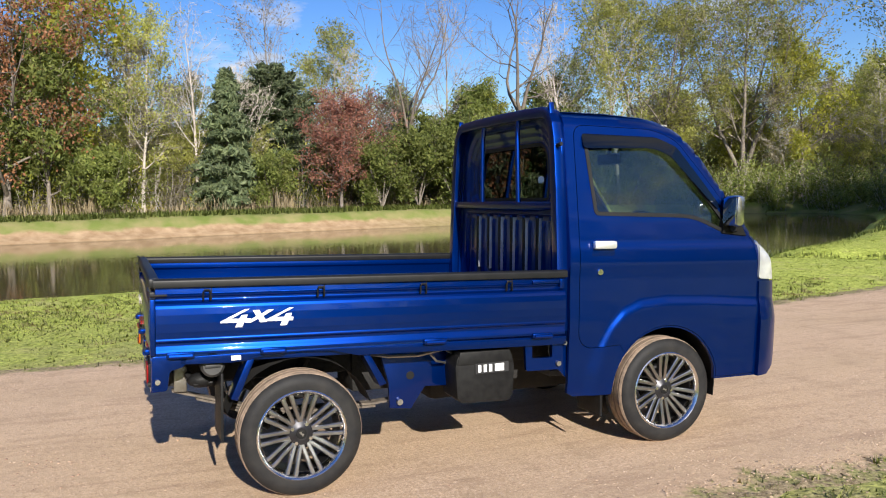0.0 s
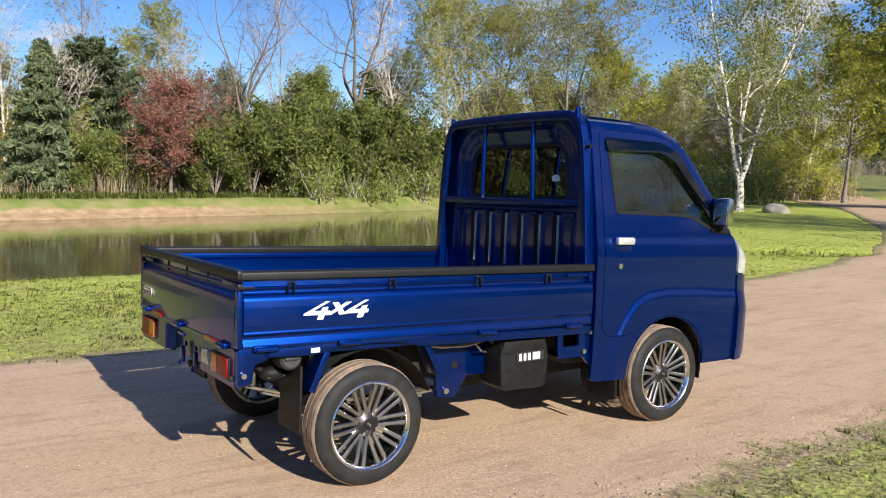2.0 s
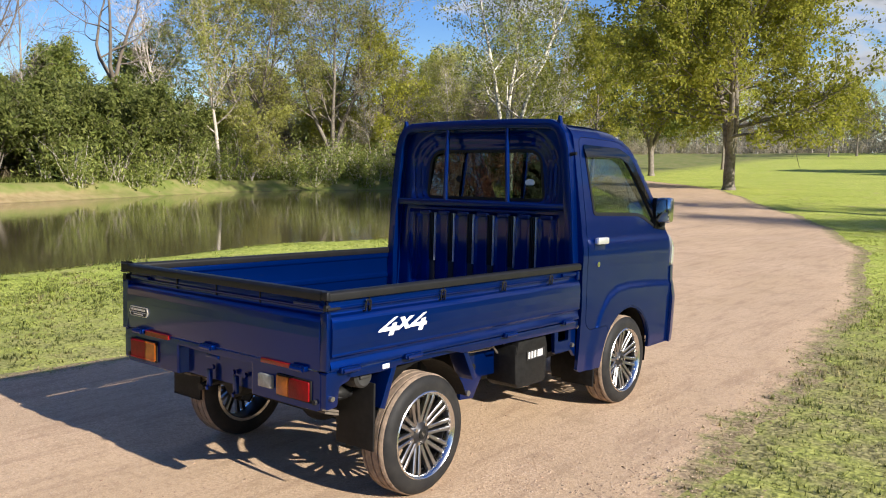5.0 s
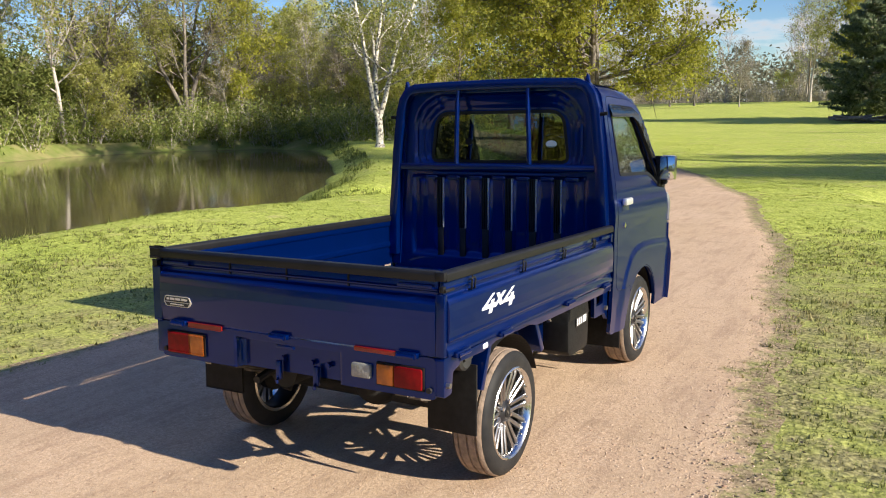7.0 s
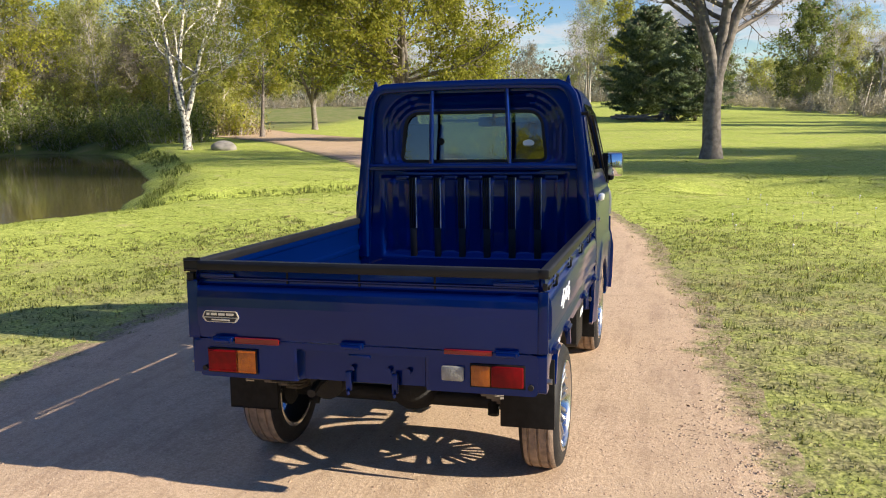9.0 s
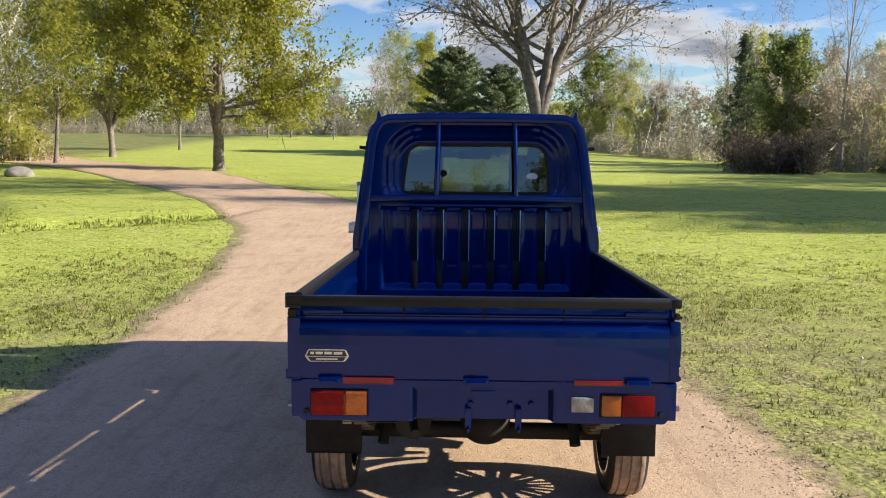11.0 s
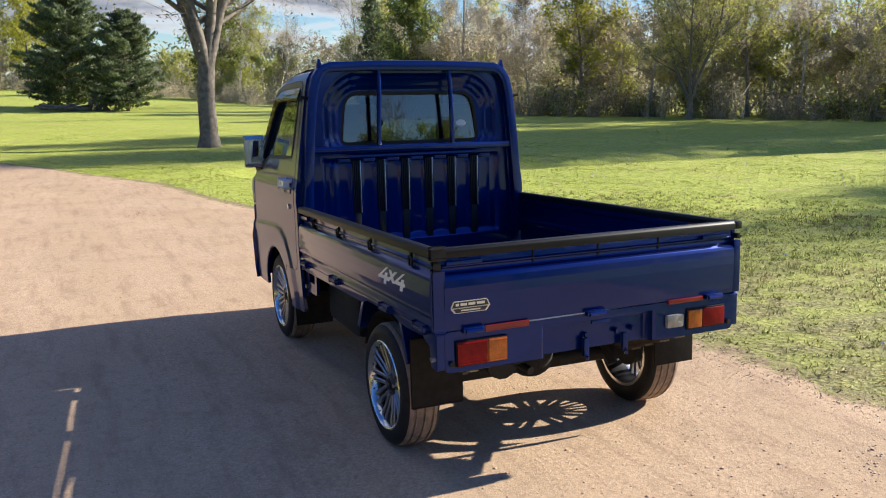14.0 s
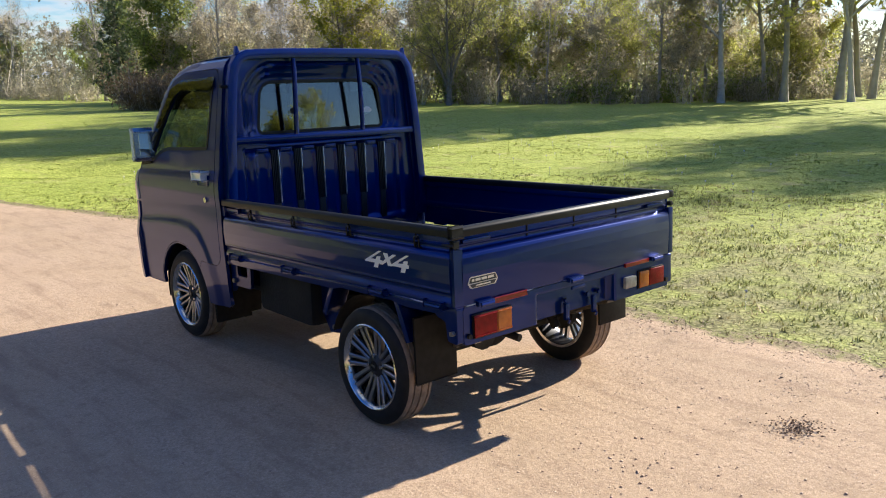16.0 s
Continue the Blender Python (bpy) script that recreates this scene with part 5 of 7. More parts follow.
# ---- running gear ----
for s in (1, -1):
    fr = box(s * 0.33, s * 0.40, -0.56, 2.3, 0.47, 0.56, 0.006)
    bpart("chassis_rail", fr, M_UNDER, truck, "dusty dark chassis rail")
    spring = tagged(new("leaf_spring"), "dusty stacked rear leaf spring")
    spring.parent = truck
    for k in range(4):
        L0, L1 = -0.52 + 0.10 * k, 0.49 - 0.10 * k
        pts = [(y, lerp_table([(-0.52, 0.475), (-0.36, 0.425), (-0.18, 0.365), (0, 0.340), (0.20, 0.330), (0.36, 0.322), (0.49, 0.330)], y) - 0.013 * k) for y in np.linspace(L0, L1, 10)]
        prof = [(y, z + 0.005) for y, z in pts] + [(y, z - 0.005) for y, z in reversed(pts)]
        part("leaf", prism(prof, "x", s * 0.455, s * 0.510), M_SPRING, spring)
    hb = prism([(0.395, 0.600), (0.405, 0.545), (0.440, 0.430), (0.446, 0.312), (0.553, 0.302), (0.622, 0.405), (0.735, 0.402), (0.735, 0.600)], "x", s * 0.528, s * 0.552, 0.006)
    hbo = bpart("spring_hanger", hb, M_PAINT, truck, "blue spring hanger bracket")
    bpart("bolt", tube([(s * 0.55, 0.492, 0.342), (s * 0.570, 0.492, 0.342)], 0.015, 8), M_STEEL, hbo)
    # black disc gives the dark of an open hole; the plate is not cut
    bpart("bracket_hole", tube([(s * 0.551, 0.546, 0.463), (s * 0.5535, 0.546, 0.463)], 0.020, 14), M_BLACK, hbo)
    bpart("damper", tube([(s * 0.42, -0.12, 0.24), (s * 0.40, 0.08, 0.55)], 0.025, 8), M_UNDER, truck)
    bpart("rear_shackle", box(s * 0.515, s * 0.535, -0.52, -0.465, 0.455, 0.565, 0.008), M_STEEL, truck, "pale steel spring shackle")
ax = bmesh.new()
tube([(-0.55, 0, 0.268), (0.55, 0, 0.268)], 0.038, 12, ax)
part("rear_axle", ax, M_UNDER, truck, "dusty rear axle tube")
df = bmesh.new()
bmesh.ops.create_uvsphere(df, u_segments=18, v_segments=12, radius=0.10, matrix=Matrix.Translation((0.03, 0, 0.30)) @ Matrix.Diagonal((1.15, 1.0, 0.95, 1)))
tube([(0.03, 0.05, 0.29), (0.03, 1.2, 0.42)], 0.032, 10, df)
part("differential", df, M_UNDER, truck, "round rear differential")
ex = bmesh.new()
tube([(-0.28, -0.30, 0.40), (-0.28, 0.25, 0.40)], 0.075, 14, ex)
tube([(-0.28, -0.30, 0.42), (-0.27, -0.42, 0.43), (-0.26, -0.50, 0.42)], 0.018, 8, ex)
tube([(-0.28, 0.25, 0.40), (-0.2, 0.9, 0.38)], 0.022, 8, ex)
part("exhaust", ex, M_UNDER, truck, "dusty exhaust silencer")
part("engine", box(-0.28, 0.28, 0.75, 1.75, 0.24, 0.52, 0.04), M_UNDER, truck, "dark engine and gearbox under the bed")
part("cross_member", box(-0.52, 0.52, -0.545, -0.51, 0.50, 0.56, 0.006), M_UNDER, truck)
# battery box on the near side
bb = prism([(0.742, 0.548), (0.728, 0.490), (0.735, 0.345), (0.765, 0.318), (1.005, 0.310), (1.025, 0.335), (1.035, 0.478), (1.020, 0.545)], "x", 0.50, 0.688, 0.012)
batt = part("battery_box", bb, M_BLACK, truck, "black plastic battery box")
part("box_lid", prism([(0.735, 0.500), (0.752, 0.565), (1.010, 0.560), (1.032, 0.492)], "x", 0.498, 0.692, 0.010), M_BLACK, batt, "black box lid")
for k in range(3):
    part("label_bar", box(0.6925, 0.6945, 0.842 + 0.028 * k, 0.857 + 0.028 * k, 0.462, 0.497), M_WHITE_DECAL, batt, smooth=False)
part("label_field", box(0.6920, 0.6930, 0.828, 1.000, 0.455, 0.504), M_STICKER, batt, smooth=False)
part("label_bar", box(0.6925, 0.6945, 0.928, 0.975, 0.462, 0.497), M_WHITE_DECAL, batt, smooth=False)
wr = bmesh.new()
tube([(0.60, 0.30, 0.585), (0.63, 0.42, 0.565), (0.64, 0.56, 0.560), (0.62, 0.70, 0.575), (0.60, 0.76, 0.54)], 0.008, 6, wr)
tube([(0.60, 0.60, 0.60), (0.62, 0.66, 0.52), (0.58, 0.72, 0.50)], 0.006, 6, wr)
part("wiring", wr, M_STEEL, truck, "loose cable and conduit")
fc = tube([(0.60, -0.363, 0.600), (0.676, -0.363, 0.606), (0.686, -0.363, 0.607)], [0.050, 0.050, 0.040], 24)
tube([(0.50, -0.35, 0.50), (0.60, -0.375, 0.60)], 0.025, 8, fc)
cap_ = part("fuel_filler_cap", fc, M_GREY_CAP, truck, "grey fuel filler cap")
part("cap_grip", box(0.682, 0.697, -0.395, -0.331, 0.599, 0.613, 0.004), M_GREY_CAP, cap_)
part("side_marker_sticker", box(0.706, 0.7235, -0.292, -0.252, 0.628, 0.648, 0.002), M_WHITE_DECAL, truck, "small white tag")
part("fuel_tank", box(0.12, 0.42, 0.30, 0.98, 0.36, 0.56, 0.03), M_UNDER, truck, "dark fuel tank")
part("far_side_tank", box(-0.62, -0.40, 0.62, 1.16, 0.30, 0.56, 0.04), M_UNDER, truck, "dark tank under the bed")
lm = bmesh.new()
bmesh.ops.create_icosphere(lm, subdivisions=2, radius=0.05, matrix=Matrix.Translation((0.58, -0.40, 0.53)) @ Matrix.Diagonal((0.8, 1.3, 0.7, 1)))
tube([(0.56, -0.46, 0.56), (0.60, -0.43, 0.515), (0.60, -0.36, 0.52)], 0.014, 8, lm)
part("hose_and_loom", lm, M_BLACK, truck, "black hoses behind the rear corner")

# ---- wheels ----
TR, TW = 0.272, 0.084


def build_wheel():
    w = new("wheel")
    tyre = [(-TW + 0.004, 0.192), (-TW - 0.002, 0.225), (-TW + 0.006, 0.252), (-TW + 0.020, 0.266), (-TW + 0.032, TR)]
    for gx_ in (-0.040, 0.0, 0.040):
        tyre += [(gx_ - 0.005, TR + 0.001), (gx_ - 0.004, TR - 0.006), (gx_ + 0.004, TR - 0.006), (gx_ + 0.005, TR + 0.001)]
    tyre += [(TW - 0.032, TR), (TW - 0.020, 0.266), (TW - 0.006, 0.252), (TW + 0.002, 0.225), (TW - 0.004, 0.192), (0.05, 0.178), (-0.05, 0.178)]
    tb = lathe(tyre, 72)
    for f in tb.faces:
        c = f.calc_center_median()
        if math.hypot(c.y, c.z) > 0.262:
            f.material_index = 1
    t = part("tyre", tb, [M_TYRE, M_TREAD], w, "low-profile black tyre with dusty tread")
    rim = lathe([(-0.078, 0.196), (0.074, 0.196), (0.082, 0.199), (0.086, 0.194), (0.080, 0.186), (0.066, 0.180), (0.050, 0.176), (-0.07, 0.170), (-0.078, 0.176)], 64)
    r = part("rim", rim, M_CHROME, w, "polished rim lip")
    bl = lathe([(0.030, 0.177), (0.036, 0.173), (-0.06, 0.166), (-0.076, 0.172), (-0.076, 0.176), (-0.05, 0.176)], 48)
    part("barrel", bl, M_BARREL, r, "dark rim barrel")
    hub = lathe([(0.020, 0.0001), (0.052, 0.0001), (0.055, 0.026), (0.050, 0.032), (0.046, 0.052), (0.034, 0.066), (0.010, 0.066)], 40)
    h = part("hub", hub, M_BARREL, r, "dark smoked hub")
    part("hub_cap", lathe([(0.050, 0.0001), (0.0595, 0.0001), (0.058, 0.022), (0.050, 0.027)], 28), M_BLACK, h, "dark centre cap")
    z_ = bmesh.new()
    prism([(-0.010, 0.010), (0.000, 0.013), (0.003, 0.002), (0.010, -0.003), (0.001, -0.013), (-0.002, -0.002)], "x", 0.0595, 0.0605, 0.0, z_)
    part("cap_emblem", z_, M_STEEL, h)
    for k in range(4):
        a = math.pi / 4 + k * math.pi / 2
        part("lug_nut", tube([(0.034, 0.046 * math.cos(a), 0.046 * math.sin(a)), (0.056, 0.046 * math.cos(a), 0.046 * math.sin(a))], 0.0085, 6), M_CHROME, h)
    drum = lathe([(-0.05, 0.0001), (-0.005, 0.0001), (-0.002, 0.085), (-0.05, 0.09)], 32)
    part("brake_drum", drum, M_UNDER, w, "dark brake drum")
    sp = bmesh.new()
    for off in (-0.0165, 0.0165):
        q = bmesh.new()
        v = []
        for (x0, x1, r_, hw_) in ((0.020, 0.047, 0.050, 0.0088), (0.032, 0.056, 0.110, 0.0090), (0.046, 0.068, 0.168, 0.0100), (0.046, 0.066, 0.184, 0.0100)):
            c = off * (0.80 + 0.35 * (r_ - 0.05) / 0.13)
            v.append([q.verts.new((x, c + h_, r_)) for x, h_ in ((x0, -hw_), (x1 - 0.004, -hw_), (x1, -hw_ * 0.55), (x1, hw_ * 0.55), (x1 - 0.004, hw_), (x0, hw_))])
        for i in range(3):
            for j in range(6):
                q.faces.new((v[i][j], v[i][(j + 1) % 6], v[i + 1][(j + 1) % 6], v[i + 1][j]))
        q.faces.new(v[0]); q.faces.new(v[-1][::-1])
        join(sp, q)
    me = finish(sp, "spoke", M_RIM)
    for k in range(10):
        o = new("spoke", me)
        o.parent = r
        o.matrix_local = Matrix.Rotation(2 * math.pi * k / 10 + 0.1, 4, "X")
    bolt = finish(tube([(0.064, 0, 0.181), (0.072, 0, 0.181)], 0.0042, 6), "rim_bolt", M_CHROME)
    for k in range(20):
        o = new("rim_bolt", bolt)
        o.parent = r
        o.matrix_local = Matrix.Rotation(2 * math.pi * (k + 0.5) / 20, 4, "X")
    return w


wheel = build_wheel()
tagged(wheel, "smoked chrome multi-spoke wheel with dusty low-profile tyre")
wheel.parent = truck
wheel.matrix_local = pose(0.634, 0.0, TR, 14, 0, 0)
for x, y, flip, turn in ((0.634, 1.893, 0, 33), (-0.634, 0.0, 180, 50), (-0.634, 1.893, 180, 5)):
    c = copy_thing(wheel, pose(0, 0, 0))
    c.parent = truck
    c.matrix_local = Matrix.Translation((x, y, TR)) @ Matrix.Rotation(radians(flip), 4, "Z") @ Matrix.Rotation(radians(turn), 4, "X")

# ---- trees and undergrowth ----
def land(x, y):
    return float(height(np.array([x]), np.array([y]))[0])


def stem(rng, start, way, length, nseg, wobble, lift):
    """A wandering line; lift bends it upward (or down when negative)."""
    pts = [np.array(start, float)]
    d = np.array(way, float)
    d /= np.linalg.norm(d)
    for _ in range(nseg):
        d = d + rng.normal(0, wobble, 3) + np.array([0, 0, lift])
        d /= np.linalg.norm(d)
        pts.append(pts[-1] + d * length / nseg)
    return np.array(pts)


def tubes_mesh(name, lines, mat):
    verts, faces = [], []
    for pts, r0, r1, sides in lines:
        n = len(pts)
        base = len(verts)
        if sides == 1:
            d = pts[-1] - pts[0]
            a = np.cross(d, (0.31 + 0.2 * math.sin(37 * pts[0][0]), 0.8, 0.4 * math.cos(29 * pts[0][1])))
            a *= r0 * 1.5 / (np.linalg.norm(a) + 1e-9)
            verts += [pts[0] - a, pts[0] + a, pts[-1]]
            faces.append((base, base + 1, base + 2))
            continue
        t = np.gradient(pts, axis=0)
        t /= np.linalg.norm(t, axis=1)[:, None] + 1e-9
        ref = np.array([0.3, 0.9, 0.1])
        a = np.cross(t, ref)
        a /= np.linalg.norm(a, axis=1)[:, None] + 1e-9
        b = np.cross(t, a)
        rr = np.linspace(r0, r1, n) if not isinstance(r0, np.ndarray) else r0
        for i in range(n):
            for k in range(sides):
                w = 2 * math.pi * k / sides
                verts.append(pts[i] + (a[i] * math.cos(w) + b[i] * math.sin(w)) * rr[i])
        for i in range(n - 1):
            for k in range(sides):
                p, q = base + i * sides, base + (i + 1) * sides
                faces.append((p + k, p + (k + 1) % sides, q + (k + 1) % sides, q + k))
    return raw(name, verts, faces, mat, smooth=True)


def leaf_tris(rng, centres, size, stretch=1.6):
    """Three-cornered leaves for trees and bushes that stay far off."""
    n = len(centres)
    u = rng.normal(0, 1, (n, 3))
    u /= np.linalg.norm(u, axis=1)[:, None] + 1e-9
    v = np.cross(u, rng.normal(0, 1, (n, 3)))
    v /= np.linalg.norm(v, axis=1)[:, None] + 1e-9
    s = (size * 1.25 * rng.uniform(0.6, 1.4, n))[:, None]
    c = np.asarray(centres)
    tri = np.stack([c - u * s * stretch / 2, c + v * s * 0.5, c + u * s * stretch * 0.5 - v * s * 0.2], 1).reshape(-1, 3)
    return tri, np.arange(3 * n).reshape(n, 3)


def leaf_quads(rng, centres, size, stretch=1.6, along=None, flat=0.0):
    """Small four-cornered leaves, turned every way, or laid along given directions."""
    n = len(centres)
    if along is None:
        u = rng.normal(0, 1, (n, 3))
        u[:, 2] *= (1 - flat)
    else:
        u = along + rng.normal(0, 0.35, (n, 3))
    u /= np.linalg.norm(u, axis=1)[:, None] + 1e-9
    v = np.cross(u, rng.normal(0, 1, (n, 3)))
    v /= np.linalg.norm(v, axis=1)[:, None] + 1e-9
    s = (size * rng.uniform(0.6, 1.4, n))[:, None]
    c = np.asarray(centres)
    quad = np.stack([c - u * s * stretch / 2, c + v * s / 2, c + u * s * stretch / 2, c - v * s / 2], 1).reshape(-1, 3)
    f = np.arange(4 * n).reshape(n, 4)
    return quad, f


def cloud_mesh(name, quad, f, mat):
    me = bpy.data.meshes.new(name)
    me.vertices.add(len(quad))
    me.vertices.foreach_set("co", np.asarray(quad, np.float32).ravel())
    me.loops.add(f.size)
    me.loops.foreach_set("vertex_index", f.astype(np.int32).ravel())
    k = f.shape[1]
    me.polygons.add(len(f))
    me.polygons.foreach_set("loop_start", np.arange(0, f.size, k, dtype=np.int32))
    me.materials.append(mat)
    me.update(calc_edges=True)
    return me


def build_tree(seed, H, r, mats, label, category="tree", fork=0, first=0.25, n1=16, len1=0.36, ang1=55, lift1=0.10, n2=6, n3=6, leaves=2500, leaf=0.11,
               fuzz=0.35, wobble=0.10, lean=(0, 0), lift3=0.02, shape="round", twig=0.007, crown_base=0.0, stretch=1.6, fine=False, splay=(0.25, 0.5)):
    """A broad-leaved tree: trunk (or fork stems), limbs, boughs and twigs, with leaves about the twig ends."""
    rng = np.random.RandomState(seed)
    lines, ends = [], []
    trunks = []
    if fork:
        t0 = stem(rng, (0, 0, -0.1), (lean[0], lean[1], 1), H * first, 5, 0.03, 0.02)
        flare = np.linspace(r, r * 0.85, len(t0)); flare[0] *= 1.35
        lines.append((t0, flare, 0, 10))
        for k in range(fork):
            a = 2 * math.pi * k / fork + rng.uniform(-0.4, 0.4)
            lean_k = rng.uniform(*splay)
            pts = stem(rng, t0[-1] - np.array([0, 0, 0.15]), (math.cos(a) * lean_k, math.sin(a) * lean_k, 1), H * (1 - first) * rng.uniform(0.8, 1.0), 9, wobble * 0.6, 0.04)
            trunks.append((pts, r * 0.68, r * 0.10, 0.12))
    else:
        pts = stem(rng, (0, 0, -0.1), (lean[0], lean[1], 1), H, 11, wobble * 0.4, 0.03)
        trunks.append((pts, r, r * 0.10, first))
    for pts, ra, rb, start in trunks:
        rr = ra + (rb - ra) * np.linspace(0, 1, len(pts)) ** 0.8
        if not fork:
            rr[0] *= 1.4
        lines.append((pts, rr, 0, 8))
        m = n1 if not fork else max(4, n1 // fork)
        for i in range(m):
            f = start + (0.97 - start) * (i + rng.uniform(0, 1)) / m
            g = f * (len(pts) - 1)
            j = min(int(g), len(pts) - 2)
            p = pts[j] + (pts[j + 1] - pts[j]) * (g - j)
            rel = (f - start) / (1 - start)
            form = {"round": 0.45 + 0.75 * math.sin(math.pi * min(1, 0.15 + 0.85 * rel)), "spire": 1.15 - rel, "vase": 0.75 + 0.35 * (1 - rel), "top": 0.4 + 0.6 * rel}[shape]
            L = H * len1 * form * rng.uniform(0.75, 1.2)
            a = i * 2.4 + rng.uniform(-0.5, 0.5)
            th = radians(ang1 * (1.15 - 0.5 * rel) + rng.uniform(-12, 12))
            way = (math.sin(th) * math.cos(a), math.sin(th) * math.sin(a), math.cos(th))
            b1 = stem(rng, p, way, L, 5, wobble, lift1)
            r1 = max(0.012, rr[j] * 0.48)
            lines.append((b1, r1, r1 * 0.22, 4))
            for q in range(n2):
                f2 = 0.25 + 0.75 * (q + rng.uniform(0, 1)) / n2
                j2 = min(int(f2 * 5), 4)
                p2 = b1[j2] + (b1[j2 + 1] - b1[j2]) * rng.uniform(0, 1)
                d = b1[j2 + 1] - b1[j2]
                d = d / np.linalg.norm(d) + rng.normal(0, 0.55, 3)
                b2 = stem(rng, p2, d, L * rng.uniform(0.28, 0.55), 2, wobble * 1.5, lift1)
                r2 = max(twig * 1.2, r1 * 0.35)
                lines.append((b2, r2, twig * 0.7, 3))
                for w in range(n3):
                    j3 = rng.randint(1, 3)
                    d3 = b2[j3] - b2[j3 - 1]
                    d3 = d3 / np.linalg.norm(d3) + rng.normal(0, 0.6, 3)
                    at3 = b2[j3 - 1] + (b2[j3] - b2[j3 - 1]) * rng.uniform(0.2, 1.0)
                    b3 = stem(rng, at3, d3, L * rng.uniform(0.14, 0.32), 2, wobble * 1.5, lift3)
                    lines.append((b3, twig, twig * 0.5, 1))
                    ends.append(b3)
                ends.append(b2)
    tree = tagged(new("tree"), label, category)
    tk = new("trunk", tubes_mesh("trunk", lines, mats[0]))
    tk.parent = tree
    if leaves:
        pick = rng.randint(0, len(ends), leaves)
        pos = np.array([ends[k][rng.randint(1, len(ends[k]))] for k in pick]) + rng.normal(0, fuzz, (leaves, 3)) * np.array([1, 1, 0.8])
        pos = pos[pos[:, 2] > crown_base]
        cr = new("crown", cloud_mesh("crown", *(leaf_quads if leaves > 15000 or fine else leaf_tris)(rng, pos, leaf, stretch), mats[1]))
        cr.parent = tree
    return tree


def build_conifer(seed, H, r, spread, label, mats, droop=-0.10, start=0.08, n=150, dense=62, oval=False, tuft=0.10):
    """A needle tree: whorled boughs, each clothed in many short tufts."""
    rng = np.random.RandomState(seed)
    t = stem(rng, (0, 0, -0.1), (0, 0, 1), H, 8, 0.012, 0.05)
    lines = [(t, r, 0.015, 8)]
    cs = []
    for i in range(n):
        f = start + (1 - start) * ((i + rng.uniform(0, 1)) / n)
        L = spread * (math.sin(math.pi * (0.22 + 0.76 * f)) ** 0.8 if oval else (1 - f) ** 0.8) * rng.uniform(0.55, 1.12) + 0.15
        a = i * 2.4 + rng.uniform(-0.6, 0.6)
        g = f * 8
        j = min(int(g), 7)
        p = t[j] + (t[j + 1] - t[j]) * (g - j)
        b = stem(rng, p, (math.cos(a), math.sin(a), 0.35 if f > 0.5 else 0.1), L, 5, 0.08, droop)
        lines.append((b, 0.016, 0.004, 3))
        m = int(dense * (0.4 + L / spread))
        w = rng.uniform(0.15, 1.0, m) ** 0.7 * 5
        jj = np.minimum(w.astype(int), 4)
        q = b[jj] + (b[jj + 1] - b[jj]) * (w - jj)[:, None]
        d = b[jj + 1] - b[jj]
        side = np.cross(d, [0, 0, 1.0])
        side /= np.linalg.norm(side, axis=1)[:, None] + 1e-9
        fan = rng.normal(0, 1, (m, 1)) * (0.10 + 0.17 * L * (1.1 - w[:, None] / 5))
        cs.append(q + side * fan + rng.normal(0, 0.07, (m, 3)) - np.abs(fan) * np.array([0, 0, 0.25]))
    tree = tagged(new("conifer"), label, "conifer")
    o = new("trunk", tubes_mesh("trunk", lines, mats[0])); o.parent = tree
    c = np.concatenate(cs)
    out = c - np.array([0, 0, 1.0]) * c[:, 2:3]
    out = out / (np.linalg.norm(out, axis=1)[:, None] + 0.3) + rng.normal(0, 0.5, c.shape)
    o = new("crown", cloud_mesh("crown", *leaf_tris(rng, c, tuft, 2.6), mats[1])); o.parent = tree
    return tree


def put(tree, x, y, turn=0.0, size=1.0, sz=None, first=False):
    m = Matrix.Translation((x, y, land(x, y))) @ Matrix.Rotation(radians(turn), 4, "Z") @ Matrix.Diagonal((size, size, sz or size, 1))
    if first:
        tree.matrix_basis = m
        return tree
    c = copy_thing(tree, Matrix.Identity(4))
    c.matrix_basis = m
    return c


# single trees that stand out
birch = build_tree(5, 11.5, 0.20, (M_BIRCH, L_BIRCH), "white-barked birch in small new leaf on the lawn", fork=3, first=0.13, n1=27, len1=0.27, ang1=50, n2=7, n3=7, leaves=18000, leaf=0.07, fine=True, fuzz=0.20, wobble=0.13, twig=0.010)
put(birch, -20.0, 30.4, 20, 1, first=True)
maple = build_tree(8, 10.8, 0.29, (M_BARK, L_SPRING), "broad maple in yellow-green spring leaf on the lawn", fork=5, first=0.17, n1=50, len1=0.44, ang1=66, lift1=0.03, n2=7, n3=6, leaves=70000, leaf=0.10, fuzz=0.17, crown_base=2.0, twig=0.012)
put(maple, -12.1, 37.8, 0, 1, first=True)
tree2 = build_tree(9, 10.5, 0.24, (M_BARK, L_GREEN), "round lawn tree with dark olive spring leaves", fork=4, first=0.20, n1=40, len1=0.42, ang1=62, n2=6, n3=6, leaves=24000, leaf=0.15, fuzz=0.24, crown_base=2.2)
put(tree2, -26.3, 59.1, 0, 1, first=True)
walnut = build_tree(12, 12.5, 0.31, (M_BARK, L_OLIVE), "large lawn tree with bare spreading limbs and small buds", fork=4, first=0.21, n1=52, len1=0.40, ang1=58, lift1=0.06, n2=11, n3=9, leaves=20000, leaf=0.065, fuzz=0.14, wobble=0.12, crown_base=2.5, splay=(0.08, 0.30))
put(walnut, 2.4, 24.4, 30, 1, first=True)

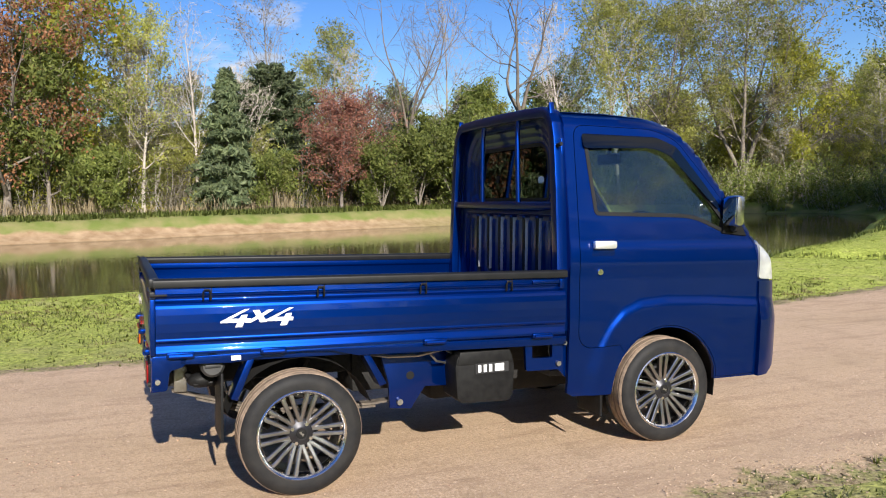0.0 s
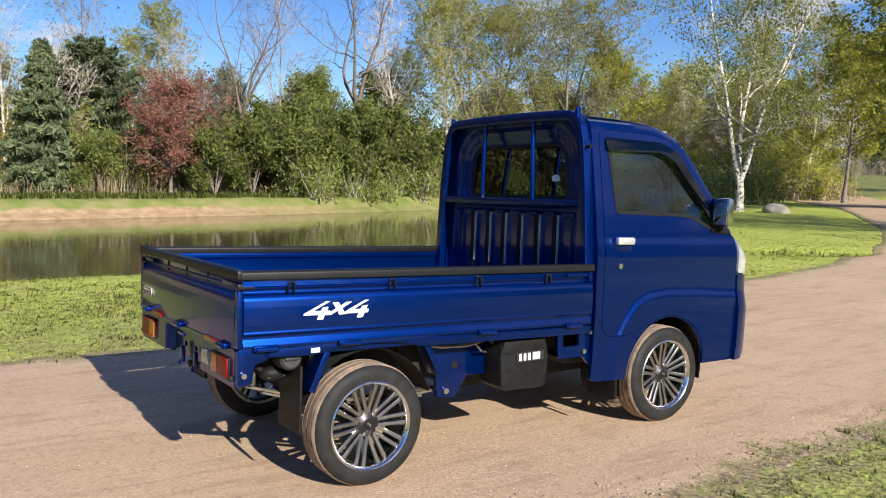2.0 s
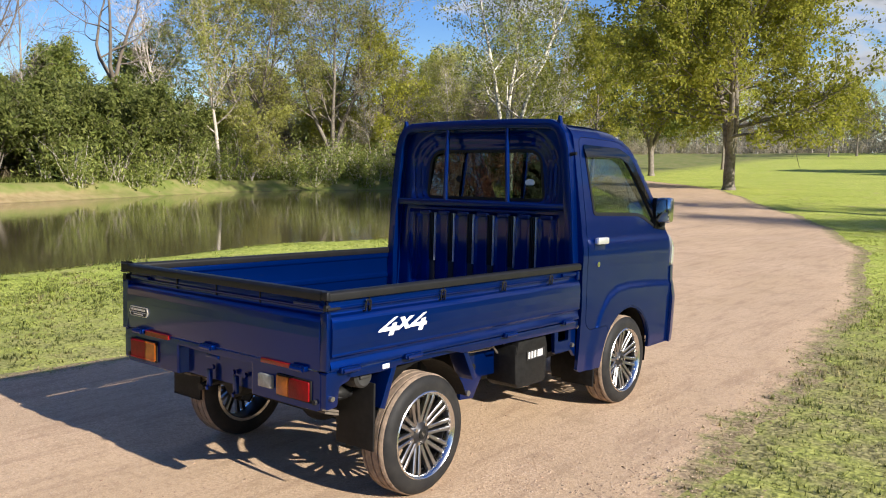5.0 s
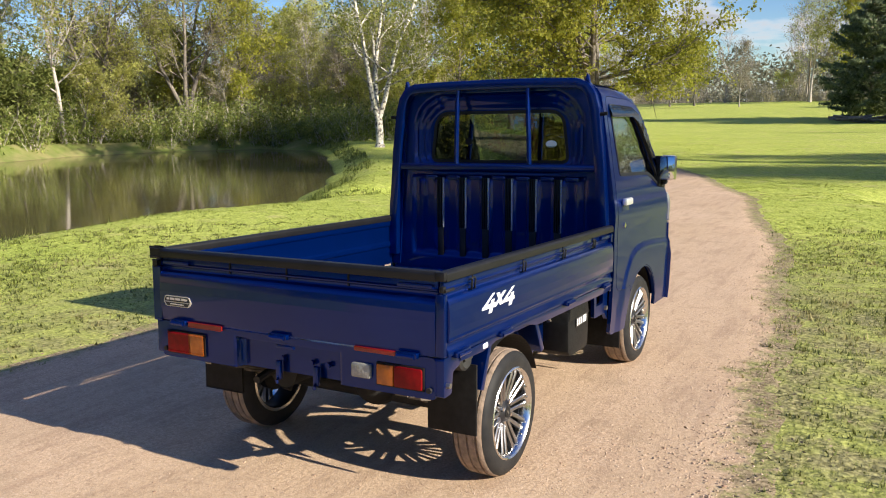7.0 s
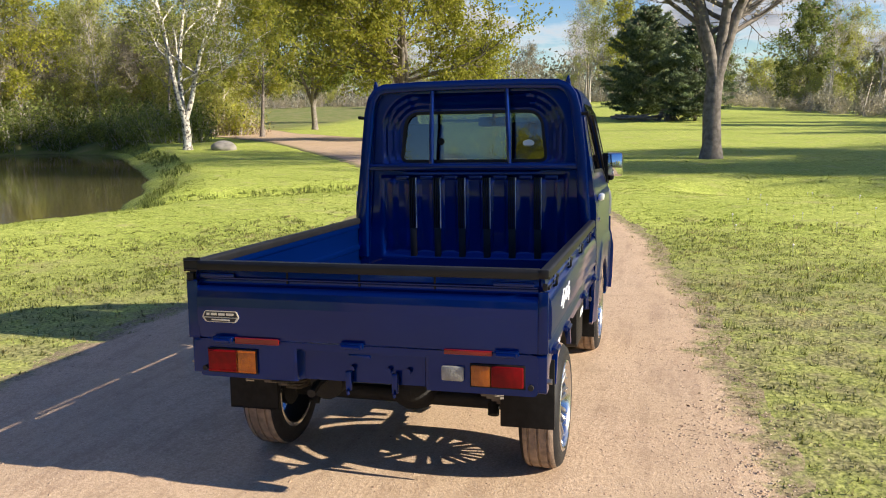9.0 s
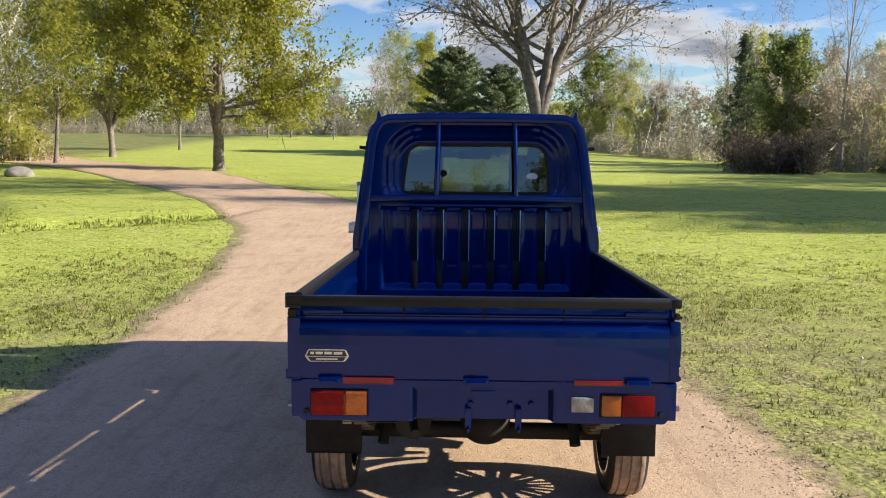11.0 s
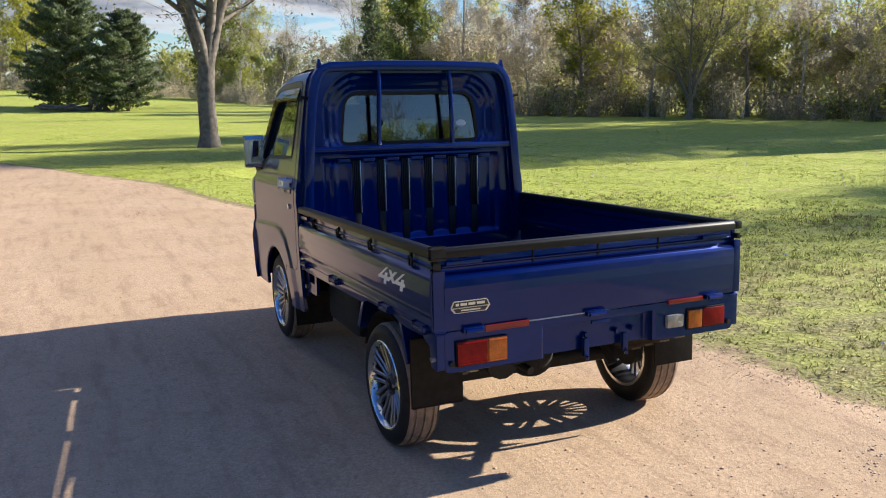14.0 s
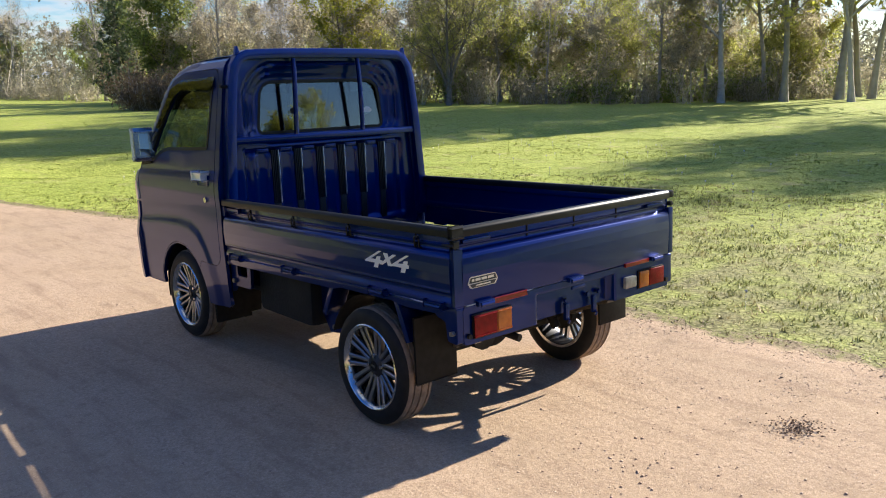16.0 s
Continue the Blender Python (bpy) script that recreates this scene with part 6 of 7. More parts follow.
# kinds for the woods
K_BARE = build_tree(21, 12.5, 0.15, (M_TWIG, L_OLIVE), "tall bare grey woodland tree", n1=20, len1=0.24, ang1=42, lift1=0.14, n2=6, n3=7, leaves=350, leaf=0.07, first=0.25, twig=0.008)
K_BARE2 = build_tree(22, 11.0, 0.13, (M_TWIG, L_OLIVE), "slim bare woodland tree with fine upright twigs", n1=18, len1=0.27, ang1=35, lift1=0.16, n2=7, n3=8, leaves=700, leaf=0.08, first=0.2, twig=0.008)
K_BUD = build_tree(23, 11.0, 0.15, (M_TWIG, L_WILLOW), "woodland tree with pale green opening buds", n1=20, len1=0.27, ang1=48, lift1=0.10, n2=6, n3=5, leaves=6300, leaf=0.108, fuzz=0.18)
K_LEAF = build_tree(24, 10.5, 0.16, (M_BARK, L_SPRING), "woodland tree in fresh yellow-green leaf", n1=20, len1=0.30, ang1=52, n2=6, n3=5, leaves=8000, leaf=0.145, fuzz=0.24)
K_GREEN = build_tree(25, 9.0, 0.16, (M_BARK, L_GREEN), "woodland tree in full green leaf", n1=20, len1=0.32, ang1=55, n2=6, n3=5, leaves=8500, leaf=0.165, fuzz=0.25, first=0.10)
K_OLIVE = build_tree(26, 9.5, 0.105, (M_TWIG, L_OLIVE), "woodland tree hazed with brown-green buds", n1=20, len1=0.28, ang1=45, n2=6, n3=6, leaves=5200, leaf=0.088, fuzz=0.16, twig=0.010)
K_WILLOW = build_tree(27, 14.0, 0.28, (M_BARK, L_WILLOW), "big willow with thin yellow-green leaves", fork=4, first=0.13, n1=44, len1=0.32, ang1=46, lift1=0.06, n2=7, n3=7, leaves=22000, leaf=0.085, fuzz=0.20, lift3=-0.12, stretch=2.2, twig=0.010)
K_DEAD = build_tree(28, 13.0, 0.12, (M_DEADWOOD, None), "dead weathered tree with broken bare limbs", fork=4, n1=26, len1=0.24, ang1=42, lift1=0.12, n2=6, n3=6, leaves=0, first=0.36, wobble=0.16, twig=0.008)
K_TWIST = build_tree(31, 14.0, 0.19, (M_DEADWOOD, None), "thick dead tree with two crooked limbs", fork=3, first=0.40, n1=15, len1=0.30, ang1=58, lift1=0.05, n2=5, n3=6, leaves=0, wobble=0.22, twig=0.008)
K_RED = build_tree(29, 6.9, 0.13, (M_BARK, L_RED), "small maple in red spring blossom", n1=28, len1=0.36, ang1=52, n2=7, n3=8, leaves=15000, leaf=0.085, fuzz=0.16, first=0.20, twig=0.010)
K_RUST = build_tree(30, 13.0, 0.22, (M_BARK, L_RUST), "large tree with rust-brown spring foliage", n1=30, len1=0.34, ang1=60, n2=7, n3=6, leaves=20000, leaf=0.105, fuzz=0.2, first=0.08, twig=0.010)
K_SPRUCE = build_conifer(41, 8.0, 0.12, 2.8, "full dark green spruce", (M_BARK, L_CONIFER), n=130, dense=105, tuft=0.13)
K_PINE = build_conifer(42, 10.5, 0.20, 4.4, "broad dark green pine", (M_BARK, L_CONIFER), droop=0.02, start=0.05, n=190, dense=170, tuft=0.13, oval=True)
K_POLE = build_tree(51, 12.0, 0.10, (M_TWIG, L_OLIVE), "slim grey bare tree in crowded woods", n1=14, len1=0.22, ang1=38, lift1=0.14, n2=5, n3=5, leaves=500, leaf=0.06, first=0.3, twig=0.009)
K_SAPLING = build_tree(52, 6.0, 0.06, (M_TWIG, L_OLIVE), "young understorey tree with brown-green buds", fork=3, first=0.08, n1=14, len1=0.30, ang1=42, n2=5, n3=4, leaves=2600, leaf=0.10, fuzz=0.16, twig=0.009)
K_BUSH = build_tree(53, 5.0, 0.06, (M_TWIG, L_WILLOW), "young understorey tree in pale green leaf", fork=4, first=0.06, n1=14, len1=0.34, ang1=50, n2=5, n3=4, leaves=3800, leaf=0.117, fuzz=0.18)
K_SHRUB = build_tree(54, 5.0, 0.07, (M_BARK, L_GREEN), "dense dark green shrub clothed to the ground", fork=6, first=0.04, n1=30, len1=0.30, ang1=62, n2=6, n3=4, leaves=8000, leaf=0.13, fuzz=0.19, crown_base=0.15)
K_CEDAR = build_conifer(43, 7.0, 0.10, 1.5, "narrow dark green cedar tree", (M_BARK, L_CONIFER), droop=0.10, start=0.03, n=110, dense=34)
USED = set()


def plant(kind, x, y, turn=0.0, size=1.0, sz=None):
    t = put(kind, x, y, turn, size, sz, first=kind.name not in USED)
    USED.add(kind.name)
    return t


for kind, x, y, turn, size, sz in (
        (K_RUST, -39.8, -5.4, 10, 0.85, 1.0), (K_LEAF, -44.0, -2.4, 40, 1.12, None), (K_BUD, -41.9, 0.7, 80, 0.78, 0.84), (K_BARE, -45.6, 3.8, 15, 0.85, None),
        (K_SPRUCE, -41.4, 5.0, 0, 0.95, None), (K_PINE, -47.2, 8.2, 60, 0.82, None), (K_BARE2, -54.8, 10.0, 30, 1.3, None), (K_RED, -39.4, 10.6, 0, 0.84, 0.74),
        (K_BUD, -52.0, 13.8, 200, 1.0, None), (K_DEAD, -42.0, 15.2, 0, 1.0, None), (K_BARE, -46.9, 19.8, 140, 0.95, None), (K_TWIST, -40.8, 22.4, 75, 1.0, None),
        (K_BARE2, -43.5, 26.6, 300, 1.05, None), (K_BUD, -41.0, 29.0, 250, 1.05, None), (K_WILLOW, -44.0, 34.0, 0, 1.0, None), (K_WILLOW, -43.0, 40.5, 120, 1.02, None),
        (K_DEAD, -44.5, 18.6, 200, 0.6, 0.5), (K_RUST, -37.5, -9.5, 200, 0.9, None), (K_GREEN, -40.2, -3.6, 90, 0.8, 0.9),
        (K_PINE, -1.1, 71.5, 0, 0.88, None), (K_PINE, 3.0, 66.6, 90, 0.72, None), (K_BUD, -9.5, 112.0, 30, 1.1, 1.15), (K_LEAF, -4.5, 110.0, 200, 1.0, 1.1),
        (K_LEAF, -25.6, 72.2, 0, 0.85, None), (K_LEAF, -24.8, 103.5, 50, 0.7, None), (K_LEAF, -21.9, 104.1, 150, 0.72, None), (K_OLIVE, -15.5, 98.0, 0, 0.7, None),
        (K_CEDAR, 21.9, 62.8, 0, 1.45, None), (K_BARE, 24.3, 51.0, 75, 1.0, None), (K_LEAF, 28.5, 42.5, 110, 0.85, None), (K_WILLOW, 30.5, 34.5, 20, 0.62, None),
        (K_GREEN, 23.0, 57.0, 10, 0.9, None), (K_BUD, -31.0, 46.0, 0, 0.9, None), (K_BUD, -29.0, 49.5, 60, 1.0, None), (K_LEAF, -24.0, 45.5, 90, 0.85, None)):
    plant(kind, x, y, turn, size, sz)

WOOD = np.random.RandomState(77)


def along(points, depth, count):
    """Places scattered along a line and back from it, towards the left of the way it runs."""
    P = np.array(points, float)
    seg = np.linalg.norm(np.diff(P, axis=0), axis=1)
    cum = np.concatenate([[0], np.cumsum(seg)])
    out = []
    for i in range(count):
        s = (i + WOOD.uniform(0, 1)) / count * cum[-1]
        j = min(np.searchsorted(cum, s, "right") - 1, len(seg) - 1)
        d = (P[j + 1] - P[j]) / seg[j]
        out.append(P[j] + d * (s - cum[j]) + np.array([-d[1], d[0]]) * depth * WOOD.uniform(0, 1) ** 0.8)
    return out


def belt(points, depth, count, kinds, size=(0.8, 1.25), group="woodland trees"):
    for p in along(points, depth, count):
        t = plant(kinds[WOOD.randint(len(kinds))], p[0], p[1], WOOD.uniform(0, 360), WOOD.uniform(*size))
        tagged(t, group=group)


def crowd(points, depth, count, kinds, size, label):
    """A belt of crowded small trees that nobody could count, joined."""
    heap = {}
    for p in along(points, depth, count):
        kind = kinds[WOOD.randint(len(kinds))]
        s, a = WOOD.uniform(*size), WOOD.uniform(0, 2 * math.pi)
        rot = np.array([[math.cos(a), math.sin(a), 0], [-math.sin(a), math.cos(a), 0], [0, 0, 1]]) * s
        at = np.array([p[0], p[1], land(p[0], p[1])])
        for o in kind.children:
            me = o.data
            v = np.empty(len(me.vertices) * 3, np.float32)
            me.vertices.foreach_get("co", v)
            n = np.empty(len(me.polygons), np.int32)
            me.polygons.foreach_get("loop_total", n)
            f = np.empty(len(me.loops), np.int32)
            me.loops.foreach_get("vertex_index", f)
            heap.setdefault((o.name.split(".")[0], me.materials[0]), []).append((v.reshape(-1, 3) @ rot + at, f, n))
    root = tagged(new("woodland"), label, "woods", kind="stuff")
    for (nm, mat), items in heap.items():
        me = bpy.data.meshes.new(nm)
        V = np.concatenate([v for v, _, _ in items])
        base = np.cumsum([0] + [len(v) for v, _, _ in items[:-1]])
        F = np.concatenate([f + b for (_, f, _), b in zip(items, base)])
        N = np.concatenate([n for _, _, n in items])
        me.vertices.add(len(V)); me.vertices.foreach_set("co", V.astype(np.float32).ravel())
        me.loops.add(len(F)); me.loops.foreach_set("vertex_index", F.astype(np.int32))
        me.polygons.add(len(N)); me.polygons.foreach_set("loop_start", np.concatenate([[0], np.cumsum(N)[:-1]]).astype(np.int32))
        me.materials.append(mat)
        me.update(calc_edges=True)
        o = new(nm, me)
        o.parent = root


SOUTHWEST = [(-20, -62), (-36, -45), (-38, -12)]
WEST = [(-41.5, -12), (-42.5, 4), (-43.5, 14), (-45, 24), (-46.5, 36), (-42, 45), (-35, 48)]
NORTHWEST = [(-31, 46), (-27, 50), (-33, 60), (-46, 74), (-70, 92)]
NORTH = [(-78, 104), (-45, 114), (-20, 119), (4, 112), (12, 96), (17, 80), (21, 66)]
EAST = [(21, 62), (23, 52), (28, 43), (32, 35), (38, 26.5), (47, 21.5), (56, 20.5)]
FAR_EAST = [(70, 26), (84, 8), (70, -26), (46, -52), (10, -66), (-20, -62)]
MIX_W = [K_BARE, K_BARE2, K_BUD, K_OLIVE, K_LEAF, K_GREEN, K_BUD, K_GREEN]
MIX_N = [K_BARE, K_OLIVE, K_LEAF, K_BUD, K_GREEN, K_BARE2, K_OLIVE]
MIX_E = [K_BARE, K_BARE, K_BARE2, K_BARE2, K_OLIVE, K_OLIVE, K_BUD]
# south-western belt is out of view, thickened to darken what the truck's rear reflects
belt(SOUTHWEST, 10, 34, [K_GREEN, K_PINE, K_LEAF, K_RUST, K_OLIVE], (0.9, 1.3))
belt([(44, -60), (12, -56), (-14, -58)], 9, 12, [K_GREEN, K_PINE, K_GREEN, K_LEAF], (0.8, 1.1))
belt(WEST, 20, 38, MIX_W, (0.55, 0.9))
belt(NORTHWEST, 16, 34, [K_BUD, K_BUD, K_OLIVE, K_OLIVE, K_LEAF], (0.65, 1.0))
belt(NORTH, 22, 40, MIX_N, (0.75, 1.15))
belt(EAST, 16, 34, MIX_E, (0.5, 0.9))
belt(FAR_EAST, 16, 16, MIX_E, (0.9, 1.3))
# tall trees whose long shadows reach over the field
for x, y, k, s in ((49, 18.0, K_OLIVE, 2.0), (44, 17.0, K_OLIVE, 1.6), (51, 16.8, K_LEAF, 2.1), (45, 22.5, K_OLIVE, 1.45), (53, 20.5, K_OLIVE, 2.1), (44, 20.8, K_BUD, 1.4), (41, 23.0, K_BUD, 1.3), (47, 19.0, K_BUD, 1.7), (51, 24.0, K_LEAF, 2.0),
                   (51, -4.0, K_BUD, 1.45), (54, 1.5, K_BUD, 1.75), (50, 3.0, K_LEAF, 1.5), (57, 0.0, K_BUD, 1.8), (53, -8.0, K_BUD, 1.5), (60, 4.0, K_OLIVE, 2.1)):
    tagged(plant(k, x, y, x * 37 % 360, s), group="woodland trees")
SHRUBS = [(-38.6, 12.6, 0.75), (-39.6, 15.0, 0.9), (-38.8, 17.0, 0.85), (-40.2, 19.2, 1.05), (-39.2, 21.4, 0.95), (-40.6, 23.6, 1.1), (-41.2, 26.2, 0.9),
          (-42.4, 17.6, 1.1), (-43.0, 22.0, 1.15), (-40.6, -6.2, 0.95), (-39.6, -1.2, 0.7), (-40.6, 7.2, 0.65), (-43.8, 12.0, 0.95), (-43.6, 29.5, 0.95)]
for x, y, size in SHRUBS:
    tagged(plant(K_SHRUB, x, y, x * 71 + y * 37, size), group="woodland shrubs")
crowd(WEST, 12, 64, [K_SAPLING, K_BUSH, K_BUSH, K_BUSH], (0.65, 1.15), "crowded young trees in brown-green bud behind the pond")
crowd([(x - 8, y) for x, y in WEST], 16, 44, [K_BUSH, K_SAPLING, K_OLIVE], (0.65, 0.95), "deeper woods behind the pond")
crowd(NORTHWEST, 9, 52, [K_BUSH, K_BUSH, K_SAPLING], (0.6, 1.15), "crowded young trees beside the track")
crowd(NORTH, 16, 44, [K_SAPLING, K_BUSH, K_POLE], (0.8, 1.25), "crowded young trees along the far field")
crowd(EAST, 28, 56, [K_POLE], (0.5, 0.8), "crowded slim bare trees of the eastern woods")
crowd(EAST, 10, 50, [K_SAPLING, K_SAPLING, K_SAPLING, K_BUSH], (0.7, 1.15), "brown twiggy young growth at the wood's edge")
crowd(FAR_EAST, 14, 20, [K_SAPLING, K_POLE], (0.9, 1.2), "slim bare trees of the eastern woods")
for k in (K_POLE, K_SAPLING, K_BUSH):
    plant(k, *{K_POLE: (33.0, 41.0), K_SAPLING: (29.5, 43.0), K_BUSH: (-41.0, 31.5)}[k])


def thicket(name, points, width, count, tall, leaf, mats, label, stems=9, leaves=110, seed=3, lean=0.35, dense_leaf=1.0):
    """Undergrowth along a line: many-stemmed bushes, stems and leaves in one mesh each."""
    rng = np.random.RandomState(seed)
    P = np.array(points, float)
    seg = np.linalg.norm(np.diff(P, axis=0), axis=1)
    cum = np.concatenate([[0], np.cumsum(seg)])
    s = rng.uniform(0, cum[-1], count)
    j = np.clip(np.searchsorted(cum, s, "right") - 1, 0, len(seg) - 1)
    d = (P[j + 1] - P[j]) / seg[j][:, None]
    xy = P[j] + d * (s - cum[j])[:, None] + np.stack([-d[:, 1], d[:, 0]], 1) * (width * rng.uniform(-0.15, 1.0, count))[:, None]
    z = height(xy[:, 0], xy[:, 1])
    hgt = rng.uniform(tall[0], tall[1], count) * (0.75 + 0.5 * rng.uniform(0, 1, count) ** 2)
    hgt *= 0.62 + 0.75 * (0.5 + 0.5 * np.sin(s * 0.83 + seed) * np.sin(s * 0.31 + 2 * seed))
    root = tagged(new(name), label, "undergrowth", kind="stuff")
    # stems as thin three-sided blades
    n = count * stems
    k = np.repeat(np.arange(count), stems)
    b = np.stack([xy[k, 0], xy[k, 1], z[k] - 0.05], 1) + np.concatenate([rng.normal(0, 0.18, (n, 2)), np.zeros((n, 1))], 1)
    out = np.concatenate([rng.normal(0, lean, (n, 2)), np.ones((n, 1))], 1)
    L = (hgt[k] * rng.uniform(0.55, 1.05, n))[:, None]
    mid = b + out * L * 0.5 + rng.normal(0, 0.05, (n, 3))
    tip = b + out * L + rng.normal(0, 0.12, (n, 3)) * L * 0.5
    rad = 0.016
    sd = np.concatenate([rng.normal(0, 1, (n, 2)), np.zeros((n, 1))], 1)
    sd *= rad / (np.linalg.norm(sd, axis=1)[:, None] + 1e-9)
    V = np.stack([b - sd, b + sd, mid + sd * 0.7, tip, mid - sd * 0.7], 1).reshape(-1, 3)
    F = np.arange(5 * n).reshape(n, 5)
    st_ = new("stems", cloud_mesh("stems", V, F, mats[0])); st_.parent = root
    m = int(count * leaves)
    kk = rng.randint(0, n, m)
    f = rng.uniform(0.15, 1.0, m)[:, None]
    pos = b[kk] + (tip[kk] - b[kk]) * f + rng.normal(0, 0.22, (m, 3))
    pos[:, 2] = np.maximum(pos[:, 2], height(pos[:, 0], pos[:, 1]) + 0.03)
    lf = new("leaves", cloud_mesh("leaves", *leaf_tris(rng, pos, leaf, 1.7), mats[1])); lf.parent = root
    return root


thicket("undergrowth", WEST, 7, 330, (1.4, 3.4), 0.085, (M_TWIG, L_OLIVE), "brown-green budding brush at the edge of the woods", seed=3, leaves=150)
thicket("undergrowth", WEST, 6, 120, (1.4, 3.8), 0.10, (M_TWIG, L_SPRING), "fresh yellow-green bushes along the pond woods", seed=24, leaves=200)
thicket("undergrowth", WEST, 5, 190, (1.4, 4.2), 0.10, (M_TWIG, L_GREEN), "green shrubs along the pond woods", seed=4, leaves=260)
thicket("undergrowth", [(-37.5, -14), (-38.8, 2), (-40, 12), (-41, 20)], 3.5, 260, (0.5, 1.3), 0.05, (L_DRY, L_DRY), "dry straw-coloured stalks below the trees", seed=5, leaves=12, stems=10, lean=0.12)
thicket("undergrowth", [(-36.8, 17), (-38.4, 22), (-40.1, 28), (-40.0, 34.6), (-36, 40.0), (-30, 39.2), (-25.4, 36)], 3, 190, (1.2, 3.2), 0.105, (M_TWIG, L_GREEN), "mid-green bushes round the head of the pond", seed=6, leaves=240)
thicket("undergrowth", NORTHWEST, 6, 300, (1.2, 3.4), 0.095, (M_TWIG, L_WILLOW), "olive-green brush beside the track", seed=7, leaves=170)
thicket("undergrowth", NORTHWEST, 4, 120, (1.0, 2.4), 0.07, (M_TWIG, L_RUSSET), "pinkish brown twiggy brush beside the track", seed=31, leaves=120)
thicket("undergrowth", NORTHWEST, 5, 90, (1.2, 3.6), 0.14, (M_TWIG, L_SPRING), "fresh green bushes beside the track", seed=8, leaves=220)
thicket("undergrowth", NORTH, 8, 420, (1.2, 3.0), 0.085, (M_TWIG, L_OLIVE), "brush along the far field edge", seed=9, leaves=200)
thicket("undergrowth", EAST, 8, 300, (1.2, 3.0), 0.085, (M_TWIG, L_OLIVE), "dense grey-brown brush under bare woods", seed=10, leaves=190)
thicket("undergrowth", EAST, 5, 80, (1.2, 3.2), 0.12, (M_TWIG, L_GREEN), "patches of green brush under bare woods", seed=11, leaves=240)
thicket("undergrowth", [(15.2, 44.5), (18.5, 43.0), (20.5, 46.0)], 3, 34, (2.0, 3.0), 0.11, (M_TWIG, L_RUSSET), "rounded russet thicket at the wood's corner", seed=12, leaves=330)
thicket("undergrowth", FAR_EAST, 6, 260, (1.5, 3.4), 0.16, (M_TWIG, L_OLIVE), "brush along the eastern woods", seed=13, leaves=110)
thicket("undergrowth", SOUTHWEST, 6, 110, (1.5, 3.2), 0.16, (M_TWIG, L_OLIVE), "brush along the south-western woods", seed=14, leaves=110)

# distant woods that close the view
rngf = np.random.RandomState(5)
NF = 13000
ang = rngf.uniform(0, 2 * math.pi, NF)
rad_ = rngf.uniform(150, 235, NF)
fx, fy = rad_ * np.cos(ang), 30 + rad_ * np.sin(ang)
fz = height(fx, fy)
ht = 8.5 + 3.5 * np.sin(ang * 9) * np.sin(ang * 23 + 1) + rngf.uniform(-1, 4, NF)
cen = np.stack([fx, fy, fz], 1)
cen = np.repeat(cen, 20, 0)
up = rngf.uniform(0, 1, NF * 20) ** 1.3
pos = cen + np.stack([rngf.normal(0, 1.0, NF * 20), rngf.normal(0, 1.0, NF * 20), up * np.repeat(ht, 20)], 1)
q_, f_ = leaf_tris(rngf, pos, 0.55, 1.7)
backdrop = tagged(new("backdrop", cloud_mesh("backdrop", q_, f_, L_FAR)), "far woods beyond the fields", "woods", kind="structure")

# ---- boulder, pole ----
rngb = np.random.RandomState(8)
bm = bmesh.new()
bmesh.ops.create_icosphere(bm, subdivisions=3, radius=0.5)
for v in bm.verts:
    n_ = noise.noise(v.co * 2.3) * 0.12 + noise.noise(v.co * 6.0) * 0.04
    v.co = Vector((v.co.x * 1.15, v.co.y * 0.85, v.co.z * 0.62)) * (1 + n_)
rock = thing("boulder", bm, material("pale_lichened_stone", (0.33, 0.30, 0.26), 0.9, second=(0.24, 0.22, 0.19), scale=4, bump=0.5, bump_scale=12), "pale rounded boulder on the lawn", "boulder")
rock.matrix_world = pose(-18.4, 30.8, land(-18.4, 30.8) + 0.12, 0, 0, 30)
bm = tube([(0, 0, -0.3), (0, 0, 6.6)], [0.13, 0.10], 10)
pole = thing("utility_pole", bm, material("weathered_pole_wood", (0.22, 0.17, 0.12), 0.9, second=(0.3, 0.25, 0.19), scale=4), "weathered wooden utility pole at the field edge", "pole")
pole.matrix_world = pose(-9.9, 114.0, land(-9.9, 114.0))

# brush heap beside the pines
rngp = np.random.RandomState(15)
sticks = []
for k in range(70):
    a, r_ = rngp.uniform(0, 2 * math.pi), rngp.uniform(0.5, 1.15)
    foot = np.array([r_ * math.cos(a), r_ * math.sin(a), -0.03])
    top = np.array([rngp.normal(0, 0.16), rngp.normal(0, 0.16), rngp.uniform(0.9, 1.55)])
    sticks.append((np.array([foot, (foot + top) / 2 + rngp.normal(0, 0.05, 3), top]), 0.035, 0.012, 5))
for k in range(14):
    a = rngp.uniform(-0.3, 0.3)
    p = np.array([rngp.uniform(-3.6, -1.2), rngp.uniform(-0.5, 0.5), rngp.uniform(0.08, 0.4)])
    d = np.array([math.cos(a), math.sin(a), rngp.normal(0, 0.08)]) * rngp.uniform(0.7, 1.2)
    sticks.append((np.array([p - d, p, p + d]), 0.09, 0.07, 7))
heap = tagged(new("brush_pile", tubes_mesh("brush_pile", sticks, M_BARK)), "dark heap of cut sticks and logs by the pines", "brush pile")
heap.matrix_world = pose(0.9, 67.5, land(0.9, 67.5), 0, 0, 15)

# ---- grass, gravel and litter ----
def off_track(x, y, margin=0.0):
    l, r = road_edges(y)
    return (x < l - margin) | (x > r + margin)


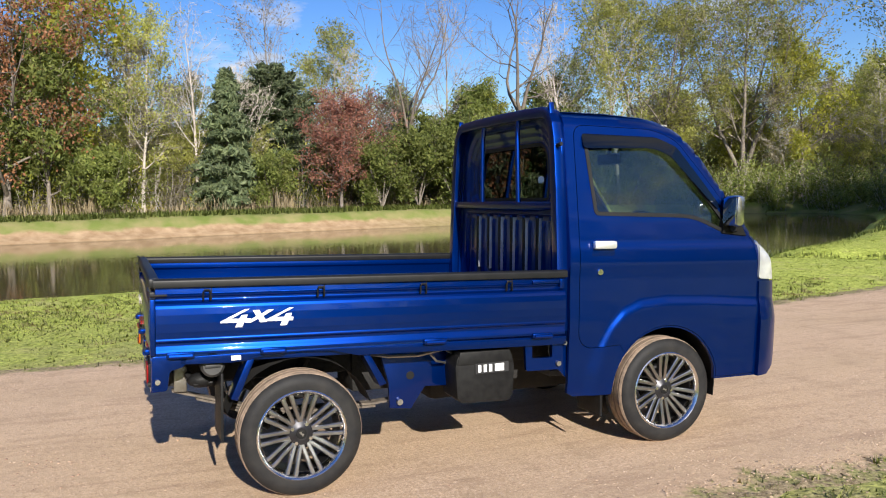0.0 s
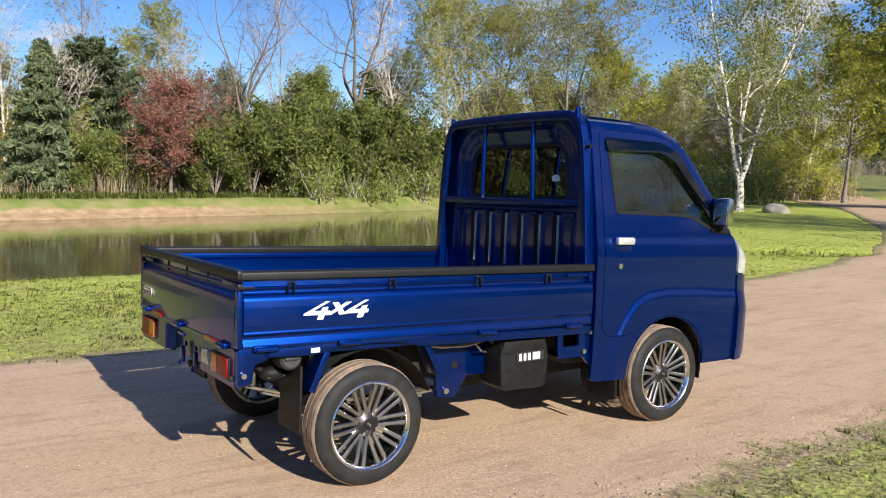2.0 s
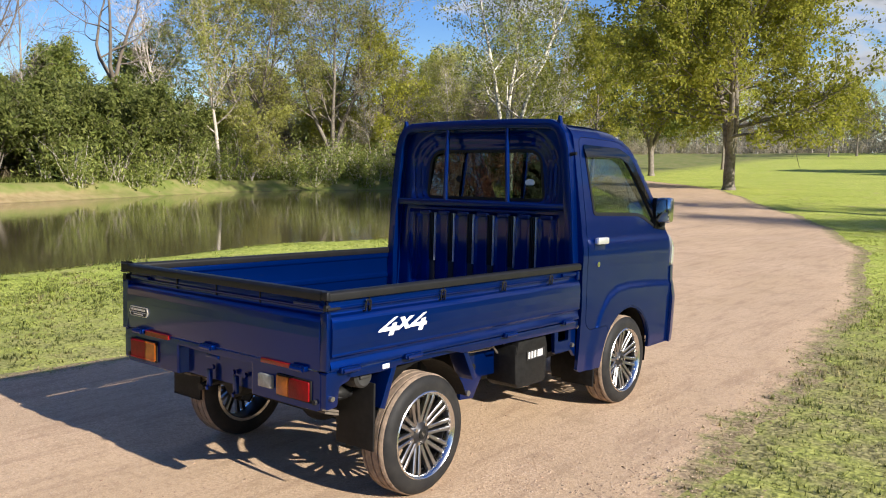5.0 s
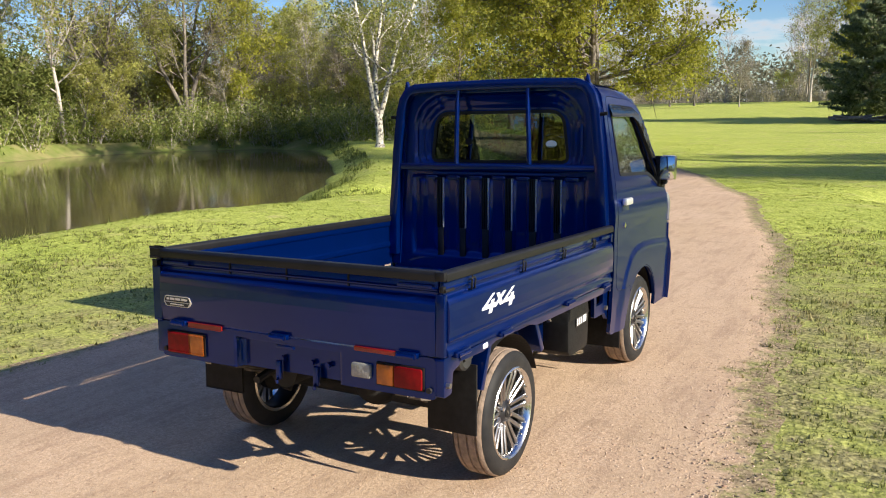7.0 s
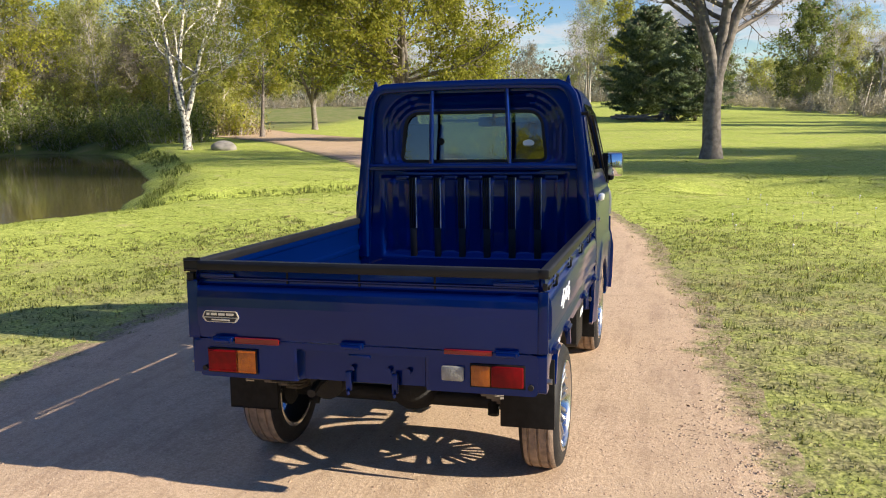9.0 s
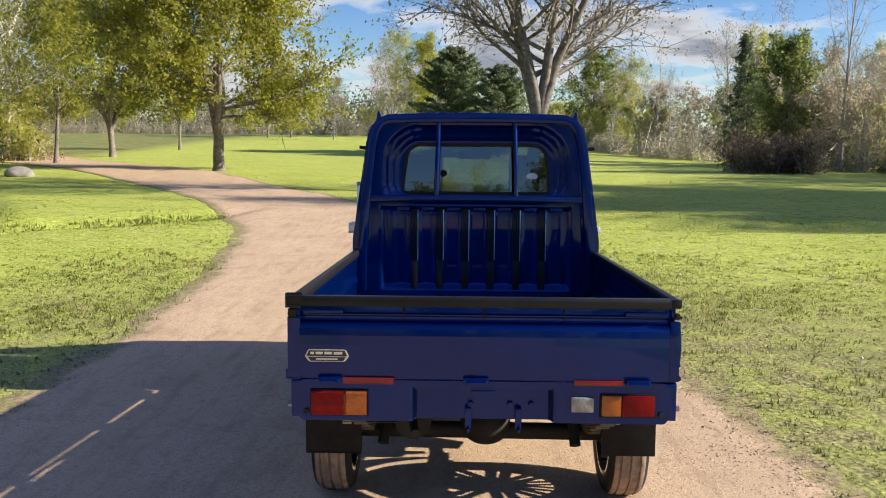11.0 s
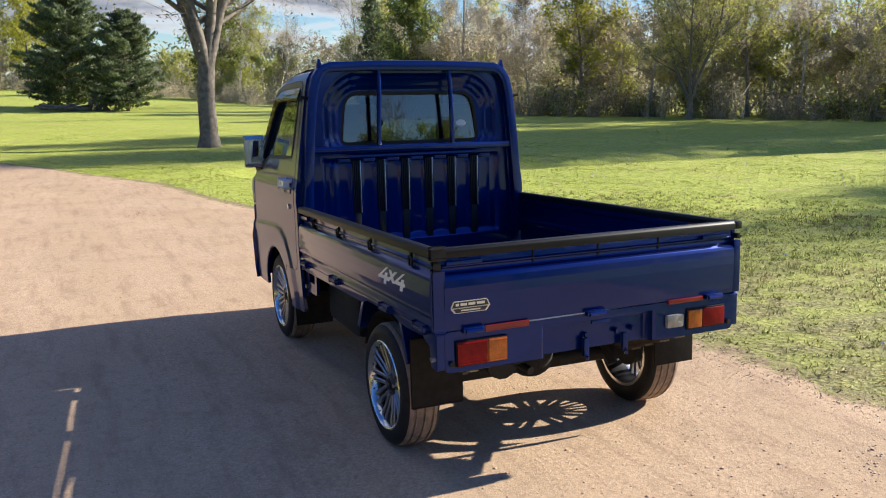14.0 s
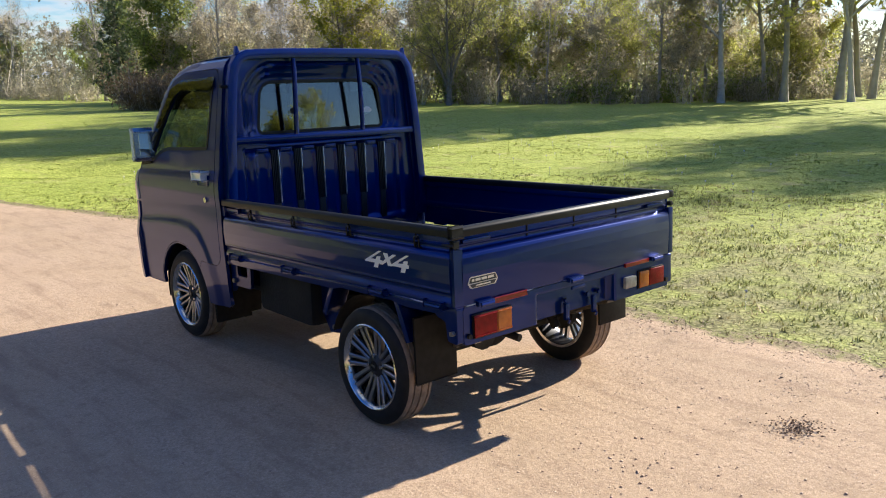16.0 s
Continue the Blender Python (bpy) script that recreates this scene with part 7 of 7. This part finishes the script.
def grass(name, x0, x1, y0, y1, per_m2, tall, wide, blades, mat, label, seed, keep=None, lean=0.55):
    """Single blades in small tufts, one triangle each."""
    rng = np.random.RandomState(seed)
    n = int((x1 - x0) * (y1 - y0) * per_m2)
    x, y = rng.uniform(x0, x1, n), rng.uniform(y0, y1, n)
    ok = off_track(x, y, -0.20 + 0.50 * rng.uniform(0, 1, n) ** 0.8) & (side_distance(x, y, POND) > 0.05)
    patch = wave(x, y, 1.3, 31) + 0.5 * wave(x, y, 4.1, 32)
    ok &= rng.uniform(-1.5, 1.0, n) < patch + 0.35
    if keep is not None:
        ok &= keep(x, y)
    x, y = x[ok], y[ok]
    n = len(x)
    k = np.repeat(np.arange(n), blades)
    m = n * blades
    h = tall * rng.uniform(0.45, 1.25, m) * (0.75 + 0.35 * np.clip(patch[ok][k], -1, 1))
    bx, by = x[k] + rng.normal(0, 0.018 + tall * 0.12, m), y[k] + rng.normal(0, 0.018 + tall * 0.12, m)
    bz = height(bx, by) - 0.004
    a = rng.uniform(0, 2 * math.pi, m)
    t = np.stack([bx + np.cos(a) * h * lean * rng.uniform(0, 1.3, m), by + np.sin(a) * h * lean * rng.uniform(0, 1.3, m), bz + h], 1)
    w = wide * rng.uniform(0.6, 1.4, m)
    l_ = np.stack([bx - np.sin(a) * w, by + np.cos(a) * w, bz], 1)
    r_ = np.stack([bx + np.sin(a) * w, by - np.cos(a) * w, bz], 1)
    V = np.stack([l_, r_, t], 1).reshape(-1, 3)
    me = cloud_mesh(name, V, np.arange(3 * m).reshape(m, 3), mat)
    # soft sward: blades shade like the lawn's surface, each tipped a little its own way
    tip = np.repeat(np.concatenate([rng.normal(0, 0.30, (m, 2)), np.ones((m, 1))], 1), 3, 0)
    tip /= np.linalg.norm(tip, axis=1)[:, None]
    me.polygons.foreach_set("use_smooth", np.ones(m, bool))
    me.normals_split_custom_set_from_vertices(tip.tolist())
    return tagged(new(name, me), label, "grass", kind="stuff")


def thinning(seed, near, far_, fall):
    """Blades whose number thins out evenly with distance from the middle of the place."""
    def keep(x, y):
        d = np.hypot(x - 0.3, y - 0.8)
        r = np.random.RandomState(seed + 100).uniform(0, 1, len(x))
        return (d > near - 1.2 * r) & (r < (near / np.maximum(d, near)) ** fall) & (d < far_)
    return keep


grass("grass", -9.5, 8.0, -6.0, 8.0, 430, 0.024, 0.0052, 5, L_VERGE, "short patchy grass beside the track", 1, thinning(1, 0.9, 7.5, 0.25), lean=1.2)
grass("grass", -9.5, 8.0, -6.0, 9.0, 72, 0.048, 0.0060, 8, L_VERGE, "scattered taller tufts beside the track", 21, thinning(4, 0.9, 9.0, 0.2), lean=0.9)
grass("grass", -14.0, 17.0, -8.0, 19.0, 180, 0.028, 0.0065, 5, L_GRASS, "short lawn grass beyond the verge", 2, thinning(2, 5.0, 18.0, 0.9))
grass("grass", -16.0, 34.0, -10.0, 36.0, 55, 0.026, 0.011, 4, L_GRASS, "field grass with a soft uneven top", 3, thinning(3, 13.0, 36.0, 1.6))
grass("tall_grass", -13.0, -7.5, -4.0, 20.0, 110, 0.16, 0.008, 5, L_TALL, "taller grass along the pond edge", 8, lambda x, y: side_distance(x, y, POND) < 0.55)
grass("tall_grass", -30.0, -12.0, 18.0, 40.0, 36, 0.17, 0.014, 5, L_TALL, "taller grass along the pond edge", 9, lambda x, y: side_distance(x, y, POND) < 0.9)
grass("tall_grass", -42.0, -30.0, -14.0, 42.0, 44, 0.30, 0.020, 5, L_TALL, "tall bright grass on the far bank", 10, lambda x, y: (side_distance(x, y, POND) > 1.3) & (side_distance(x, y, POND) < 5.5))
grass("tall_grass", -10.0, -4.4, 10.0, 17.0, 160, 0.11, 0.008, 5, L_TALL, "longer grass in the ditch", 11, lambda x, y: np.abs(y - (11.4 + (x + 8.5) * 1.15)) < 1.2)


def gravel(name, count, x0, x1, y0, y1, size, seed, mat, label, keep=None):
    """Loose eight-sided stones lying on the track."""
    rng = np.random.RandomState(seed)
    x, y = rng.uniform(x0, x1, count), rng.uniform(y0, y1, count)
    ok = ~off_track(x, y, 0.05 - 0.05 + 0.22 * rng.uniform(0, 1, count) ** 2)
    if keep is not None:
        ok &= keep(x, y, rng)
    x, y = x[ok], y[ok]
    n = len(x)
    s = size * rng.uniform(0.5, 1.0, n) ** 2 * 1.6 + 0.002
    nt = np.exp(-((x / 1.3) ** 4 + ((y - 0.9) / 1.9) ** 4))
    z = (height(x, y) + 0.016 + 0.0012 * np.maximum(0, y - 10)) * (1 - nt)
    c = np.stack([x, y, z + s * 0.02], 1)
    base = np.array([(1, 0, -0.2), (0, 1, -0.2), (-1, 0, -0.2), (0, -1, -0.2), (0.75, 0.1, 0.26), (-0.1, 0.75, 0.26), (-0.75, -0.1, 0.26), (0.1, -0.75, 0.26)])
    V = c[:, None, :] + base[None] * s[:, None, None] * rng.uniform(0.7, 1.25, (n, 8, 3))
    F = np.array([(0, 1, 5), (0, 5, 4), (1, 2, 6), (1, 6, 5), (2, 3, 7), (2, 7, 6), (3, 0, 4), (3, 4, 7), (4, 5, 6), (4, 6, 7)])
    F = (np.arange(n)[:, None, None] * 8 + F[None]).reshape(-1, 3)
    return tagged(new(name, cloud_mesh(name, V.reshape(-1, 3), F, mat)), label, "gravel", kind="stuff")


L_STONE = leaf_material("mixed_gravel", (0.36, 0.25, 0.165), (0.60, 0.45, 0.32), 0.0, 0.0)
L_PEBBLE = leaf_material("brown_pebbles", (0.30, 0.185, 0.12), (0.55, 0.38, 0.26), 0.0, 0.0)
L_LITTER = leaf_material("dark_leaf_litter", (0.12, 0.085, 0.06), (0.30, 0.215, 0.15), 0.1, 0.0)
gravel("gravel", 12000, -3.0, 1.8, -3.5, 8.0, 0.0030, 1, L_STONE, "fine loose gravel on the track", lambda x, y, rng: rng.uniform(-1.2, 1.0, len(x)) < wave(x, y, 1.1, 41) + 0.8 * (x > 0.9))
gravel("gravel", 12000, 0.45, 1.85, -4.0, 5.0, 0.0034, 3, L_STONE, "coarser gravel thrown to the side of the track", lambda x, y, rng: rng.uniform(0, 1.3, len(x)) < (x - 0.5) + 0.25 * wave(x, y, 2.3, 43))
gravel("gravel", 1500, -4.0, 1.8, -3.0, 14.0, 0.0046, 2, L_PEBBLE, "scattered brown pebbles and crumbs on the track", lambda x, y, rng: rng.uniform(-0.6, 1.0, len(x)) < wave(x, y, 0.9, 45) + 0.7 * (x > 0.5))
gravel("gravel", 900, -0.6, 1.8, -2.6, 1.4, 0.0056, 7, L_PEBBLE, "reddish brown pebbles thrown out behind the truck", lambda x, y, rng: rng.uniform(-0.2, 1.6, len(x)) < wave(x, y, 1.7, 47) + 0.55 * x)
for gx_, gy_, seed_ in ((-2.87, 12.2, 61), (-1.09, 8.5, 62), (-0.31, -1.0, 63)):
    gravel("gravel", 260, gx_ - 0.6, gx_ + 0.6, gy_ - 0.45, gy_ + 0.45, 0.007 if gy_ > 2 else 0.004, seed_, L_PEBBLE, "patch of coarse dark crumbs on the track",
           lambda x, y, rng, gx_=gx_, gy_=gy_: rng.uniform(0, 1, len(x)) < np.exp(-((x - gx_) / 0.35) ** 2 - ((y - gy_) / 0.22) ** 2))
rngl = np.random.RandomState(4)
cx = np.concatenate([rngl.normal(0.58, 0.065, 520), rngl.normal(0.60, 0.25, 40)])
cy = np.concatenate([rngl.normal(-1.36, 0.05, 520), rngl.normal(-1.30, 0.22, 40)])
q_, f_ = leaf_quads(rngl, np.stack([cx, cy, height(cx, cy) + 0.020 + rngl.uniform(0, 0.006, 560)], 1), 0.0065, 1.5, flat=0.9)
tagged(new("leaf_litter", cloud_mesh("leaf_litter", q_, f_, L_LITTER)), "dark patch of old leaves and grit on the track", "leaf litter", kind="stuff")
# dry bits along the ragged edges of the track
vy = rngl.uniform(-3.5, 14, 2600)
el, er = road_edges(vy)
vx = np.where(rngl.uniform(0, 1, 2600) < 0.75, er + rngl.normal(0.10, 0.16, 2600), el + rngl.normal(-0.10, 0.13, 2600))
q_, f_ = leaf_quads(rngl, np.stack([vx, vy, height(vx, vy) + 0.012 + rngl.uniform(0, 0.010, 2600)], 1), 0.008, 2.0, flat=0.85)
tagged(new("leaf_litter", cloud_mesh("leaf_litter", q_, f_, leaf_material("dry_brown_litter", (0.20, 0.145, 0.09), (0.46, 0.36, 0.23), 0.1, 0.0))), "dry brown litter along the edges of the track", "leaf litter", kind="stuff")
# dandelion clocks on the lawn
rngd = np.random.RandomState(6)
M_CLOCK = material("white_seed_heads", (0.75, 0.74, 0.70), 0.9)
dv, dfc = [], []
for _ in range(130):
    x, y = rngd.uniform(1.9, 14), rngd.uniform(-1, 14)
    z = land(x, y) + rngd.uniform(0.07, 0.16)
    s = rngd.uniform(0.011, 0.019)
    o = len(dv)
    dv += [(x + s, y, z), (x, y + s, z), (x - s, y, z), (x, y - s, z), (x, y, z + s), (x, y, z - s)]
    dfc += [tuple(o + k for k in t) for t in ((0, 1, 4), (1, 2, 4), (2, 3, 4), (3, 0, 4), (1, 0, 5), (2, 1, 5), (3, 2, 5), (0, 3, 5))]
    o = len(dv)
    dv += [(x - 0.002, y, z - s), (x + 0.002, y, z - s), (x, y, z - 0.17)]
    dfc += [(o, o + 1, o + 2)]
tagged(new("dandelions", raw("dandelions", dv, dfc, M_CLOCK)), "scattered white dandelion clocks on the lawn", "flowers", kind="stuff")
